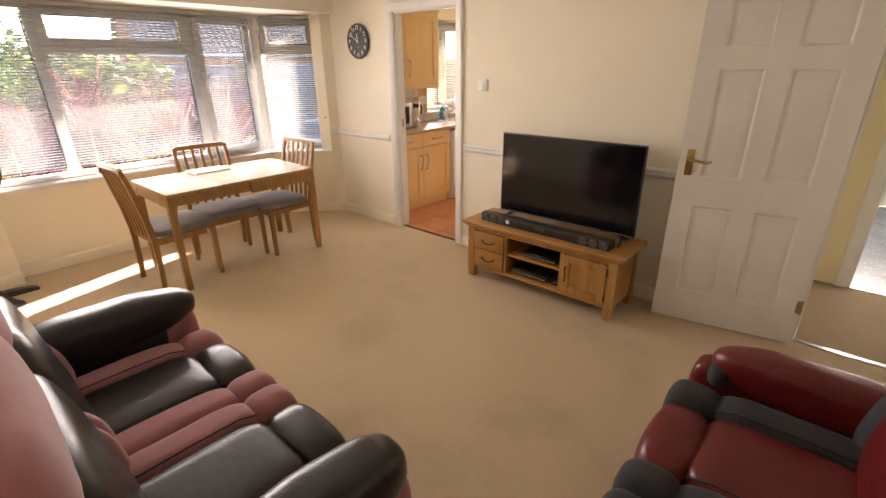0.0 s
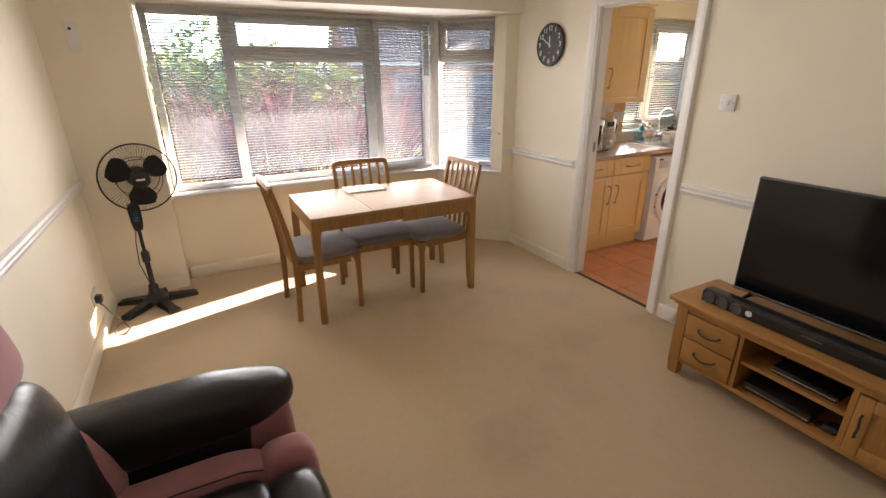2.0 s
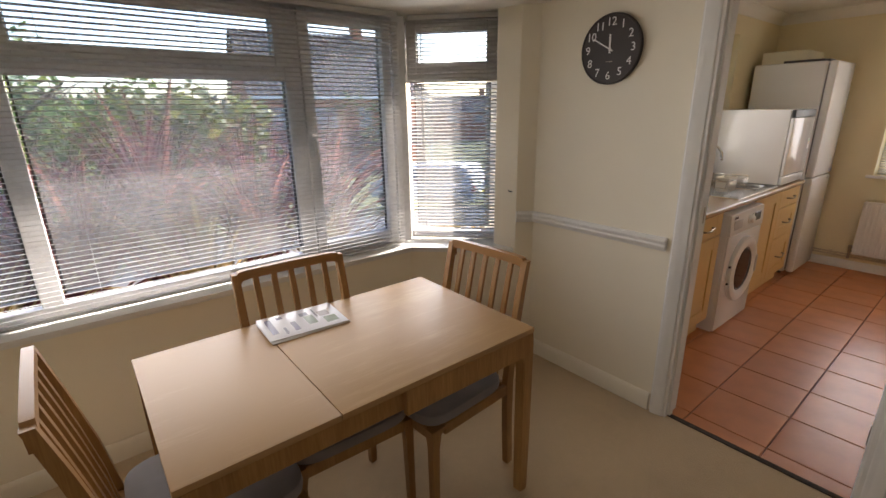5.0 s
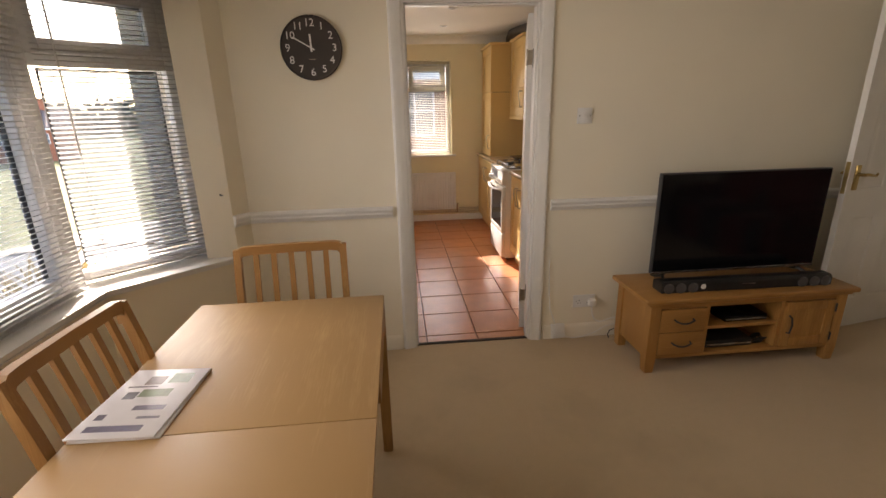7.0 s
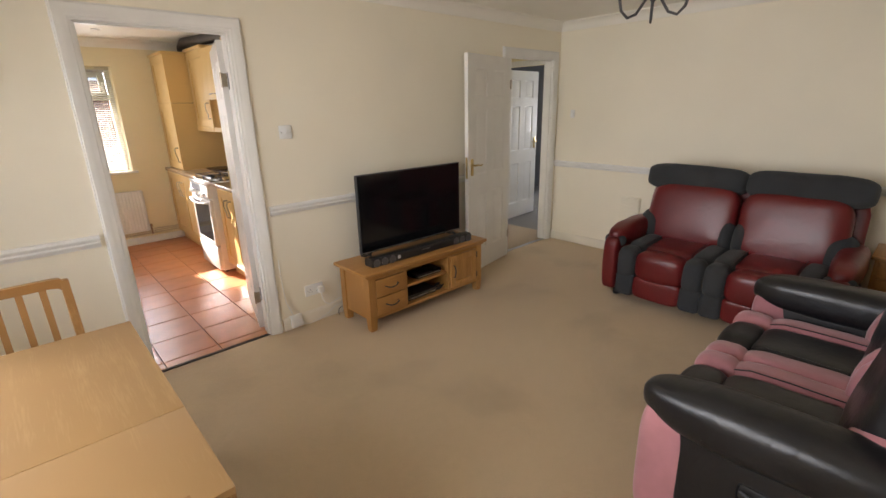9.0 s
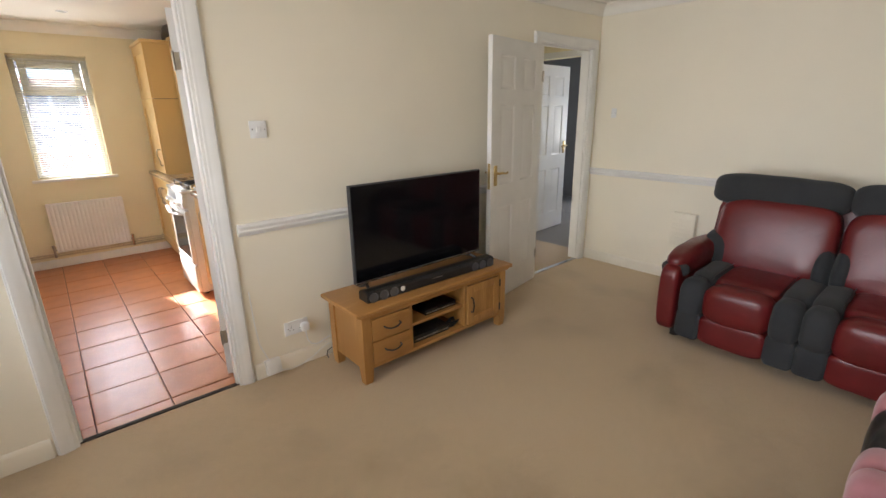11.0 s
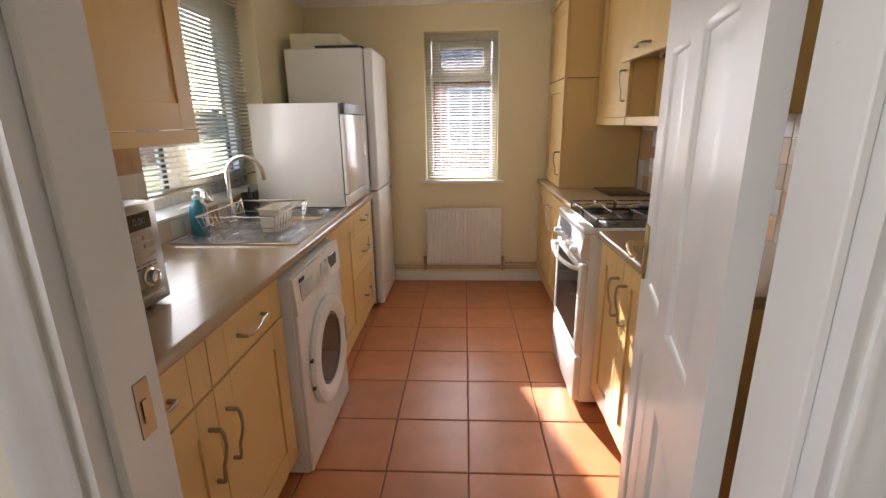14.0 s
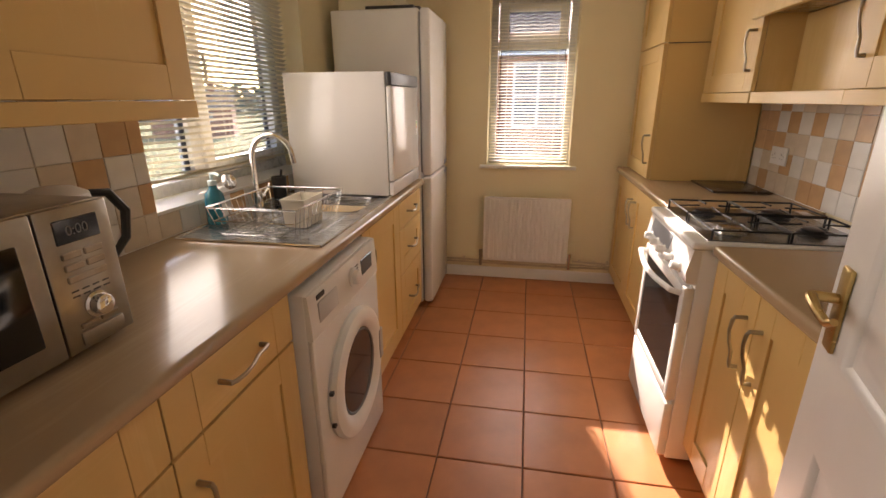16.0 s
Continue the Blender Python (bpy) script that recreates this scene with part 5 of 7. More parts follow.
# ---- sofas ----
def two_seater(label, m, leather, suede, arm_end, seed, A=0.20, arm_y=0.445, arm_z=0.655, rim=False):
    """A reclining two-seater that faces local +y: leather middles, suede sides and headrests."""
    t = thing("sofa", label, "sofa", m, group="sofas")
    W = 0.80                      # half width; A: arm width, arm_y: its front, arm_z: its top
    rnd = random.Random(seed)
    off = Vector((rnd.uniform(0, 50), rnd.uniform(0, 50), 0))

    def crease(amount, scale=7.0):
        def f(p):
            return p + Vector((noise.noise(p * scale + off), noise.noise(p * scale + off * 1.7), noise.noise(p * scale + off * 2.3))) * amount
        return f

    def cushion(name, mat_, parent, x0, x1, y0, y1, z0, z1, e=4.5, amount=0.006, m2=None, nu=40, nv=22, label_=""):
        b = bm_new()
        pillow(b, x0, x1, y0, y1, z0, z1, e, nu, nv, m=m2, sag=crease(amount))
        return part(name, b, mat_, parent, label_)

    b = bm_new()
    box(b, -W + 0.05, W - 0.05, -0.40, 0.36, 0.06, 0.30, 0.02, 2)
    part("base_frame", b, BLACK, t)
    for sx in (-1, 1):
        for sy in (-0.36, 0.32):
            b = bm_new(); cyl(b, (sx * (W - 0.12), sy, 0), (sx * (W - 0.12), sy, 0.08), 0.028, 0.034, 14)
            part("foot", b, BLACK, t)
    inner = W - A
    for s in (-1, 1):
        c = s * inner / 2
        h = inner / 2
        k = h * 0.58
        # seat: middle and sides
        seat = cushion("seat_cushion", leather, t, c - k, c + k, -0.20, 0.315, 0.27, 0.455, 5.5, 0.005)
        for q in (-1, 1):
            xa, xb = sorted((c + q * (k - 0.012), c + q * (h + 0.004)))
            cushion("seat_side", suede, seat, xa, xb, -0.20, 0.325, 0.27, 0.462, 4.0, 0.005)
        for q in (-1, 1):
            b = bm_new()
            xs = c + q * (k - 0.004)
            tube(b, [(xs, -0.19, 0.452), (xs, -0.08, 0.462), (xs, 0.10, 0.464), (xs, 0.24, 0.460), (xs, 0.30, 0.440)], 0.0032, 6)
            part("piping", b, BLACK, seat, "dark corded piping")
        front = cushion("front_roll", leather, t, c - k, c + k, 0.285, 0.470, 0.20, 0.452, 3.4, 0.005)
        for q in (-1, 1):
            xa, xb = sorted((c + q * (k - 0.012), c + q * (h + 0.004)))
            cushion("front_side", suede, front, xa, xb, 0.280, 0.474, 0.20, 0.458, 3.2, 0.005)
        foot = cushion("footrest_panel", leather, t, c - k, c + k, 0.33, 0.455, 0.055, 0.245, 5.0, 0.004)
        for q in (-1, 1):
            xa, xb = sorted((c + q * (k - 0.012), c + q * (h + 0.004)))
            cushion("footrest_side", suede, foot, xa, xb, 0.33, 0.457, 0.052, 0.25, 5.0, 0.004)
        # backrest leans back
        lean = Matrix.Translation((0, -0.10, 0.40)) @ Matrix.Rotation(radians(11), 4, "X") @ Matrix.Translation((0, 0.10, -0.40))
        kb = h * 0.98
        lum = cushion("lumbar_cushion", leather, t, min(c - kb, c - kb + s * 0.05), max(c + kb, c + kb + s * 0.05), -0.31, -0.055, 0.39, 0.915, 4.6, 0.010, lean)
        for q in (-1, 1):
            xa, xb = sorted((c + q * (h - 0.10), c + q * (h + (0.11 if q == s else 0.006))))
            cushion("back_wing", suede, lum, xa, xb, -0.30, -0.042, 0.36, 0.68, 2.4, 0.006, lean)
        xa, xb = sorted((c - s * (h + 0.004), c + s * (h + 0.125)))
        cushion("headrest", suede, t, xa, xb, -0.335, -0.085, 0.85, 1.075, 4.0, 0.007, lean)
        # arm
        xi, xo = s * inner, s * W
        xa, xb = sorted((xi - s * 0.005, xo + s * 0.012))
        arm = cushion("arm_roll", leather, t, xa, xb, -0.40, arm_y, arm_z - 0.20, arm_z, 2.9, 0.008)
        if rim:
            cushion("arm_rim", suede, arm, xa + 0.002, xb - 0.002, arm_y - 0.09, arm_y + 0.004, arm_z - 0.185, arm_z - 0.085, 2.4, 0.003)
        b = bm_new()
        xa, xb = sorted((xi + s * 0.02, xo - s * 0.012))
        box(b, xa, xb, -0.40, 0.30, 0.055, arm_z - 0.11, 0.025, 3)
        side = part("arm_side", b, leather, arm)
        cushion("arm_front", arm_end, arm, xa, xb, 0.20, 0.432, 0.055, arm_z - 0.10, 5.0, 0.004)
        b = bm_new()
        ys = s * W - s * 0.012
        xa, xb = sorted((ys - s * 0.004, ys + s * 0.006))
        box(b, xa, xb, -0.03, 0.10, 0.36, 0.42, 0.012, 2)
        hp = part("recline_plate", b, BLACK, side, "black recliner handle plate")
        b = bm_new()
        tube(b, [(ys + s * 0.006, 0.0, 0.39), (ys + s * 0.016, 0.03, 0.392), (ys + s * 0.016, 0.07, 0.392), (ys + s * 0.006, 0.09, 0.39)], 0.006, 6)
        part("recline_lever", b, DARK, hp)
    # the outer back
    b = bm_new()
    lean = Matrix.Translation((0, -0.10, 0.40)) @ Matrix.Rotation(radians(11), 4, "X") @ Matrix.Translation((0, 0.10, -0.40))
    pillow(b, -inner - 0.11, inner + 0.11, -0.36, -0.28, 0.20, 0.96, 7, 32, 14, m=lean)
    part("back_panel", b, leather, t)
    return t


two_seater("black leather and dusty pink suede reclining two-seater sofa", pose(-1.075, 0.64, 0), LEATHER_K, SUEDE_P, SUEDE_P, 3)
two_seater("red leather and charcoal suede reclining two-seater sofa", pose(0.56, 1.495, 0, 0, 0, 90), LEATHER_R, SUEDE_G, LEATHER_R, 9, 0.16, 0.375, 0.605, True)


def side_table():
    t = thing("side_table", "small oak side table with a drawer beside the sofa", "side table", pose(1.06, 0.47, 0))
    b = bm_new(); box(b, -0.215, 0.215, -0.22, 0.22, 0.50, 0.525, 0.006, 2)
    part("top", b, OAK, t)
    b = bm_new(); box(b, -0.185, 0.195, -0.20, 0.20, 0.09, 0.499, 0.002, 1)
    part("carcass", b, OAKZ, t)
    b = bm_new(); box(b, -0.199, -0.184, -0.175, 0.175, 0.37, 0.485, 0.003, 1)
    d = part("drawer_front", b, OAK, t)
    b = bm_new(); lathe(b, [(0.006, 0), (0.006, 0.012), (0.014, 0.016), (0.012, 0.024), (0.001, 0.026)], 16, m=pose(-0.199, 0, 0.43, 0, -90, 0))
    part("knob", b, DARK, d, "dark knob")
    b = bm_new(); box(b, -0.199, -0.184, -0.175, 0.175, 0.11, 0.36, 0.003, 1)
    part("door", b, OAKZ, t)
    for x in (-0.17, 0.18):
        for y in (-0.185, 0.185):
            b = bm_new(); box(b, x - 0.015, x + 0.015, y - 0.015, y + 0.015, 0, 0.09)
            part("leg", b, OAKZ, t)


side_table()
# ---- kitchen units ----
F_W, F_E = -3.215, -1.945          # door faces of the west and east runs


def bow_handle(parent, p, q, out):
    """A nickel bow handle from p to q, standing off along out, with a curved grip."""
    p, q, out = Vector(p), Vector(q), Vector(out)
    b = bm_new()
    along = q - p
    pts = [p, p + out * 0.032, p + out * 0.037 + along * 0.06, p + out * 0.040 + along * 0.26, p + out * 0.035 + along * 0.48, p + out * 0.024 + along * 0.70, p + out * 0.023 + along * 0.92, q + out * 0.020, q]
    tube(b, pts, [0.0065, 0.006, 0.0055, 0.0048, 0.0044, 0.0048, 0.0055, 0.006, 0.0065], 8)
    part("handle", b, PEWTER, parent, "satin nickel bow handle")


def shaker_front(parent, name, x, s, y0, y1, z0, z1, rail=0.085, inset=True, handle=None, swing=0.0):
    """A door or drawer front in the plane x, facing s (+1 or -1 along x), with grooved stiles and a sunk panel."""
    g, t = 0.0018, 0.019
    b = bm_new()
    xa, xb = sorted((x - s * (0.008 if inset else 0.0004), x - s * 0.016))
    if inset:
        box(b, xa, xb, y0 + rail - 0.004, y1 - rail + 0.004, z0 + rail - 0.004, z1 - rail + 0.004)
    else:
        box(b, xa, xb, y0 + rail + 0.001, y1 - rail - 0.001, z0 + g, z1 - g, 0.001, 1)
    ob = part(name, b, MAPLEZ if inset else MAPLEY, parent)

    def bar(kind_of, a, c, d, e, material):
        bm = bm_new()
        xa, xb = sorted((x, x - s * t))
        box(bm, xa, xb, a, c, d, e, 0.0012, 1)
        part(kind_of, bm, material, ob)
    bar("stile", y0 + g, y0 + rail, z0 + g, z1 - g, MAPLEZ)
    bar("stile", y1 - rail, y1 - g, z0 + g, z1 - g, MAPLEZ)
    if inset:
        r = min(rail, 0.085)
        bar("rail", y0 + rail + 0.0008, y1 - rail - 0.0008, z0 + g, z0 + r, MAPLEY)
        bar("rail", y0 + rail + 0.0008, y1 - rail - 0.0008, z1 - r, z1 - g, MAPLEY)
    if handle == "level":
        c, z = (y0 + y1) / 2, (z0 + z1) / 2
        bow_handle(ob, (x, c - 0.08, z), (x, c + 0.08, z), (s, 0, 0))
    elif handle:
        y = y1 - 0.045 if handle[0] == "n" else y0 + 0.045
        zc = z1 - 0.17 if handle[1] == "t" else z0 + 0.17
        bow_handle(ob, (x, y, zc + 0.08), (x, y, zc - 0.08), (s, 0, 0))
    if swing:
        hinge = Matrix.Translation((x, y1, 0))
        ob.matrix_world = hinge @ Matrix.Rotation(radians(swing), 4, "Z") @ hinge.inverted()
    return ob


def base_unit(label, x, s, back, y0, y1, fronts, group):
    t = thing("base_cabinet", label, "cabinet", group=group)
    b = bm_new()
    xa, xb = sorted((x - s * 0.021, back))
    box(b, xa, xb, y0 + 0.001, y1 - 0.001, 0.10, 0.866)
    part("carcass", b, MAPLEZ, t, smooth=False)
    b = bm_new()
    xa, xb = sorted((x - s * 0.055, x - s * 0.075))
    box(b, xa, xb, y0 + 0.001, y1 - 0.001, 0.0, 0.10)
    part("plinth", b, MAPLEY, t)
    for f in fronts:
        shaker_front(t, f[0], x, s, *f[1:5], **(f[5] if len(f) > 5 else {}))
    return t


LOW = dict(rail=0.085, inset=False, handle="level")
base_unit("birch-effect base cabinet with drawer and door", F_W, 1, K_W + 0.01, 3.70, 4.195, [("drawer_front", 3.70, 4.195, 0.716, 0.862, LOW), ("door", 3.70, 4.195, 0.112, 0.712, dict(handle="nt"))], "west base units")
base_unit("birch-effect base cabinet with drawer and door", F_W, 1, K_W + 0.01, 4.195, 4.665, [("drawer_front", 4.195, 4.665, 0.716, 0.862, LOW), ("door", 4.195, 4.665, 0.112, 0.712, dict(handle="st"))], "west base units")
base_unit("birch-effect sink cabinet, its door slightly ajar", F_W, 1, K_W + 0.01, 5.30, 5.80, [("door", 5.30, 5.80, 0.112, 0.862, dict(handle="st", swing=-2.0))], "west base units")
base_unit("birch-effect cabinet of three drawers", F_W, 1, K_W + 0.01, 5.80, 6.28, [("drawer_front", 5.80, 6.28, 0.716, 0.862, LOW), ("drawer_front", 5.80, 6.28, 0.46, 0.712, dict(rail=0.085, handle="level")), ("drawer_front", 5.80, 6.28, 0.112, 0.456, dict(rail=0.085, handle="level"))], "west base units")
base_unit("birch-effect base cabinet with two doors", F_E, -1, K_E - 0.01, 4.40, 5.165, [("door", 4.865, 5.165, 0.112, 0.862, dict(handle="st")), ("door", 4.565, 4.865, 0.112, 0.862, dict(handle="nt"))], "east base units")
base_unit("birch-effect base cabinet past the cooker", F_E + 0.02, -1, K_E - 0.01, 5.73, 7.05, [("door", 5.74, 6.50, 0.112, 0.862, dict(handle="nt")), ("door", 6.50, 7.05, 0.112, 0.862, dict(handle="st"))], "east base units")


def worktop(label, x0, x1, y0, y1, front):
    """A post-formed top with a rounded front edge at x1 (or x0)."""
    z0, z1, r = 0.867, 0.905, 0.012
    edge = arc(x1 - r, z1 - r, r, 90, 0, 5) + arc(x1 - r, z0 + r, r, 0, -90, 5) if front > 0 else arc(x0 + r, z0 + r, r, -90, -180, 5) + arc(x0 + r, z1 - r, r, 180, 90, 5)
    pts = [(x0, z1), *edge, (x0, z0)] if front > 0 else [(x1, z0), *edge, (x1, z1)]
    t = thing("worktop", label, "worktop")
    b = bm_new()
    prism(b, pts, "y", y0, y1)
    part("slab", b, TOPWOOD, t)
    if x1 - x0 > 0.2:
        b = bm_new()
        xw = x0 if front > 0 else x1
        tube(b, [(xw, y0 + 0.004, z1), (xw, y1 - 0.004, z1)], 0.005, 6)
        part("sealant_bead", b, GLOSS, t, "white sealant bead along the wall")
    return t


# the sink sits in a gap of the west top
worktop("wood-effect laminate worktop with a rounded edge", K_W + 0.002, -3.195, 3.685, 5.36, 1)
worktop("wood-effect laminate worktop beside the sink", K_W + 0.002, -3.195, 5.74, 6.30, 1)
worktop("wood-effect laminate strip before the sink", -3.262, -3.195, 5.36, 5.74, 1)
worktop("wood-effect laminate worktop by the cooker", -1.965, K_E - 0.002, 4.38, 5.165, -1)
worktop("wood-effect laminate worktop past the cooker", -1.945, K_E - 0.002, 5.735, 7.055, -1)


def washing_machine():
    t = thing("washing_machine", "white front-loading washing machine under the worktop", "washing machine", pose(-3.17, 4.975, 0))
    w, h = 0.295, 0.845
    b = bm_new(); box(b, -0.53, -0.012, -w, w, 0.012, h, 0.006, 2)
    part("body", b, ENAMEL, t)
    b = bm_new(); box(b, -0.013, 0.004, -w + 0.002, w - 0.002, 0.02, 0.70, 0.006, 3)
    part("front_panel", b, ENAMEL, t)
    b = bm_new(); prism(b, [(-0.013, 0.702), (0.006, 0.702), (0.006, 0.735), (-0.001, h - 0.004), (-0.013, h - 0.004)], "y", -w + 0.002, w - 0.002)
    fascia = part("control_fascia", b, WHITEP, t)
    b = bm_new(); box(b, 0.001, 0.008, -0.24, -0.10, 0.735, 0.80, 0.004, 2)
    part("detergent_drawer", b, mat("grey_white_plastic", (0.55, 0.55, 0.55), 0.35), fascia)
    b = bm_new(); lathe(b, [(0.034, 0), (0.034, 0.008), (0.026, 0.012), (0.024, 0.028), (0.020, 0.031), (0.001, 0.031)], 28, m=pose(0.001, 0.035, 0.775, 0, 90, 0))
    part("programme_dial", b, WHITEP, fascia)
    b = bm_new(); box(b, 0.0, 0.0065, 0.125, 0.235, 0.745, 0.805, 0.002, 1)
    part("display", b, mat("grey_display", (0.12, 0.13, 0.14), 0.2), fascia, "grey display window")
    for k in range(6):
        b = bm_new(); box(b, 0.0035, 0.0068, 0.075 - 0.002 * k, 0.092, 0.742 + 0.012 * k, 0.744 + 0.012 * k)
        part("programme_mark", b, DARK, fascia, smooth=False)
    b = bm_new(); box(b, 0.0035, 0.0068, -0.245, -0.195, 0.812, 0.826)
    part("maker_bar", b, DARK, fascia, "dark maker's bar", smooth=False)
    mm = pose(0.004, 0.0, 0.425, 0, 90, 0)
    b = bm_new(); lathe(b, [(0.185, -0.004), (0.232, -0.004), (0.236, 0.010), (0.230, 0.026), (0.205, 0.036), (0.172, 0.030), (0.160, 0.018), (0.158, -0.004)], 56, m=mm, caps=False)
    ring = part("door_ring", b, WHITEP, t, "white door ring")
    b = bm_new(); lathe(b, [(0.158, 0.016), (0.150, 0.008), (0.125, -0.02), (0.08, -0.05), (0.03, -0.06), (0.001, -0.062)], 48, m=mm)
    part("door_glass", b, mat("dark_door_glass", (0.02, 0.02, 0.022), 0.06, var=0.1), ring, "dark bulging door glass")
    b = bm_new(); lathe(b, [(0.157, 0.014), (0.151, 0.021), (0.143, 0.012)], 48, m=mm, caps=False)
    part("grey_seal", b, mat("grey_seal", (0.16, 0.16, 0.17), 0.35), ring, "grey rubber seal")
    b = bm_new(); box(b, 0.022, 0.042, 0.185, 0.222, 0.36, 0.49, 0.006, 2)
    part("door_grip", b, mat("grip_grey", (0.45, 0.45, 0.46), 0.4), ring, "grey door grip")
    for s in (-1, 1):
        b = bm_new(); box(b, 0.012, 0.024, -0.238, -0.214, 0.425 + s * 0.06 - 0.006, 0.425 + s * 0.06 + 0.006)
        part("hinge_slot", b, DARK, ring, smooth=False)
        b = bm_new(); cyl(b, (-0.06, s * 0.24, 0), (-0.06, s * 0.24, 0.015), 0.02, n=10); cyl(b, (-0.48, s * 0.24, 0), (-0.48, s * 0.24, 0.015), 0.02, n=10)
        part("foot", b, BLACK, t)


washing_machine()


def fridge_freezer():
    t = thing("fridge_freezer", "tall white fridge freezer at the end of the worktop", "fridge freezer", pose(-3.17, 6.70, 0))
    b = bm_new(); box(b, -0.60, -0.068, -0.285, 0.285, 0.03, 1.862, 0.012, 3)
    part("cabinet", b, ENAMEL, t)
    for z0, z1, hz in ((0.035, 0.898, 0.87), (0.908, 1.862, 0.94)):
        b = bm_new(); box(b, -0.060, 0.0, -0.285, 0.285, z0, z1, 0.016, 4)
        d = part("door", b, ENAMEL, t)
        b = bm_new(); box(b, -0.03, 0.002, 0.17, 0.275, hz - 0.015, hz + 0.015, 0.004, 2)
        part("grip_recess", b, mat("blue_grey_grip", (0.18, 0.22, 0.30), 0.35), d, "blue-grey grip recess")
        b = bm_new(); box(b, -0.068, -0.059, -0.275, 0.275, z0 + 0.02, z1 - 0.02)
        part("door_seal", b, mat("grey_gasket", (0.25, 0.25, 0.25), 0.7), d, "grey door seal")
    for x in (-0.5, -0.12):
        for y in (-0.24, 0.24):
            b = bm_new(); cyl(b, (x, y, 0), (x, y, 0.035), 0.022, n=10)
            part("foot", b, BLACK, t)


fridge_freezer()
# pale block in place of the band of window light above the fridge
b = bm_new(); box(b, -3.74, -3.40, 6.48, 6.94, 1.862, 1.965, 0.004, 1)
t = solo("storage_box", b, mat("pale_lit_band", (0.75, 0.70, 0.52), 0.8, var=0.08), "pale block standing in for a window-lit band above the fridge", "box")
b = bm_new(); box(b, -3.56, -3.27, 6.44, 6.475, 1.862, 1.882, 0.004, 2); box(b, -3.38, -3.24, 6.475, 6.80, 1.862, 1.880, 0.004, 2)
solo("baking_tray", b, BLACK, "black baking tray on top of the fridge", "tray")


def table_dishwasher():
    t = thing("dishwasher", "white table-top dishwasher standing on the worktop", "dishwasher", pose(-3.215, 5.98, 0.905))
    b = bm_new(); box(b, -0.52, -0.022, -0.265, 0.265, 0.012, 0.582, 0.006, 2)
    part("body", b, ENAMEL, t)
    b = bm_new(); box(b, -0.018, 0.006, -0.263, 0.263, 0.085, 0.520, 0.006, 2)
    d = part("door", b, ENAMEL, t)
    b = bm_new(); box(b, -0.019, 0.008, -0.263, 0.263, 0.523, 0.580, 0.005, 2)
    part("control_strip", b, DARK, d, "dark grey control strip")
    b = bm_new(); box(b, -0.018, 0.004, -0.263, 0.263, 0.014, 0.080, 0.005, 2)
    part("kick_panel", b, ENAMEL, t)
    b = bm_new(); box(b, 0.004, 0.0075, 0.20, 0.235, 0.27, 0.35)
    lab = part("energy_label", b, WHITEP, d, "small energy label", smooth=False)
    for k, c in enumerate(((0.05, 0.4, 0.1), (0.6, 0.6, 0.05), (0.7, 0.2, 0.03))):
        b = bm_new(); box(b, 0.0068, 0.0082, 0.205, 0.225 - 0.003 * k, 0.335 - 0.014 * k, 0.343 - 0.014 * k)
        part("label_bar", b, mat("label_ink", c, 0.5), lab, smooth=False)
    for x in (-0.46, -0.08):
        b = bm_new(); cyl(b, (x, -0.22, 0), (x, -0.22, 0.014), 0.016, n=10); cyl(b, (x, 0.22, 0), (x, 0.22, 0.014), 0.016, n=10)
        part("feet", b, BLACK, t)


table_dishwasher()


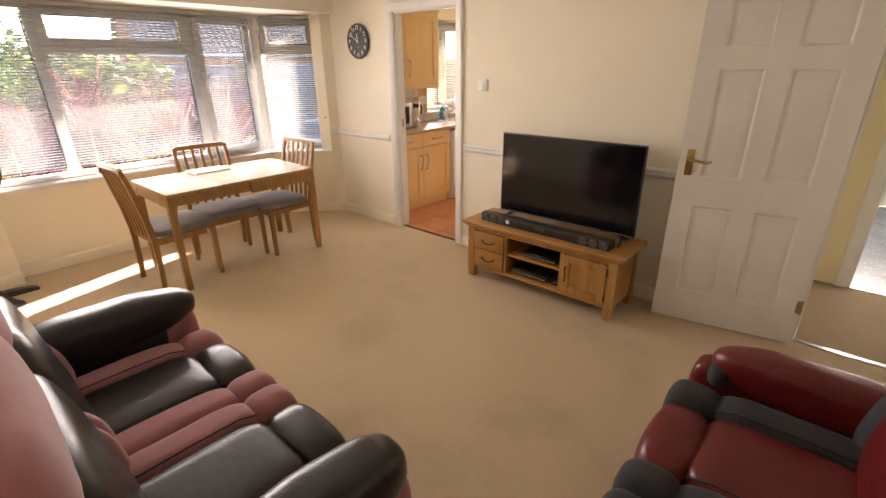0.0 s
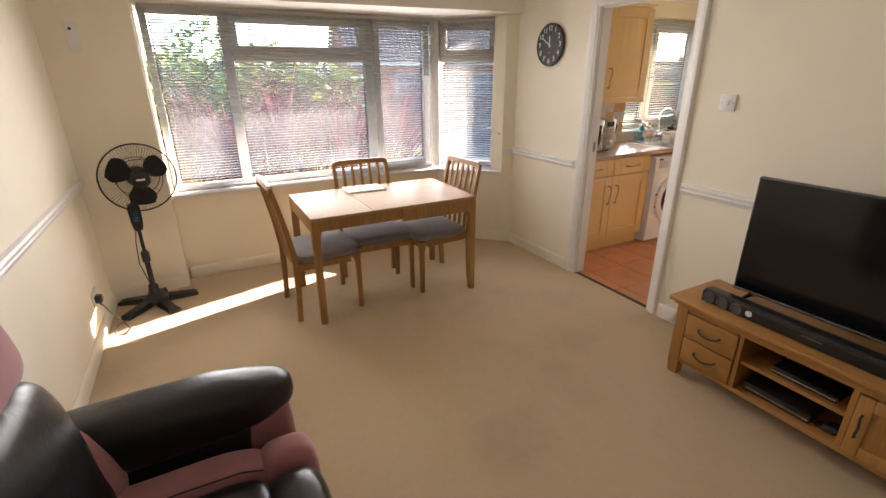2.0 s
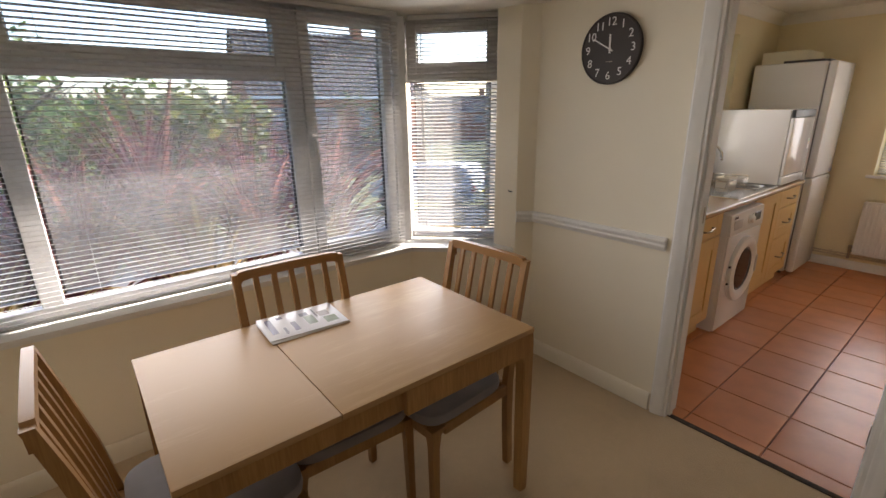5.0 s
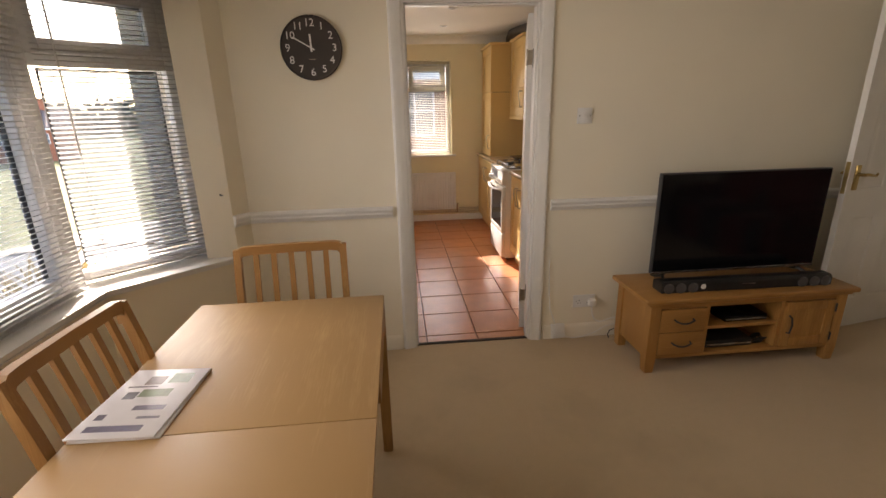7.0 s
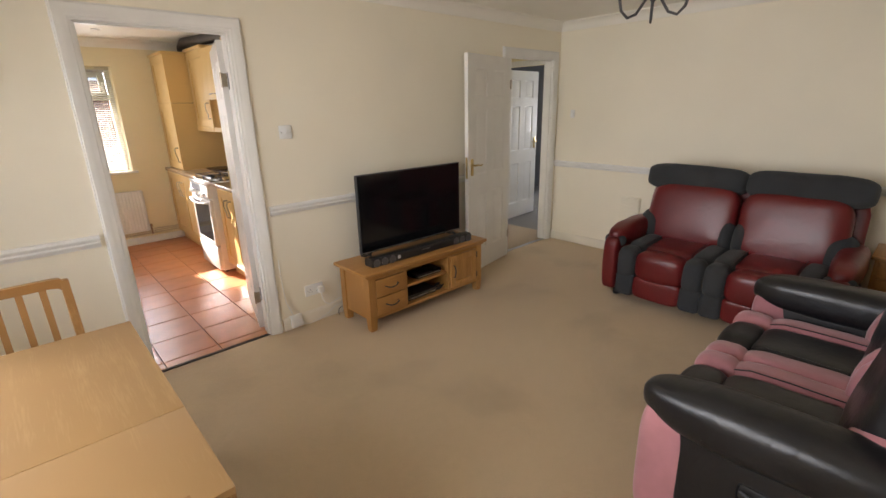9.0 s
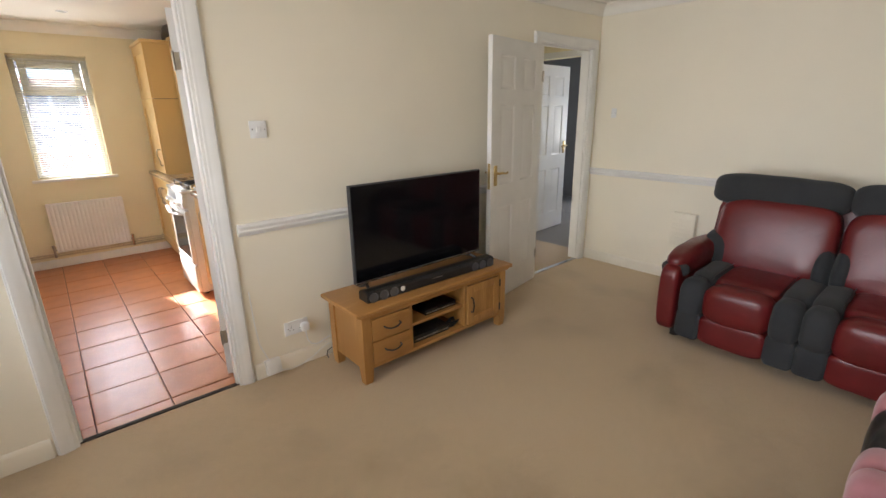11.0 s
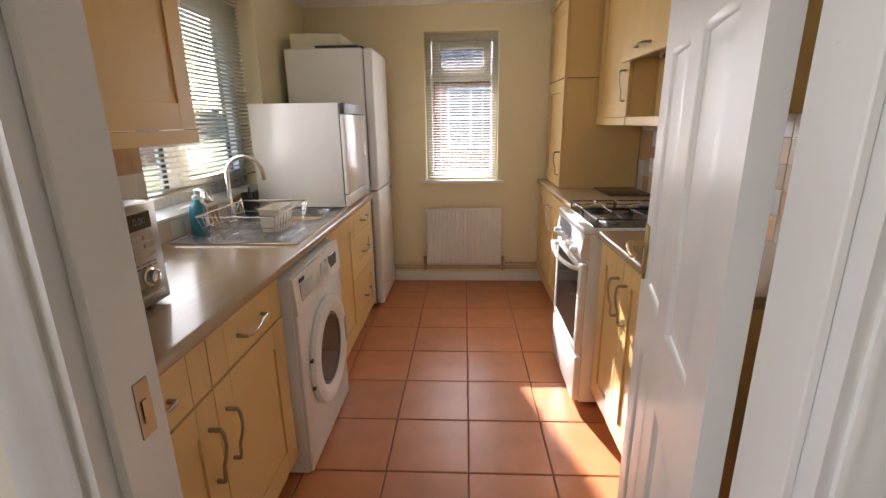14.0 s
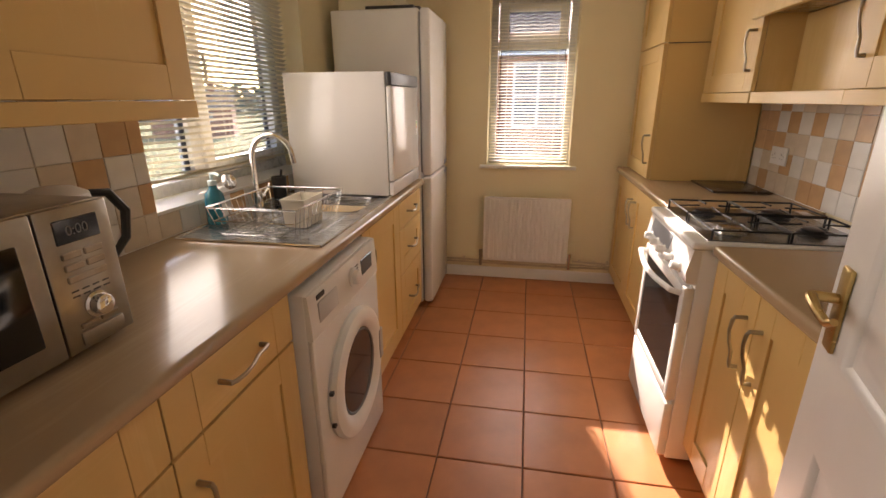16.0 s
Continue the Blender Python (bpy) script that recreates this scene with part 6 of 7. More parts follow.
def sink():
    t = thing("kitchen_sink", "stainless steel inset sink with a ridged drainer", "sink", pose(0, 0, 0.905))
    x0, x1, y0, y1 = -3.775, -3.235, 4.93, 5.735
    bx0, bx1, by0, by1 = -3.66, -3.285, 5.39, 5.705
    b = bm_new()
    cut = [(x0, x1, y0, by0), (x0, bx0, by0, by1), (bx1, x1, by0, by1), (x0, x1, by1, y1)]
    for a, c, d, e in cut:
        box(b, a, c, d, e, 0.0005, 0.005)
    bmesh.ops.remove_doubles(b, verts=b.verts, dist=1e-5)
    top = part("drainer_plate", b, STEEL, t, smooth=False)
    b = bm_new()
    for k in range(7):
        x = -3.64 + 0.055 * k
        tube(b, [(x, 5.0, 0.004), (x, 5.34, 0.003)], 0.005, 6)
    part("drainer_ridges", b, STEEL, top)
    b = bm_new()
    for a, c in (((x0, y0), (x1, y0)), ((x1, y0), (x1, y1)), ((x1, y1), (x0, y1)), ((x0, y1), (x0, y0))):
        tube(b, [(*a, 0.004), (*c, 0.004)], 0.005, 6)
    part("rim", b, CHROME, t)
    b = bm_new()
    cx, cy = (bx0 + bx1) / 2, (by0 + by1) / 2
    rings = []
    for f, z in ((1.0, 0.005), (0.985, -0.004), (0.94, -0.10), (0.86, -0.142), (0.6, -0.150), (0.12, -0.154)):
        ring = []
        for k in range(32):
            a = 2 * math.pi * (k + 0.5) / 32
            ex = math.copysign(abs(math.cos(a)) ** 0.35, math.cos(a)); ey = math.copysign(abs(math.sin(a)) ** 0.35, math.sin(a))
            ring.append(b.verts.new((cx + (bx1 - bx0) / 2 * f * ex, cy + (by1 - by0) / 2 * f * ey, z)))
        rings.append(ring)
    skin(b, rings, caps=False)
    b.faces.new(rings[-1])
    part("bowl", b, STEEL, t)
    b = bm_new(); lathe(b, [(0.035, -0.152), (0.030, -0.149), (0.001, -0.151)], 20, m=Matrix.Translation((cx, cy, 0)))
    part("waste", b, CHROME, t)
    # mixer tap
    tp = thing("mixer_tap", "chrome swan-neck mixer tap behind the sink", "tap", pose(-3.715, 5.36, 0.9095))
    b = bm_new(); lathe(b, [(0.027, 0), (0.027, 0.006), (0.021, 0.010), (0.021, 0.085), (0.016, 0.092), (0.001, 0.092)], 24)
    part("body", b, CHROME, tp)
    b = bm_new()
    r = 0.085
    pts = [(0, 0, 0.08), (0, 0, 0.15), (0, 0, 0.235)] + [(r - r * math.cos(radians(a)), 0.02 * a / 180, 0.235 + r * math.sin(radians(a))) for a in range(15, 181, 15)] + [(2 * r + 0.004, 0.022, 0.205)]
    tube(b, pts, 0.0115, 12)
    part("spout", b, CHROME, tp)
    b = bm_new(); cyl(b, (0.0, 0.018, 0.055), (0.0, 0.045, 0.058), 0.010, n=10); tube(b, [(0, 0.045, 0.058), (0.01, 0.075, 0.085), (0.012, 0.085, 0.105)], 0.005, 8)
    part("lever", b, CHROME, tp)


sink()


def dish_rack():
    t = thing("dish_rack", "chrome wire dish rack standing on the drainer", "dish rack", pose(-3.495, 5.165, 0.915))
    W, D, H = 0.165, 0.20, 0.10
    b = bm_new()
    tube(b, [(-W, -D, H), (W, -D, H), (W, D, H), (-W, D, H)], 0.004, 6, True)
    part("top_hoop", b, CHROME, t)
    b = bm_new()
    w, d = W * 0.86, D * 0.88
    for k in range(13):
        y = -d + 2 * d * k / 12
        tube(b, [(-W, y * D / d, H), (-w, y, 0.0), (w, y, 0.0), (W, y * D / d, H)], 0.0016, 5)
    for k in range(5):
        x = -w + 2 * w * k / 4
        tube(b, [(x * W / w, -D, H), (x, -d, 0.0), (x, d, 0.0), (x * W / w, D, H)], 0.0016, 5)
    tagged(part("wire_basket", b, CHROME, t), kind="stuff")
    b = bm_new()
    tube(b, [(-W * 0.93, -D * 0.94, H * 0.5), (W * 0.93, -D * 0.94, H * 0.5), (W * 0.93, D * 0.94, H * 0.5), (-W * 0.93, D * 0.94, H * 0.5)], 0.002, 5, True)
    part("middle_hoop", b, CHROME, t)
    c = thing("cutlery_tub", "white plastic tub standing in the dish rack", "tub", pose(-3.41, 5.17, 0.918))
    b = bm_new()
    rings = [[b.verts.new((x * f, y * f, z)) for x, y in ((-0.045, -0.075), (0.045, -0.075), (0.045, 0.075), (-0.045, 0.075))] for f, z in ((0.9, 0), (1.0, 0.095), (1.05, 0.097), (1.05, 0.105), (0.98, 0.105), (0.88, 0.006))]
    skin(b, rings)
    part("body", b, mat("cream_plastic", (0.78, 0.74, 0.64), 0.45, var=0.05), c)


dish_rack()


def soap_bottle():
    t = thing("soap_bottle", "blue hand-wash bottle with a clear pump", "bottle", pose(-3.755, 5.14, 0.911))
    b = bm_new(); lathe(b, [(0.034, 0), (0.037, 0.006), (0.037, 0.085), (0.032, 0.115), (0.016, 0.135), (0.013, 0.15), (0.001, 0.15)], 24)
    part("bottle", b, mat("blue_soap", (0.03, 0.22, 0.30), 0.15, var=0.1), t)
    b = bm_new(); lathe(b, [(0.016, 0.148), (0.016, 0.165), (0.006, 0.168), (0.006, 0.192), (0.001, 0.192)], 16); tube(b, [(0, 0, 0.19), (0.02, -0.005, 0.193), (0.042, -0.01, 0.186)], 0.006, 8)
    part("pump", b, mat("pale_blue_plastic", (0.55, 0.70, 0.75), 0.3), t, "pale blue pump")
    b = bm_new(); box(b, 0.0365, 0.0385, -0.014, 0.014, 0.03, 0.09)
    part("label", b, WHITEP, t, "pale label", smooth=False)


soap_bottle()
b = bm_new(); lathe(b, [(0.028, 0), (0.033, 0.003), (0.033, 0.02), (0.028, 0.024), (0.02, 0.018), (0.001, 0.016)], 24, m=pose(-3.80, 5.29, 1.045, 0, 70, 0))
solo("sink_strainer", b, CHROME, "round metal strainer leaning on the tiled sill", "strainer")
b = bm_new(); lathe(b, [(0.030, 0), (0.034, 0.08), (0.034, 0.11), (0.028, 0.11), (0.026, 0.01)], 20, m=pose(-3.745, 5.60, 0.9095)); tube(b, [(-3.745, 5.60, 0.93), (-3.74, 5.605, 1.0), (-3.735, 5.615, 1.05)], 0.006, 6)
solo("brush_pot", b, BLACK, "black washing-up brush in its pot", "brush")


def microwave():
    t = thing("microwave", "stainless steel microwave oven, its corner stained", "microwave", pose(-3.385, 4.11, 0.905))
    w, d, h = 0.232, 0.36, 0.285
    worn = mat("stained_steel", (0.40, 0.375, 0.335), 0.32, 1.0, var=0.28, scale=9)
    b = bm_new(); box(b, -d, -0.016, -w, w, 0.012, h, 0.006, 2)
    part("casing", b, worn, t)
    b = bm_new(); box(b, -0.015, 0.0, -w, 0.088, 0.014, h - 0.002, 0.004, 2)
    door = part("door", b, worn, t)
    b = bm_new(); box(b, -0.004, 0.0025, -w + 0.045, 0.055, 0.055, h - 0.045, 0.004, 2)
    part("door_window", b, SCREEN, door, "black glass door window")
    b = bm_new(); box(b, -0.015, 0.0, 0.091, w, 0.014, h - 0.002, 0.004, 2)
    pn = part("control_panel", b, worn, t)
    b = bm_new(); box(b, -0.002, 0.002, 0.118, 0.205, 0.218, 0.262, 0.002, 1)
    dis = part("display", b, SCREEN, pn, "black display")
    o = new("display_digits", words("0:00", 0.026, pose(0.0022, 0.160, 0.240, 90, 0, 90), 0.0003))
    o.data.materials.append(mat("grey_digits", (0.13, 0.14, 0.135), 0.5))
    o.parent = dis
    for r in range(3):
        for c in range(2 if r < 2 else 1):
            wd = 0.038 if r < 2 else 0.080
            b = bm_new(); box(b, -0.002, 0.004, 0.120 + 0.043 * c, 0.120 + 0.043 * c + wd, 0.190 - 0.022 * r, 0.203 - 0.022 * r, 0.002, 1)
            part("button", b, PEWTER, pn)
    for r in range(2):
        for c in range(4):
            b = bm_new(); box(b, -0.0005, 0.0008, 0.122 + 0.021 * c, 0.136 + 0.021 * c, 0.118 + 0.010 * r, 0.121 + 0.010 * r)
            part("printed_mark", b, DARK, pn, smooth=False)
    b = bm_new(); lathe(b, [(0.025, 0), (0.025, 0.004), (0.020, 0.006), (0.019, 0.022), (0.016, 0.024), (0.001, 0.024)], 28, m=pose(0, 0.162, 0.092, 0, 90, 0))
    part("dial", b, CHROME, pn)
    for c in range(2):
        b = bm_new(); box(b, -0.002, 0.003, 0.122 + 0.042 * c, 0.160 + 0.042 * c, 0.056, 0.066, 0.002, 1)
        part("button", b, PEWTER, pn)
    b = bm_new(); box(b, -0.002, 0.004, 0.118, 0.210, 0.022, 0.050, 0.004, 2)
    part("door_release", b, worn, pn)
    for y in (-0.19, 0.19):
        b = bm_new(); cyl(b, (-0.04, y, 0), (-0.04, y, 0.014), 0.014, n=10); cyl(b, (-0.31, y, 0), (-0.31, y, 0.014), 0.014, n=10)
        part("feet", b, BLACK, t)


microwave()
t = thing("kettle", "white kettle with a black handle behind the microwave", "kettle", pose(-3.66, 4.47, 0.905))
b = bm_new(); lathe(b, [(0.075, 0), (0.085, 0.01), (0.083, 0.05), (0.074, 0.20), (0.066, 0.255), (0.04, 0.27), (0.001, 0.272)], 28)
part("body", b, WHITEP, t)
b = bm_new(); tube(b, [(0.02, 0.068, 0.245), (0.035, 0.105, 0.24), (0.05, 0.13, 0.19), (0.045, 0.12, 0.12), (0.03, 0.078, 0.07)], [0.010, 0.012, 0.012, 0.011, 0.009], 8)
part("handle", b, BLACK, t, "black handle")


def gas_cooker():
    t = thing("gas_cooker", "white free-standing gas cooker with black pan supports", "cooker", pose(-2.025, 5.445, 0))
    w, d = 0.272, 0.60
    b = bm_new(); box(b, 0.03, d, -w, w, 0.03, 0.885, 0.004, 2)
    part("body", b, ENAMEL, t)
    b = bm_new(); box(b, -0.005, d + 0.01, -w - 0.004, w + 0.004, 0.885, 0.912, 0.010, 3)
    part("hob_surround", b, ENAMEL, t)
    hobg = mat("grey_hob", (0.20, 0.20, 0.20), 0.22, 0.6, var=0.12)
    b = bm_new(); box(b, 0.045, d - 0.05, -w + 0.02, w - 0.02, 0.9125, 0.9165, 0.001, 1)
    hob = part("hob_plate", b, hobg, t, "dark grey hob plate")
    for x, y, r in ((0.16, -0.13, 0.042), (0.16, 0.13, 0.032), (0.42, -0.13, 0.034), (0.42, 0.13, 0.046)):
        b = bm_new(); lathe(b, [(r + 0.012, 0.9165), (r + 0.010, 0.924), (r, 0.928), (r, 0.936), (r - 0.006, 0.939), (0.001, 0.939)], 24, m=Matrix.Translation((x, y, 0)))
        part("burner", b, BLACK if r != 0.042 else STEEL, hob)
    for y0 in (-0.13, 0.13):
        b = bm_new()
        for x0, x1 in ((0.06, 0.29), (0.30, 0.535)):
            tube(b, [(x0, y0 - 0.118, 0.949), (x1, y0 - 0.118, 0.949), (x1, y0 + 0.118, 0.949), (x0, y0 + 0.118, 0.949)], 0.0035, 6, True)
            xm = (x0 + x1) / 2
            for a, c in (((xm, y0 - 0.118), (xm, y0 - 0.035)), ((xm, y0 + 0.118), (xm, y0 + 0.035)), ((x0, y0), (xm - 0.035, y0)), ((x1, y0), (xm + 0.035, y0))):
                tube(b, [(*a, 0.950), (*c, 0.953)], 0.0035, 6)
            for x in (x0, x1):
                for y in (y0 - 0.118, y0 + 0.118):
                    cyl(b, (x, y, 0.916), (x, y, 0.949), 0.004, n=6)
        part("pan_support", b, BLACK, t, "black enamelled pan support")
    b = bm_new(); prism(b, [(0.031, 0.76), (-0.004, 0.765), (-0.010, 0.80), (0.006, 0.884), (0.031, 0.884)], "y", -w, w)
    pan = part("control_panel", b, ENAMEL, t)
    b = bm_new(); prism(b, [(-0.0085, 0.815), (-0.0105, 0.815), (0.002, 0.872), (0.004, 0.872)], "y", -0.05, 0.22)
    part("scale_strip", b, mat("grey_print", (0.25, 0.27, 0.30), 0.4), pan, "grey printed strip", smooth=False)
    for k in range(5):
        y = -0.20 + 0.095 * k
        b = bm_new(); lathe(b, [(0.021, 0), (0.021, 0.006), (0.015, 0.010), (0.014, 0.032), (0.011, 0.035), (0.001, 0.035)], 20, m=pose(-0.006, y, 0.80, 0, -82, 0))
        part("knob", b, WHITEP, pan)
    b = bm_new(); bar_frame(b, -w + 0.002, w - 0.002, 0.29, 0.745, 0.042, -0.004, 0.03, 0.006)
    bmesh.ops.transform(b, matrix=Matrix(((0, 1, 0, 0), (1, 0, 0, 0), (0, 0, 1, 0), (0, 0, 0, 1))), verts=b.verts)
    dr = part("oven_door", b, ENAMEL, t)
    b = bm_new(); box(b, 0.0, 0.012, -w + 0.04, w - 0.04, 0.33, 0.705)
    part("oven_glass", b, mat("oven_glass", (0.015, 0.017, 0.018), 0.05, var=0.1), dr, "dark oven glass")
    b = bm_new()
    for k in range(5):
        cyl(b, (0.0135, -w + 0.07, 0.40 + 0.06 * k), (0.0135, w - 0.07, 0.40 + 0.06 * k), 0.002, n=5)
    part("oven_shelf_wires", b, STEEL, dr)
    b = bm_new(); tube(b, [(-0.002, -w + 0.03, 0.715), (-0.035, -w + 0.04, 0.722), (-0.052, -0.1, 0.712), (-0.055, 0.0, 0.708), (-0.052, 0.1, 0.712), (-0.035, w - 0.04, 0.722), (-0.002, w - 0.03, 0.715)], 0.011, 10)
    part("door_bar", b, ENAMEL, dr, "white bowed door bar")
    b = bm_new(); box(b, -0.002, 0.03, -w + 0.002, w - 0.002, 0.04, 0.275, 0.006, 2)
    part("lower_drawer", b, ENAMEL, t)
    for y in (-0.22, 0.22):
        b = bm_new(); cyl(b, (0.07, y, 0), (0.07, y, 0.035), 0.018, n=10); cyl(b, (0.53, y, 0), (0.53, y, 0.035), 0.018, n=10)
        part("feet", b, BLACK, t)


gas_cooker()

# ---- wall cabinets ----
def wall_unit(label, x, s, back, y0, y1, z0, z1, fronts, pelmet=0.045, cornice=True):
    t = thing("wall_cabinet", label, "cabinet")
    xa, xb = sorted((x - s * 0.021, back))
    b = bm_new(); box(b, xa, xb, y0, y1, z0 + 0.001, z1)
    part("carcass", b, MAPLEZ, t, smooth=False)
    for f in fronts:
        shaker_front(t, "door", x, s, *f[:4], **f[4])
    if pelmet:
        xa, xb = sorted((x + s * 0.004, x - s * 0.016))
        b = bm_new(); box(b, xa, xb, y0 + 0.001, y1 - 0.001, z0 - pelmet, z0 - 0.001, 0.002, 1)
        part("pelmet", b, MAPLEY, t)
    if cornice:
        xa, xb = sorted((x + s * 0.02, back))
        b = bm_new(); box(b, xa, xb, y0, y1, z1 + 0.0005, z1 + 0.028, 0.004, 2)
        part("cornice", b, MAPLEY, t)
    return t


wall_unit("birch-effect wall cabinet above the microwave", -3.49, 1, K_W + 0.01, 3.70, 4.78, 1.365, 2.12, [(4.24, 4.78, 1.365, 2.12, dict(handle="sb")), (3.70, 4.24, 1.365, 2.12, dict(handle="nb"))])
wall_unit("birch-effect wall cabinet beside the tall unit", -1.655, -1, K_E - 0.01, 5.88, 6.455, 1.39, 2.18, [(5.88, 6.455, 1.39, 2.18, dict(handle="sb"))])
wall_unit("birch-effect wall cabinet past the cooker hood", -1.655, -1, K_E - 0.01, 4.70, 5.245, 1.39, 2.18, [(4.70, 5.245, 1.39, 2.18, dict(handle="nb"))])
t = thing("cooker_hood", "birch-effect cooker hood with its flap pulled out", "cooker hood")
b = bm_new(); box(b, -1.60, K_E - 0.012, 5.25, 5.875, 1.70, 2.18)
part("housing", b, MAPLEZ, t, smooth=False)
b = bm_new(); box(b, -1.50, -1.48, 5.25, 5.875, 1.392, 1.69, 0.001, 1)
part("backing_panel", b, MAPLEZ, t)
b = bm_new(); box(b, -1.655, -1.635, 5.25, 5.875, 1.345, 1.39, 0.002, 1)
part("pelmet", b, MAPLEY, t)
mf = Matrix.Translation((-1.655, 0, 2.17)) @ Matrix.Rotation(radians(6), 4, "Y")
b = bm_new(); box(b, 0, 0.019, 5.252, 5.873, -0.50, 0.0, 0.002, 1, m=mf)
fl = part("flap", b, MAPLEZ, t, "pull-out flap front")
bow_handle(fl, mf @ Vector((0, 5.48, -0.45)), mf @ Vector((0, 5.64, -0.45)), (-1, 0, 0))
b = bm_new(); box(b, -1.70, -1.42, 5.27, 5.855, 1.692, 1.699)
part("grease_filter", b, STEEL, t, "metal grease filter", smooth=False)

t = thing("tall_cabinet", "birch-effect tall boiler cabinet on the worktop", "cabinet")
b = bm_new(); box(b, -1.862, K_E - 0.012, 6.475, 7.05, 0.906, 2.16)
part("carcass", b, MAPLEZ, t, smooth=False)
b = bm_new(); box(b, -1.863, K_E - 0.014, 6.470, 6.474, 1.649, 1.653)
part("joint", b, DARK, t, smooth=False)
shaker_front(t, "door", -1.882, -1, 6.475, 7.05, 0.91, 1.65, handle="sm")
shaker_front(t, "door", -1.882, -1, 6.475, 7.05, 1.655, 2.16)
b = bm_new(); box(b, -1.90, K_E - 0.012, 6.455, 7.055, 2.1605, 2.19, 0.004, 2)
part("cornice", b, MAPLEY, t)
b = bm_new(); tube(b, [(-1.60, 6.72, 2.19), (-1.60, 6.72, 2.26), (-1.62, 6.55, 2.29), (-1.55, 6.2, 2.29), (-1.50, 5.6, 2.29), (-1.48, 5.55, 2.20)], 0.055, 14)
solo("extractor_duct", b, mat("dark_duct", (0.10, 0.09, 0.08), 0.5, 0.3, var=0.2, grain=0.6, gscale=8, gdist=0.01), "dark flexible extractor duct lying over the cabinets", "duct")
b = bm_new(); box(b, -1.64, -1.36, 6.12, 6.46, 0.9055, 0.916, 0.003, 2)
solo("chopping_board", b, mat("dark_board", (0.07, 0.045, 0.03), 0.25, var=0.2), "dark brown glossy chopping board on the worktop", "chopping board")
wall_plate("wall_socket", "white double socket on the tiled wall", "wall socket", pose(K_E - 0.008, 6.18, 1.09, 0, 0, -90), 0.147, 0.086, "socket")


def radiator():
    t = thing("radiator", "white ribbed panel radiator under the end window", "radiator", pose(-2.565, K_N, 0))
    n, w = 18, 0.315
    b = bm_new()
    pts = []
    for k in range(n):
        x = -w + 0.012 + (2 * w - 0.024) * k / n
        s = (2 * w - 0.024) / n
        pts += [(x, -0.082), (x + s * 0.28, -0.082), (x + s * 0.40, -0.090), (x + s * 0.88, -0.090)]
    pts = [(-w, -0.082), *pts, (w, -0.082), (w, -0.068), (-w, -0.068)]
    prism(b, pts, "z", 0.185, 0.652)
    part("front_panel", b, GLOSS, t)
    for y1, z0, z1 in ((-0.050, 0.6525, 0.668), (-0.062, 0.168, 0.1845)):
        b = bm_new(); box(b, -w, w, -0.086, y1, z0, z1, 0.006, 2)
        part("seam", b, GLOSS, t)
    for s in (-1, 1):
        b = bm_new(); box(b, s * w - 0.004, s * w + 0.004, -0.084, -0.046, 0.19, 0.66, 0.003, 1)
        part("end_cap", b, GLOSS, t)
        b = bm_new(); cyl(b, (s * (w + 0.022), -0.065, 0.12), (s * (w + 0.022), -0.065, 0.215), 0.011, n=10); cyl(b, (s * (w - 0.004), -0.065, 0.195), (s * (w + 0.022), -0.065, 0.195), 0.010, n=10); cyl(b, (s * (w + 0.022), -0.065, 0.215), (s * (w + 0.022), -0.065, 0.245), 0.015, n=12)
        part("valve", b, PEWTER if s < 0 else CHROME, t, "metal radiator valve")
        b = bm_new(); box(b, s * 0.2 - 0.02, s * 0.2 + 0.02, -0.067, 0.0, 0.28, 0.31)
        part("bracket", b, GLOSS, t)


radiator()
for z, y, x0, x1, l in ((0.155, 0.045, K_W + 0.6, K_E - 0.45, "cream painted heating pipe along the skirting"), (0.128, 0.030, K_W + 0.6, K_E - 0.45, "cream painted lower heating pipe"), (0.172, 0.025, -2.2, K_E - 0.45, "copper heating pipe beside the radiator")):
    b = bm_new(); tube(b, [(x0, K_N - y, z), ((x0 + x1) / 2, K_N - y, z - 0.004), (x1, K_N - y, z)], 0.0075, 8)
    for k in range(4):
        x = x0 + (x1 - x0) * (k + 0.5) / 4
        box(b, x - 0.006, x + 0.006, K_N - y, K_N, z - 0.010, z + 0.010)
    solo("heating_pipe", b, mat("pipe_paint", (0.62, 0.52, 0.36), 0.45, 0.2, var=0.2), l, "pipe")
for x, y in ((-2.45, 5.42), (-2.44, 6.33), (-2.45, 4.5)):
    t = thing("downlight", "small chrome recessed ceiling light, unlit", "ceiling light", pose(x, y, Z_K))
    b = bm_new(); lathe(b, [(0.030, -0.001), (0.042, -0.001), (0.042, -0.006), (0.033, -0.008), (0.030, -0.003)], 24, caps=False)
    part("rim", b, WHITEP, t)
    b = bm_new(); lathe(b, [(0.031, -0.002), (0.028, -0.003), (0.001, -0.0035)], 20)
    part("bulb", b, mat("lamp_glass", (0.6, 0.6, 0.58), 0.2), t, "clear lamp face")
# tiled sill of the sink window
b = bm_new(); box(b, K_W - 0.165, K_W + 0.006, SINKWIN[0] + 0.001, SINKWIN[1] - 0.001, 0.99, 1.001)
structure("window_sill_sink", b, GLOSS, "white tiled sill of the sink window")
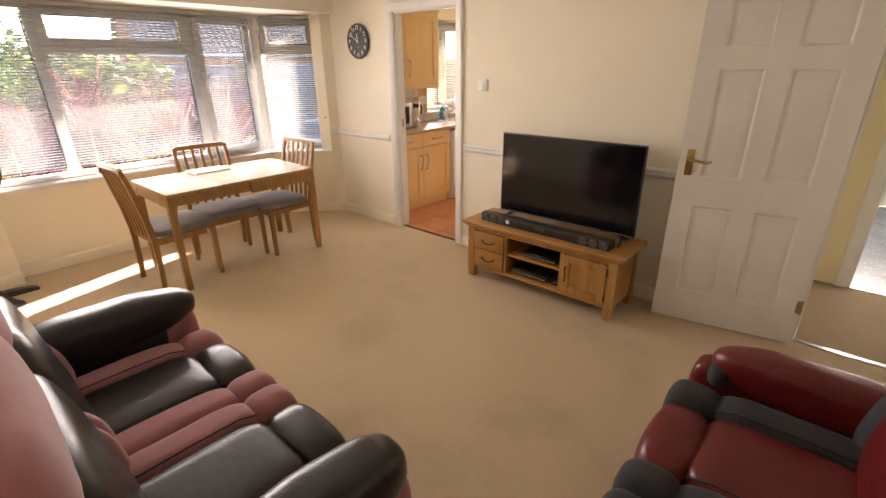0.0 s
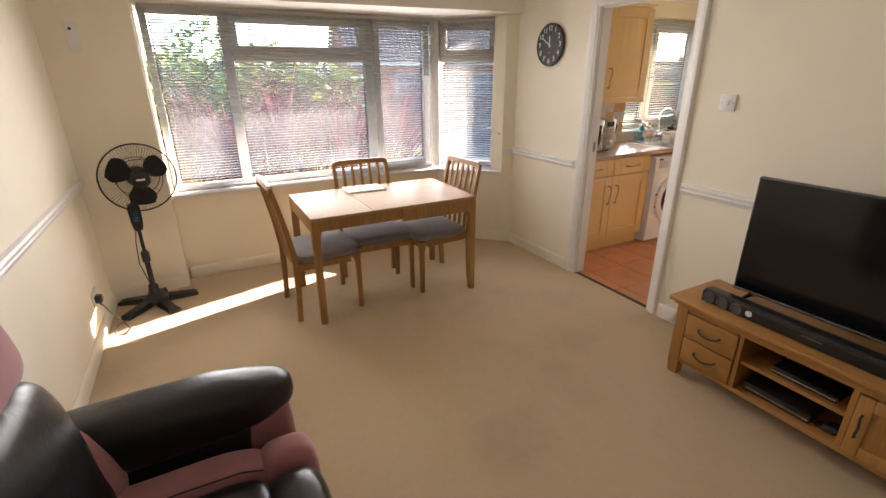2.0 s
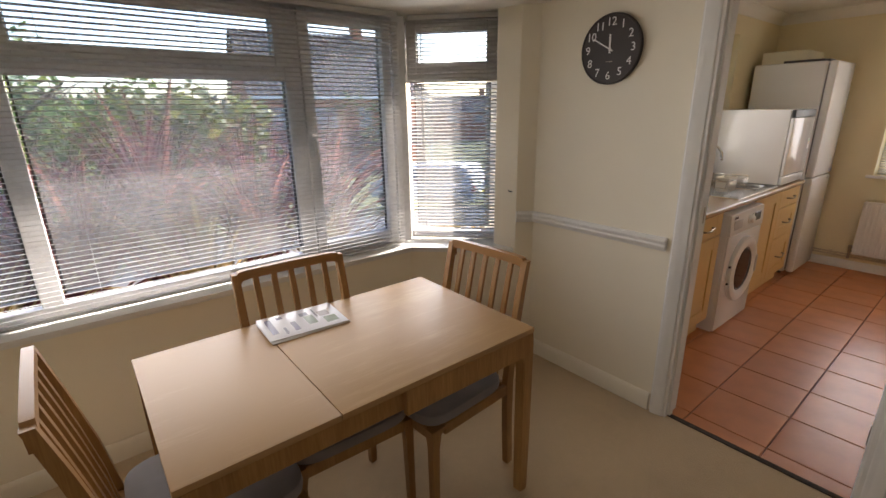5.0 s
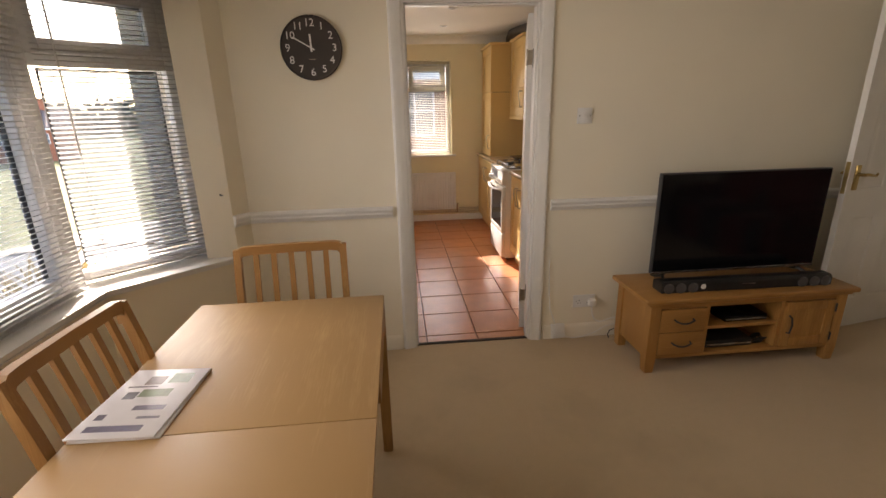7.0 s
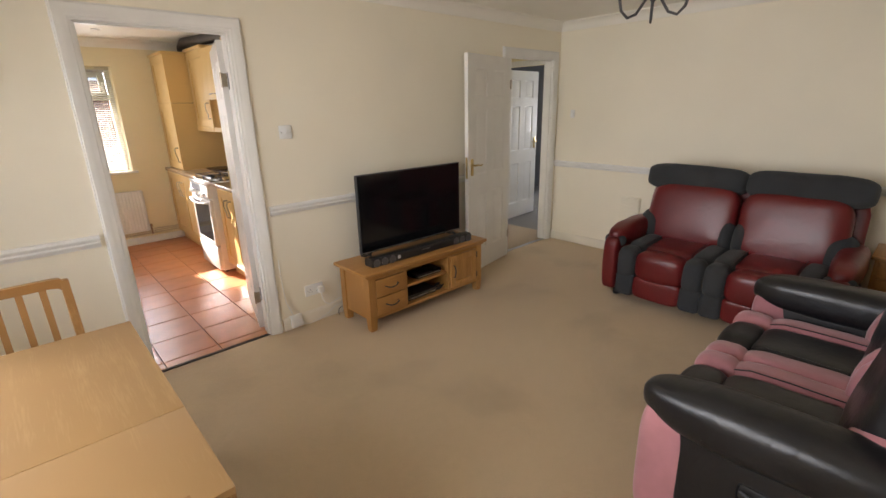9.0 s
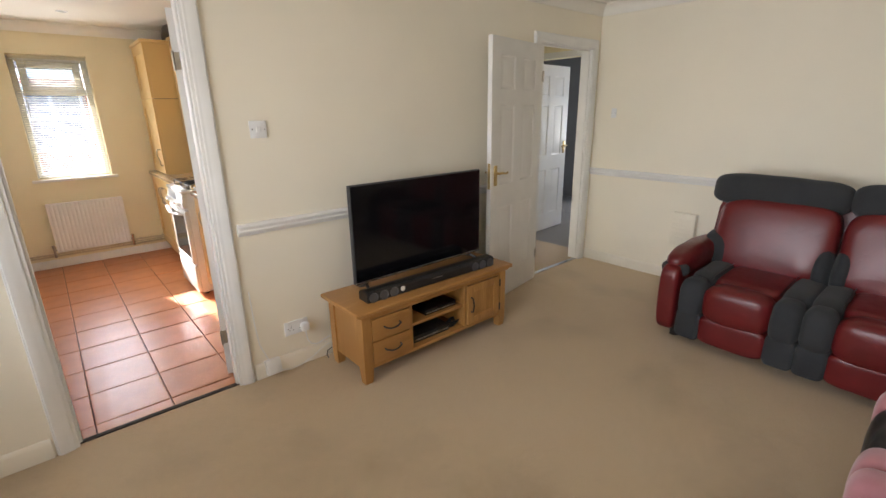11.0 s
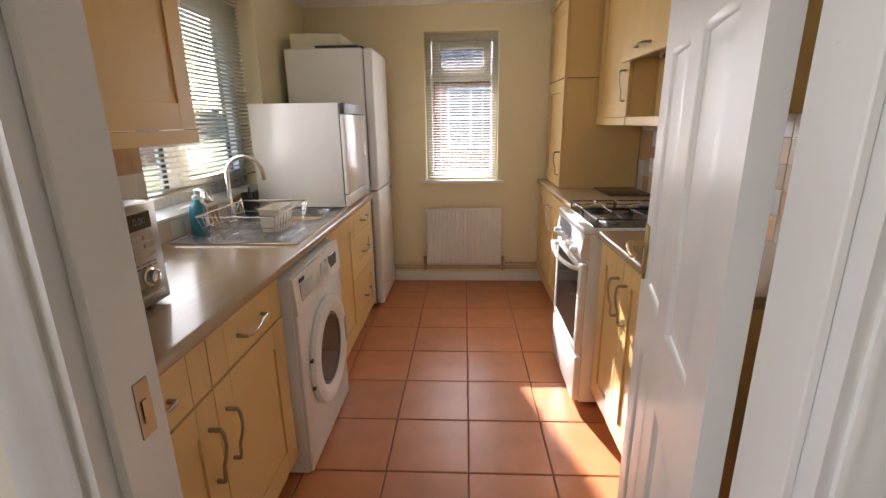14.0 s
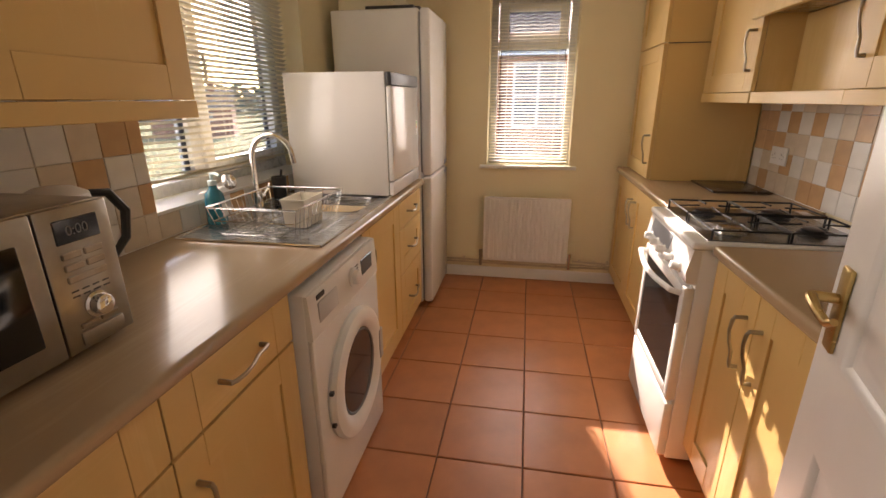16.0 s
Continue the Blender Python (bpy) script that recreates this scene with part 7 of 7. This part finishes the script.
# ---- outside ----
GRASS = mat("dry_lawn", (0.20, 0.19, 0.085), 0.95, var=0.35, scale=0.8, grain=0.8, gscale=40, gdist=0.02, spec=0.1)
ASPHALT = mat("asphalt", (0.055, 0.056, 0.06), 0.85, var=0.25, scale=0.6, grain=0.4, gscale=80, gdist=0.004)
PAVING = mat("buff_paving", (0.40, 0.33, 0.25), 0.85, var=0.15, scale=0.8, grain=0.3, gscale=40, gdist=0.004)
BRICK = mat("red_brick", (0.30, 0.115, 0.065), 0.85, var=0.3, scale=3, grain=0.5, gscale=30, gdist=0.006)
ROOFTILE = mat("grey_brown_roof_tile", (0.11, 0.085, 0.075), 0.8, var=0.25, scale=2.5, grain=0.4, gscale=20, gdist=0.01)
DISTANT = mat("far_wood", (0.06, 0.085, 0.06), 0.95, var=0.3, scale=0.3)


def land(x, y):
    """The height of the ground, which falls away from the house."""
    d = math.hypot(min(0.0, x + 4.6), max(0.0, y - 7.4)) if y > 7.4 else max(0.0, -4.6 - x)
    s = max(0.0, min(1.0, (d - 2.0) / 12.0))
    return -0.45 - 1.75 * s * s * (3 - 2 * s) - 0.35 * max(0.0, min(1.0, (d - 14) / 20))


b = bm_new()
ticks = sorted({*[-4.6 - 0.8 * k for k in range(31)], *[-30 - 6 * 1.35 ** k for k in range(20)], *[-4.6 + 6 * 1.5 ** k - 6 for k in range(14)]})
ticky = sorted({*[-18 + 1.2 * k for k in range(46)], *[38 + 6 * 1.4 ** k for k in range(18)], *[-20 - 6 * 1.4 ** k for k in range(18)]})
grid = [[b.verts.new((x, y, land(x, y))) for y in ticky] for x in ticks]
for i in range(len(ticks) - 1):
    for j in range(len(ticky) - 1):
        b.faces.new((grid[i][j], grid[i + 1][j], grid[i + 1][j + 1], grid[i][j + 1]))
structure("ground", b, GRASS, "dry sloping lawn running out to the distance", True)


def strip(name, pts, lift, material, label):
    """A paved sheet along a line of centre points and half widths, laid on the ground."""
    b = bm_new()
    rows = []
    for k, (x, y, w) in enumerate(pts):
        a, c = pts[max(0, k - 1)], pts[min(len(pts) - 1, k + 1)]
        d = Vector((c[0] - a[0], c[1] - a[1], 0)).normalized()
        nrm = Vector((-d.y, d.x, 0))
        rows.append([b.verts.new((x + nrm.x * s * w, y + nrm.y * s * w, land(x + nrm.x * s * w, y + nrm.y * s * w) + lift)) for s in (-1, -0.5, 0, 0.5, 1)])
    for r, q in zip(rows, rows[1:]):
        for i in range(4):
            b.faces.new((r[i], r[i + 1], q[i + 1], q[i]))
    return structure(name, b, material, label)


strip("road", [(-24 + 1.1 * k, -22 + 2.4 * k, 4.0) for k in range(0, 26)], 0.05, ASPHALT, "grey asphalt street past the front garden")
strip("pavement", [(-15.2 + 1.1 * k, -22 + 2.4 * k, 2.2) for k in range(2, 24)], 0.09, PAVING, "buff pavement beside the street")
strip("driveway", [(-4.9 - 0.9 * k, 9.2 + 0.25 * k, 1.6) for k in range(0, 9)], 0.07, PAVING, "buff paved drive beside the house")


def leaves(bm, rnd, centre, radius, n, size, squash=1.0):
    """Small leaf blades scattered near the surface of a clump."""
    c = Vector(centre)
    for _ in range(n):
        d = Vector((rnd.gauss(0, 1), rnd.gauss(0, 1), rnd.gauss(0, 1))).normalized()
        r = radius * (0.55 + 0.5 * rnd.random())
        p = c + Vector((d.x * r, d.y * r, d.z * r * squash))
        u = Vector((rnd.gauss(0, 1), rnd.gauss(0, 1), rnd.gauss(0, 0.6))).normalized()
        v = u.cross(d)
        if v.length < 0.05:
            continue
        v.normalize()
        s = size * (0.6 + 0.8 * rnd.random())
        bm.faces.new([bm.verts.new(q) for q in (p - u * s, p + v * s * 0.45, p + u * s, p - v * s * 0.45)])


def foliage(name, dark, light):
    m, nt, bs = node_mat(name)
    g = nt.nodes.new("ShaderNodeNewGeometry")
    r = ramp(nt, g.outputs["Random Per Island"], [(0.0, dark), (0.6, shade(dark, 1.6)), (1.0, light)])
    link(nt, r.outputs[0], bs.inputs["Base Color"])
    bs.inputs["Roughness"].default_value = 0.6
    bs.inputs["Specular IOR Level"].default_value = 0.3
    lit, mx = nt.nodes.new("ShaderNodeBsdfTranslucent"), nt.nodes.new("ShaderNodeMixShader")
    mx.inputs[0].default_value = 0.32
    link(nt, r.outputs[0], lit.inputs[0]), link(nt, bs.outputs[0], mx.inputs[1]), link(nt, lit.outputs[0], mx.inputs[2])
    link(nt, mx.outputs[0], nt.nodes["Material Output"].inputs["Surface"])
    return m


GREEN = foliage("green_leaf", (0.045, 0.08, 0.02), (0.26, 0.29, 0.06))
OLIVE = foliage("olive_leaf", (0.07, 0.085, 0.025), (0.36, 0.33, 0.08))
RED = foliage("red_blade", (0.09, 0.026, 0.03), (0.50, 0.22, 0.16))
STRAW = foliage("straw_blade", (0.16, 0.12, 0.05), (0.42, 0.32, 0.17))


def tree(name, label, x, y, height, radius, material, seed, n=26, per=95, size=0.09):
    rnd = random.Random(seed)
    z = land(x, y)
    t = thing(name, label, "tree" if name == "tree" else "shrub", pose(x, y, z))
    b = bm_new()
    top = height - radius
    tube(b, [(0, 0, -0.1), (0.03 * radius, 0, top * 0.4), (-0.04 * radius, 0.03, top * 0.8), (0, 0, height * 0.8)], [0.05 + radius * 0.06, 0.04 + radius * 0.05, 0.03 + radius * 0.03, 0.015], 8)
    for k in range(7):
        a = rnd.uniform(0, 6.28)
        s = rnd.uniform(0.35, 0.75) * height
        e = (math.cos(a) * radius * 0.7, math.sin(a) * radius * 0.7, min(height * 0.9, s + radius * 0.6))
        tube(b, [(0, 0, s), (e[0] * 0.5, e[1] * 0.5, (s + e[2]) / 2 + 0.05), e], [0.03 + radius * 0.02, 0.02, 0.008], 6)
    part("trunk", b, mat("bark", (0.09, 0.065, 0.045), 0.9, var=0.3, scale=8, grain=0.6, gscale=30, gdist=0.01), t)
    b = bm_new()
    for k in range(n):
        d = Vector((rnd.gauss(0, 1), rnd.gauss(0, 1), rnd.gauss(0, 0.8))).normalized() * radius * rnd.uniform(0.2, 0.95)
        leaves(b, rnd, (d.x, d.y, max(0.25, height - radius + d.z)), radius * rnd.uniform(0.25, 0.42), per, size)
    tagged(part("crown", b, material, t, smooth=False), kind="stuff")
    return t


def blade_plant(label, x, y, height, n, material, seed, spread=0.75, z=None):
    """A clump of long arching sword leaves."""
    rnd = random.Random(seed)
    t = thing("sword_leaf_plant", label, "plant", pose(x, y, land(x, y) if z is None else z), group="sword-leaf plants in the front garden")
    b = bm_new()
    for k in range(n):
        a = rnd.uniform(0, 6.283)
        ln = height * rnd.uniform(0.65, 1.1)
        out = spread * height * rnd.uniform(0.15, 1.0)
        u, v = Vector((math.cos(a), math.sin(a), 0)), Vector((-math.sin(a), math.cos(a), 0))
        w = rnd.uniform(0.018, 0.034)
        base = Vector((rnd.uniform(-0.12, 0.12), rnd.uniform(-0.12, 0.12), rnd.uniform(0, 0.35) * height))
        rows = []
        for i in range(6):
            f = i / 5
            p = base + u * out * f ** 1.6 + Vector((0, 0, ln * (f - 0.42 * (out / height) * f * f)))
            ww = w * (1 - f ** 2.2) + 0.002
            rows.append((b.verts.new(p - v * ww), b.verts.new(p + Vector((0, 0, -0.006)) + u * 0.004), b.verts.new(p + v * ww)))
        for r, q in zip(rows, rows[1:]):
            b.faces.new((r[0], r[1], q[1], q[0])), b.faces.new((r[1], r[2], q[2], q[1]))
    tagged(part("foliage", b, material, t), kind="stuff")
    b = bm_new(); cyl(b, (0, 0, -0.1), (0, 0, 0.4 * height), 0.07, 0.04, 8)
    part("stem", b, mat("fibrous_stem", (0.10, 0.08, 0.05), 0.9, var=0.3), t)


for k, (x, y, h, n, mt) in enumerate(((-6.9, 3.55, 1.75, 150, RED), (-6.7, 2.75, 1.7, 130, RED), (-7.2, 2.0, 1.85, 150, RED), (-6.6, 1.35, 1.6, 120, RED), (-6.0, 0.75, 1.35, 90, STRAW), (-7.4, 0.9, 1.7, 120, RED), (-6.3, 2.2, 1.2, 90, STRAW), (-6.9, 0.2, 1.5, 100, RED), (-6.15, 3.25, 1.0, 70, STRAW), (-5.9, 4.6, 0.9, 60, STRAW))):
    blade_plant("clump of bronze-red sword leaves in the front garden" if mt is RED else "clump of straw-yellow sword leaves in the front garden", x, y, h, n, mt, 40 + k)
for k, (x, y, h, r, mt) in enumerate(((-7.6, -0.6, 3.0, 1.35, OLIVE), (-8.2, 0.8, 2.7, 1.2, GREEN), (-6.7, -1.3, 3.2, 1.3, OLIVE), (-6.4, -0.4, 1.9, 0.95, GREEN))):
    tree("shrub", "tall leafy garden shrub with sunlit upper leaves", x, y, h, r, mt, 60 + k, n=34, per=110, size=0.055)
for k, (x, y, h, r, mt) in enumerate(((9.5, 7.6, 4.2, 2.4, OLIVE), (-13, 3.2, 3.7, 1.9, OLIVE), (-14.5, 0.5, 4.4, 2.3, GREEN), (-17.5, 5.6, 4.1, 2.0, GREEN), (-19, 2.0, 5.4, 2.6, GREEN), (-12, -3.5, 4.6, 2.2, OLIVE), (-31, 18, 6.5, 3.0, GREEN), (-30, -4, 6.0, 3.2, GREEN))):
    tree("tree", "broad-leaved tree across the garden in hazy light", x, y, h, r, mt, 80 + k, n=30, per=80, size=0.16)


def slab_roof(parent, m, length, depth, z0, z1, over=0.3, courses=15):
    """A pitched roof along local x with stepped courses of tiles, ridge in the middle."""
    ob = None
    for s in (-1, 1):
        b = bm_new()
        for k in range(courses):
            f0, f1 = k / courses, (k + 1) / courses
            ya, yb = s * (depth / 2 + over) * (1 - f0), s * (depth / 2 + over) * (1 - f1)
            za, zb = z0 + (z1 - z0) * f0, z0 + (z1 - z0) * f1
            cols = int(length / 0.33)
            for c in range(cols + 1):
                xa = -length / 2 - over + (length + 2 * over) * c / (cols + 1)
                xb = -length / 2 - over + (length + 2 * over) * (c + 1) / (cols + 1)
                xm = (xa + xb) / 2
                for (p, q, h0, h1) in ((xa, xm, 0.0, 0.05), (xm, xb, 0.05, 0.0)):
                    b.faces.new([b.verts.new(v) for v in ((p, ya, za + 0.05 + h0), (q, ya, za + 0.05 + h1), (q, yb, zb + 0.02 + h1), (p, yb, zb + 0.02 + h0))])
                b.faces.new([b.verts.new(v) for v in ((xa, ya, za - 0.02), (xb, ya, za - 0.02), (xb, ya, za + 0.05), (xa, ya, za + 0.05))])
        bmesh.ops.transform(b, matrix=m, verts=b.verts)
        ob = part("roof", b, ROOFTILE, parent, "pitched roof of grey-brown tiles", smooth=False)
    return ob


def far_window(parent, m, x, z, w, h, cols=2, rows=2):
    b = bm_new(); box(b, x - w, x + w, -0.06, 0.03, z - h, z + h)
    bmesh.ops.transform(b, matrix=m, verts=b.verts)
    wn_ = part("window", b, UPVC, parent, "white window")
    for i in range(cols):
        for j in range(rows):
            a, c = x - w + 0.06 + (2 * w - 0.06) * i / cols, x - w + (2 * w - 0.06) * (i + 1) / cols
            d, e = z - h + 0.06 + (2 * h - 0.06) * j / rows, z - h + (2 * h - 0.06) * (j + 1) / rows
            b = bm_new(); box(b, a, c, -0.075, -0.062, d, e)
            bmesh.ops.transform(b, matrix=m, verts=b.verts)
            part("pane", b, FARGLASS, wn_, smooth=False)


FARGLASS = mat("dark_far_glass", (0.10, 0.12, 0.15), 0.1, var=0.2)


def house(label, cx, cy, yaw, length, depth, zg, eave, ridge, wins, porch=True, chimney=True, drop=1.0):
    """A brick house: local x along its front, the front at -y."""
    m = pose(cx, cy, 0, 0, 0, yaw)
    t = thing("house", label, "house")
    b = bm_new()
    prism(b, [(-depth / 2, zg - 0.4), (depth / 2, zg - 0.4), (depth / 2, eave), (0, ridge - 0.05), (-depth / 2, eave)], "x", -length / 2, length / 2)
    bmesh.ops.transform(b, matrix=m, verts=b.verts)
    part("wall", b, BRICK, t, "red brick walls", smooth=False)
    roof = slab_roof(t, m, length, depth, eave, ridge)
    f = m @ Matrix.Translation((0, -depth / 2, 0))
    b = bm_new(); box(b, -length / 2 - 0.25, length / 2 + 0.25, -0.36, -0.28, eave - 0.18, eave + 0.0)
    bmesh.ops.transform(b, matrix=f, verts=b.verts)
    part("fascia_board", b, UPVC, t, "white fascia board")
    for x, z, w, h in wins:
        far_window(t, f, x, z, w, h, 3 if w > 0.6 else 2)
    if porch:
        zt = eave - drop
        b = bm_new()
        for k in range(7):
            ya, yb = -1.5 * (1 - k / 7), -1.5 * (1 - (k + 1) / 7)
            za = zt - 0.95 * (1 - k / 7)
            box(b, -length / 2 - 0.1, length / 2 + 0.1, ya - 0.03, yb + 0.02, za, za + 0.12)
        bmesh.ops.transform(b, matrix=f, verts=b.verts)
        part("porch_roof", b, ROOFTILE, t, "lean-to tiled porch roof", smooth=False)
        for k in range(4):
            x = -length / 2 + 0.3 + (length - 0.6) * k / 3
            b = bm_new(); box(b, x - 0.06, x + 0.06, -1.45, -1.33, zg - 0.3, zt - 0.8)
            bmesh.ops.transform(b, matrix=f, verts=b.verts)
            part("porch_post", b, UPVC, t, "white porch post")
        for x in (-length * 0.3, length * 0.05, length * 0.32):
            far_window(t, f, x, zg + 1.05, 0.75, 0.9, 3, 2)
    if chimney:
        b = bm_new(); box(b, length * 0.2, length * 0.2 + 0.7, -0.35, 0.35, ridge - 0.6, ridge + 0.9)
        bmesh.ops.transform(b, matrix=m, verts=b.verts)
        ch = part("chimney", b, BRICK, roof, "brick chimney")


house("red brick house with a white porch across the street", -34.5, 16.7, 82.0, 11.4, 9.0, -2.6, 2.38, 6.6, [(-4.6, 1.05, 0.8, 0.66), (-1.75, 1.05, 0.98, 0.66), (1.2, 1.05, 0.42, 0.66), (3.6, 1.05, 1.05, 0.66)], drop=2.1)
house("far brick house with a chimney down the street", -40.0, 52.0, 30.0, 8.0, 7.0, -2.6, 0.6, 2.4, [(-2, -0.4, 0.6, 0.5), (1.5, -0.4, 0.6, 0.5)], porch=False)
house("low far house with a dark tiled roof", -52, 46, 50.0, 9.0, 7.0, -2.6, 1.2, 3.2, [(-2, 0.2, 0.6, 0.5), (1.5, 0.2, 0.6, 0.5)], porch=False)
house("brick neighbour house seen through the kitchen's end window", -2.4, 18.4, 0.0, 9.0, 6.0, -2.4, 2.5, 4.2, [(-2.6, 1.45, 0.5, 0.6), (0.0, 1.45, 0.6, 0.75), (2.6, 1.45, 0.5, 0.6), (0.0, -1.0, 0.8, 0.6)], porch=False, chimney=False)


def parked_van(x, y, yaw):
    z = land(x, y) + 0.06
    t = thing("parked_van", "silver-white people carrier parked across the street", "car", pose(x, y, z, 0, 0, yaw))
    paint = mat("silver_paint", (0.55, 0.58, 0.64), 0.25, 0.3, var=0.04, coat=0.6)
    b = bm_new()
    prism(b, [(-2.1, 0.35), (2.1, 0.35), (2.15, 0.75), (1.9, 0.98), (1.15, 1.08), (0.45, 1.62), (-1.75, 1.68), (-2.08, 1.05), (-2.15, 0.6)], "y", -0.86, 0.86)
    bmesh.ops.bevel(b, geom=b.edges[:], offset=0.08, segments=3, affect="EDGES")
    part("body", b, paint, t)
    for name, pts, a, c in (("rear_window", [(-2.03, 1.10), (-1.78, 1.58), (-1.80, 1.60), (-2.06, 1.10)], -0.68, 0.68), ("windscreen", [(1.12, 1.13), (0.50, 1.58), (0.55, 1.60), (1.18, 1.13)], -0.7, 0.7)):
        b = bm_new(); prism(b, [(p[0] + (-0.03 if name == "rear_window" else 0.03), p[1]) for p in pts], "y", a, c)
        part(name, b, FARGLASS, t, "dark glass")
    for s in (-1, 1):
        b = bm_new(); prism(b, [(-1.7, 1.08), (0.9, 1.08), (0.42, 1.52), (-1.6, 1.55)], "y", s * 0.865 - 0.004, s * 0.865 + 0.004)
        part("side_glass", b, FARGLASS, t, "dark glass")
        b = bm_new(); box(b, -2.16, -2.08, s * 0.72 - 0.09, s * 0.72 + 0.09, 0.75, 1.05, 0.02, 2)
        part("tail_light", b, mat("red_lens", (0.35, 0.02, 0.02), 0.25), t, "red tail light")
        for wx in (-1.3, 1.35):
            b = bm_new(); lathe(b, [(0.20, -0.1), (0.31, -0.09), (0.33, 0.0), (0.31, 0.09), (0.20, 0.1)], 24, m=pose(wx, s * 0.80, 0.33, 90, 0, 0))
            wh = part("wheel", b, BLACK, t, "black tyre")
            b = bm_new(); cyl(b, (wx, s * 0.80 - 0.08, 0.33), (wx, s * 0.80 + 0.08, 0.33), 0.20, n=20)
            part("rim", b, STEEL, wh)
    b = bm_new(); box(b, -2.19, -2.12, -0.26, 0.26, 0.62, 0.73, 0.01, 1)
    part("number_plate", b, mat("yellow_plate", (0.7, 0.55, 0.08), 0.4), t, "yellow number plate")


parked_van(-15.9, 11.8, 57 + 90 + 60)
b = bm_new()
rnd = random.Random(11)
for k in range(150):
    a = radians(88 + 150 * k / 150 + rnd.uniform(-1, 1))
    d = 120 + rnd.uniform(-15, 40)
    leaves(b, rnd, (-4 + math.cos(a) * d, 4 + math.sin(a) * d, rnd.uniform(-2, 2.2)), rnd.uniform(4, 7), 60, 1.5, 0.7)
solo("far_trees", b, DISTANT, "hazy line of distant trees along the horizon", "trees", kind="stuff", smooth=False)
# ---- tiles, piece by piece ----
def tile_mesh(sx, sy, th, material, bev=0.003):
    """A slab with softened upper edges, centred, its face at +z."""
    b = bm_new()
    rings = [[b.verts.new((x * (sx / 2 - i), y * (sy / 2 - i), z)) for x, y in ((-1, -1), (1, -1), (1, 1), (-1, 1))] for i, z in ((0, 0), (0, th - bev), (bev, th))]
    skin(b, rings, caps=False)
    b.faces.new(rings[-1])
    return finish("tile", b, material, False)


floor_k = bpy.data.objects["floor_kitchen"]
GX, GY, PX, PY = -2.54, 4.715, 0.3395, 0.3395
cache = {}
i0, i1 = math.floor((K_W - GX) / PX), math.ceil((K_E - GX) / PX)
j0, j1 = math.floor((3.61 - GY) / PY), math.ceil((K_N - GY) / PY)
for i in range(i0, i1):
    for j in range(j0, j1):
        x0, x1 = max(GX + i * PX + 0.0022, K_W), min(GX + (i + 1) * PX - 0.0022, K_E)
        y0, y1 = max(GY + j * PY + 0.0022, 3.606), min(GY + (j + 1) * PY - 0.0022, K_N)
        if x1 - x0 < 0.01 or y1 - y0 < 0.01:
            continue
        key = (round(x1 - x0, 3), round(y1 - y0, 3))
        if key not in cache:
            cache[key] = tile_mesh(*key, 0.008, TERRA)
        o = new("floor_tile", cache[key])
        o.parent = floor_k
        o.location = ((x0 + x1) / 2, (y0 + y1) / 2, -0.006 + random.uniform(-0.0006, 0.0006))
        o.rotation_euler = (random.uniform(-0.002, 0.002), random.uniform(-0.002, 0.002), 0)

TILE_COLS = [mat("white_wall_tile", (0.72, 0.70, 0.66), 0.2, var=0.05, scale=14, grain=0.15, gscale=30, gdist=0.001, piece=0.06), mat("cream_wall_tile", (0.66, 0.56, 0.44), 0.22, var=0.08, scale=14, grain=0.15, gscale=30, gdist=0.001, piece=0.08), mat("peach_wall_tile", (0.58, 0.36, 0.19), 0.22, var=0.10, scale=14, grain=0.15, gscale=30, gdist=0.001, piece=0.10)]
PT = 0.0995
tcache = {}
rng = random.Random(5)


def tile_wall(wall, x, s, y0, y1, z0, z1):
    """Square tiles on the plane x facing s."""
    b = bm_new()
    xa, xb = sorted((x, x + s * 0.003))
    box(b, xa, xb, y0, y1, z0, z1)
    g = part("tile_grout", b, mat("pale_grout", (0.55, 0.50, 0.43), 0.9), wall, smooth=False)
    ny, nz = math.ceil((y1 - y0) / PT), math.ceil((z1 - z0) / PT)
    for i in range(ny):
        for j in range(nz):
            a, c = y0 + i * PT + 0.001, min(y0 + (i + 1) * PT - 0.001, y1)
            d, e = z0 + j * PT + 0.001, min(z0 + (j + 1) * PT - 0.001, z1)
            if c - a < 0.012 or e - d < 0.012:
                continue
            k = rng.choices((0, 1, 2), (0.42, 0.33, 0.25))[0]
            key = (round(c - a, 3), round(e - d, 3), k)
            if key not in tcache:
                tcache[key] = tile_mesh(key[0], key[1], 0.006, TILE_COLS[k], 0.0015)
            o = new("wall_tile", tcache[key])
            o.parent = wall
            o.matrix_world = Matrix.Translation((x + s * 0.001, (a + c) / 2, (d + e) / 2)) @ Matrix(((0, 0, s, 0), (s, 0, 0, 0), (0, 1, 0, 0), (0, 0, 0, 1)))


wk, ek = bpy.data.objects["wall_kitchen_west"], bpy.data.objects["wall_kitchen_east"]
tile_wall(wk, K_W, 1, K_S, 4.919, 0.906, 1.40)
tile_wall(wk, K_W, 1, 4.92, 6.30, 0.906, 0.988)
tile_wall(ek, K_E, -1, 4.38, 6.47, 0.906, 1.40)
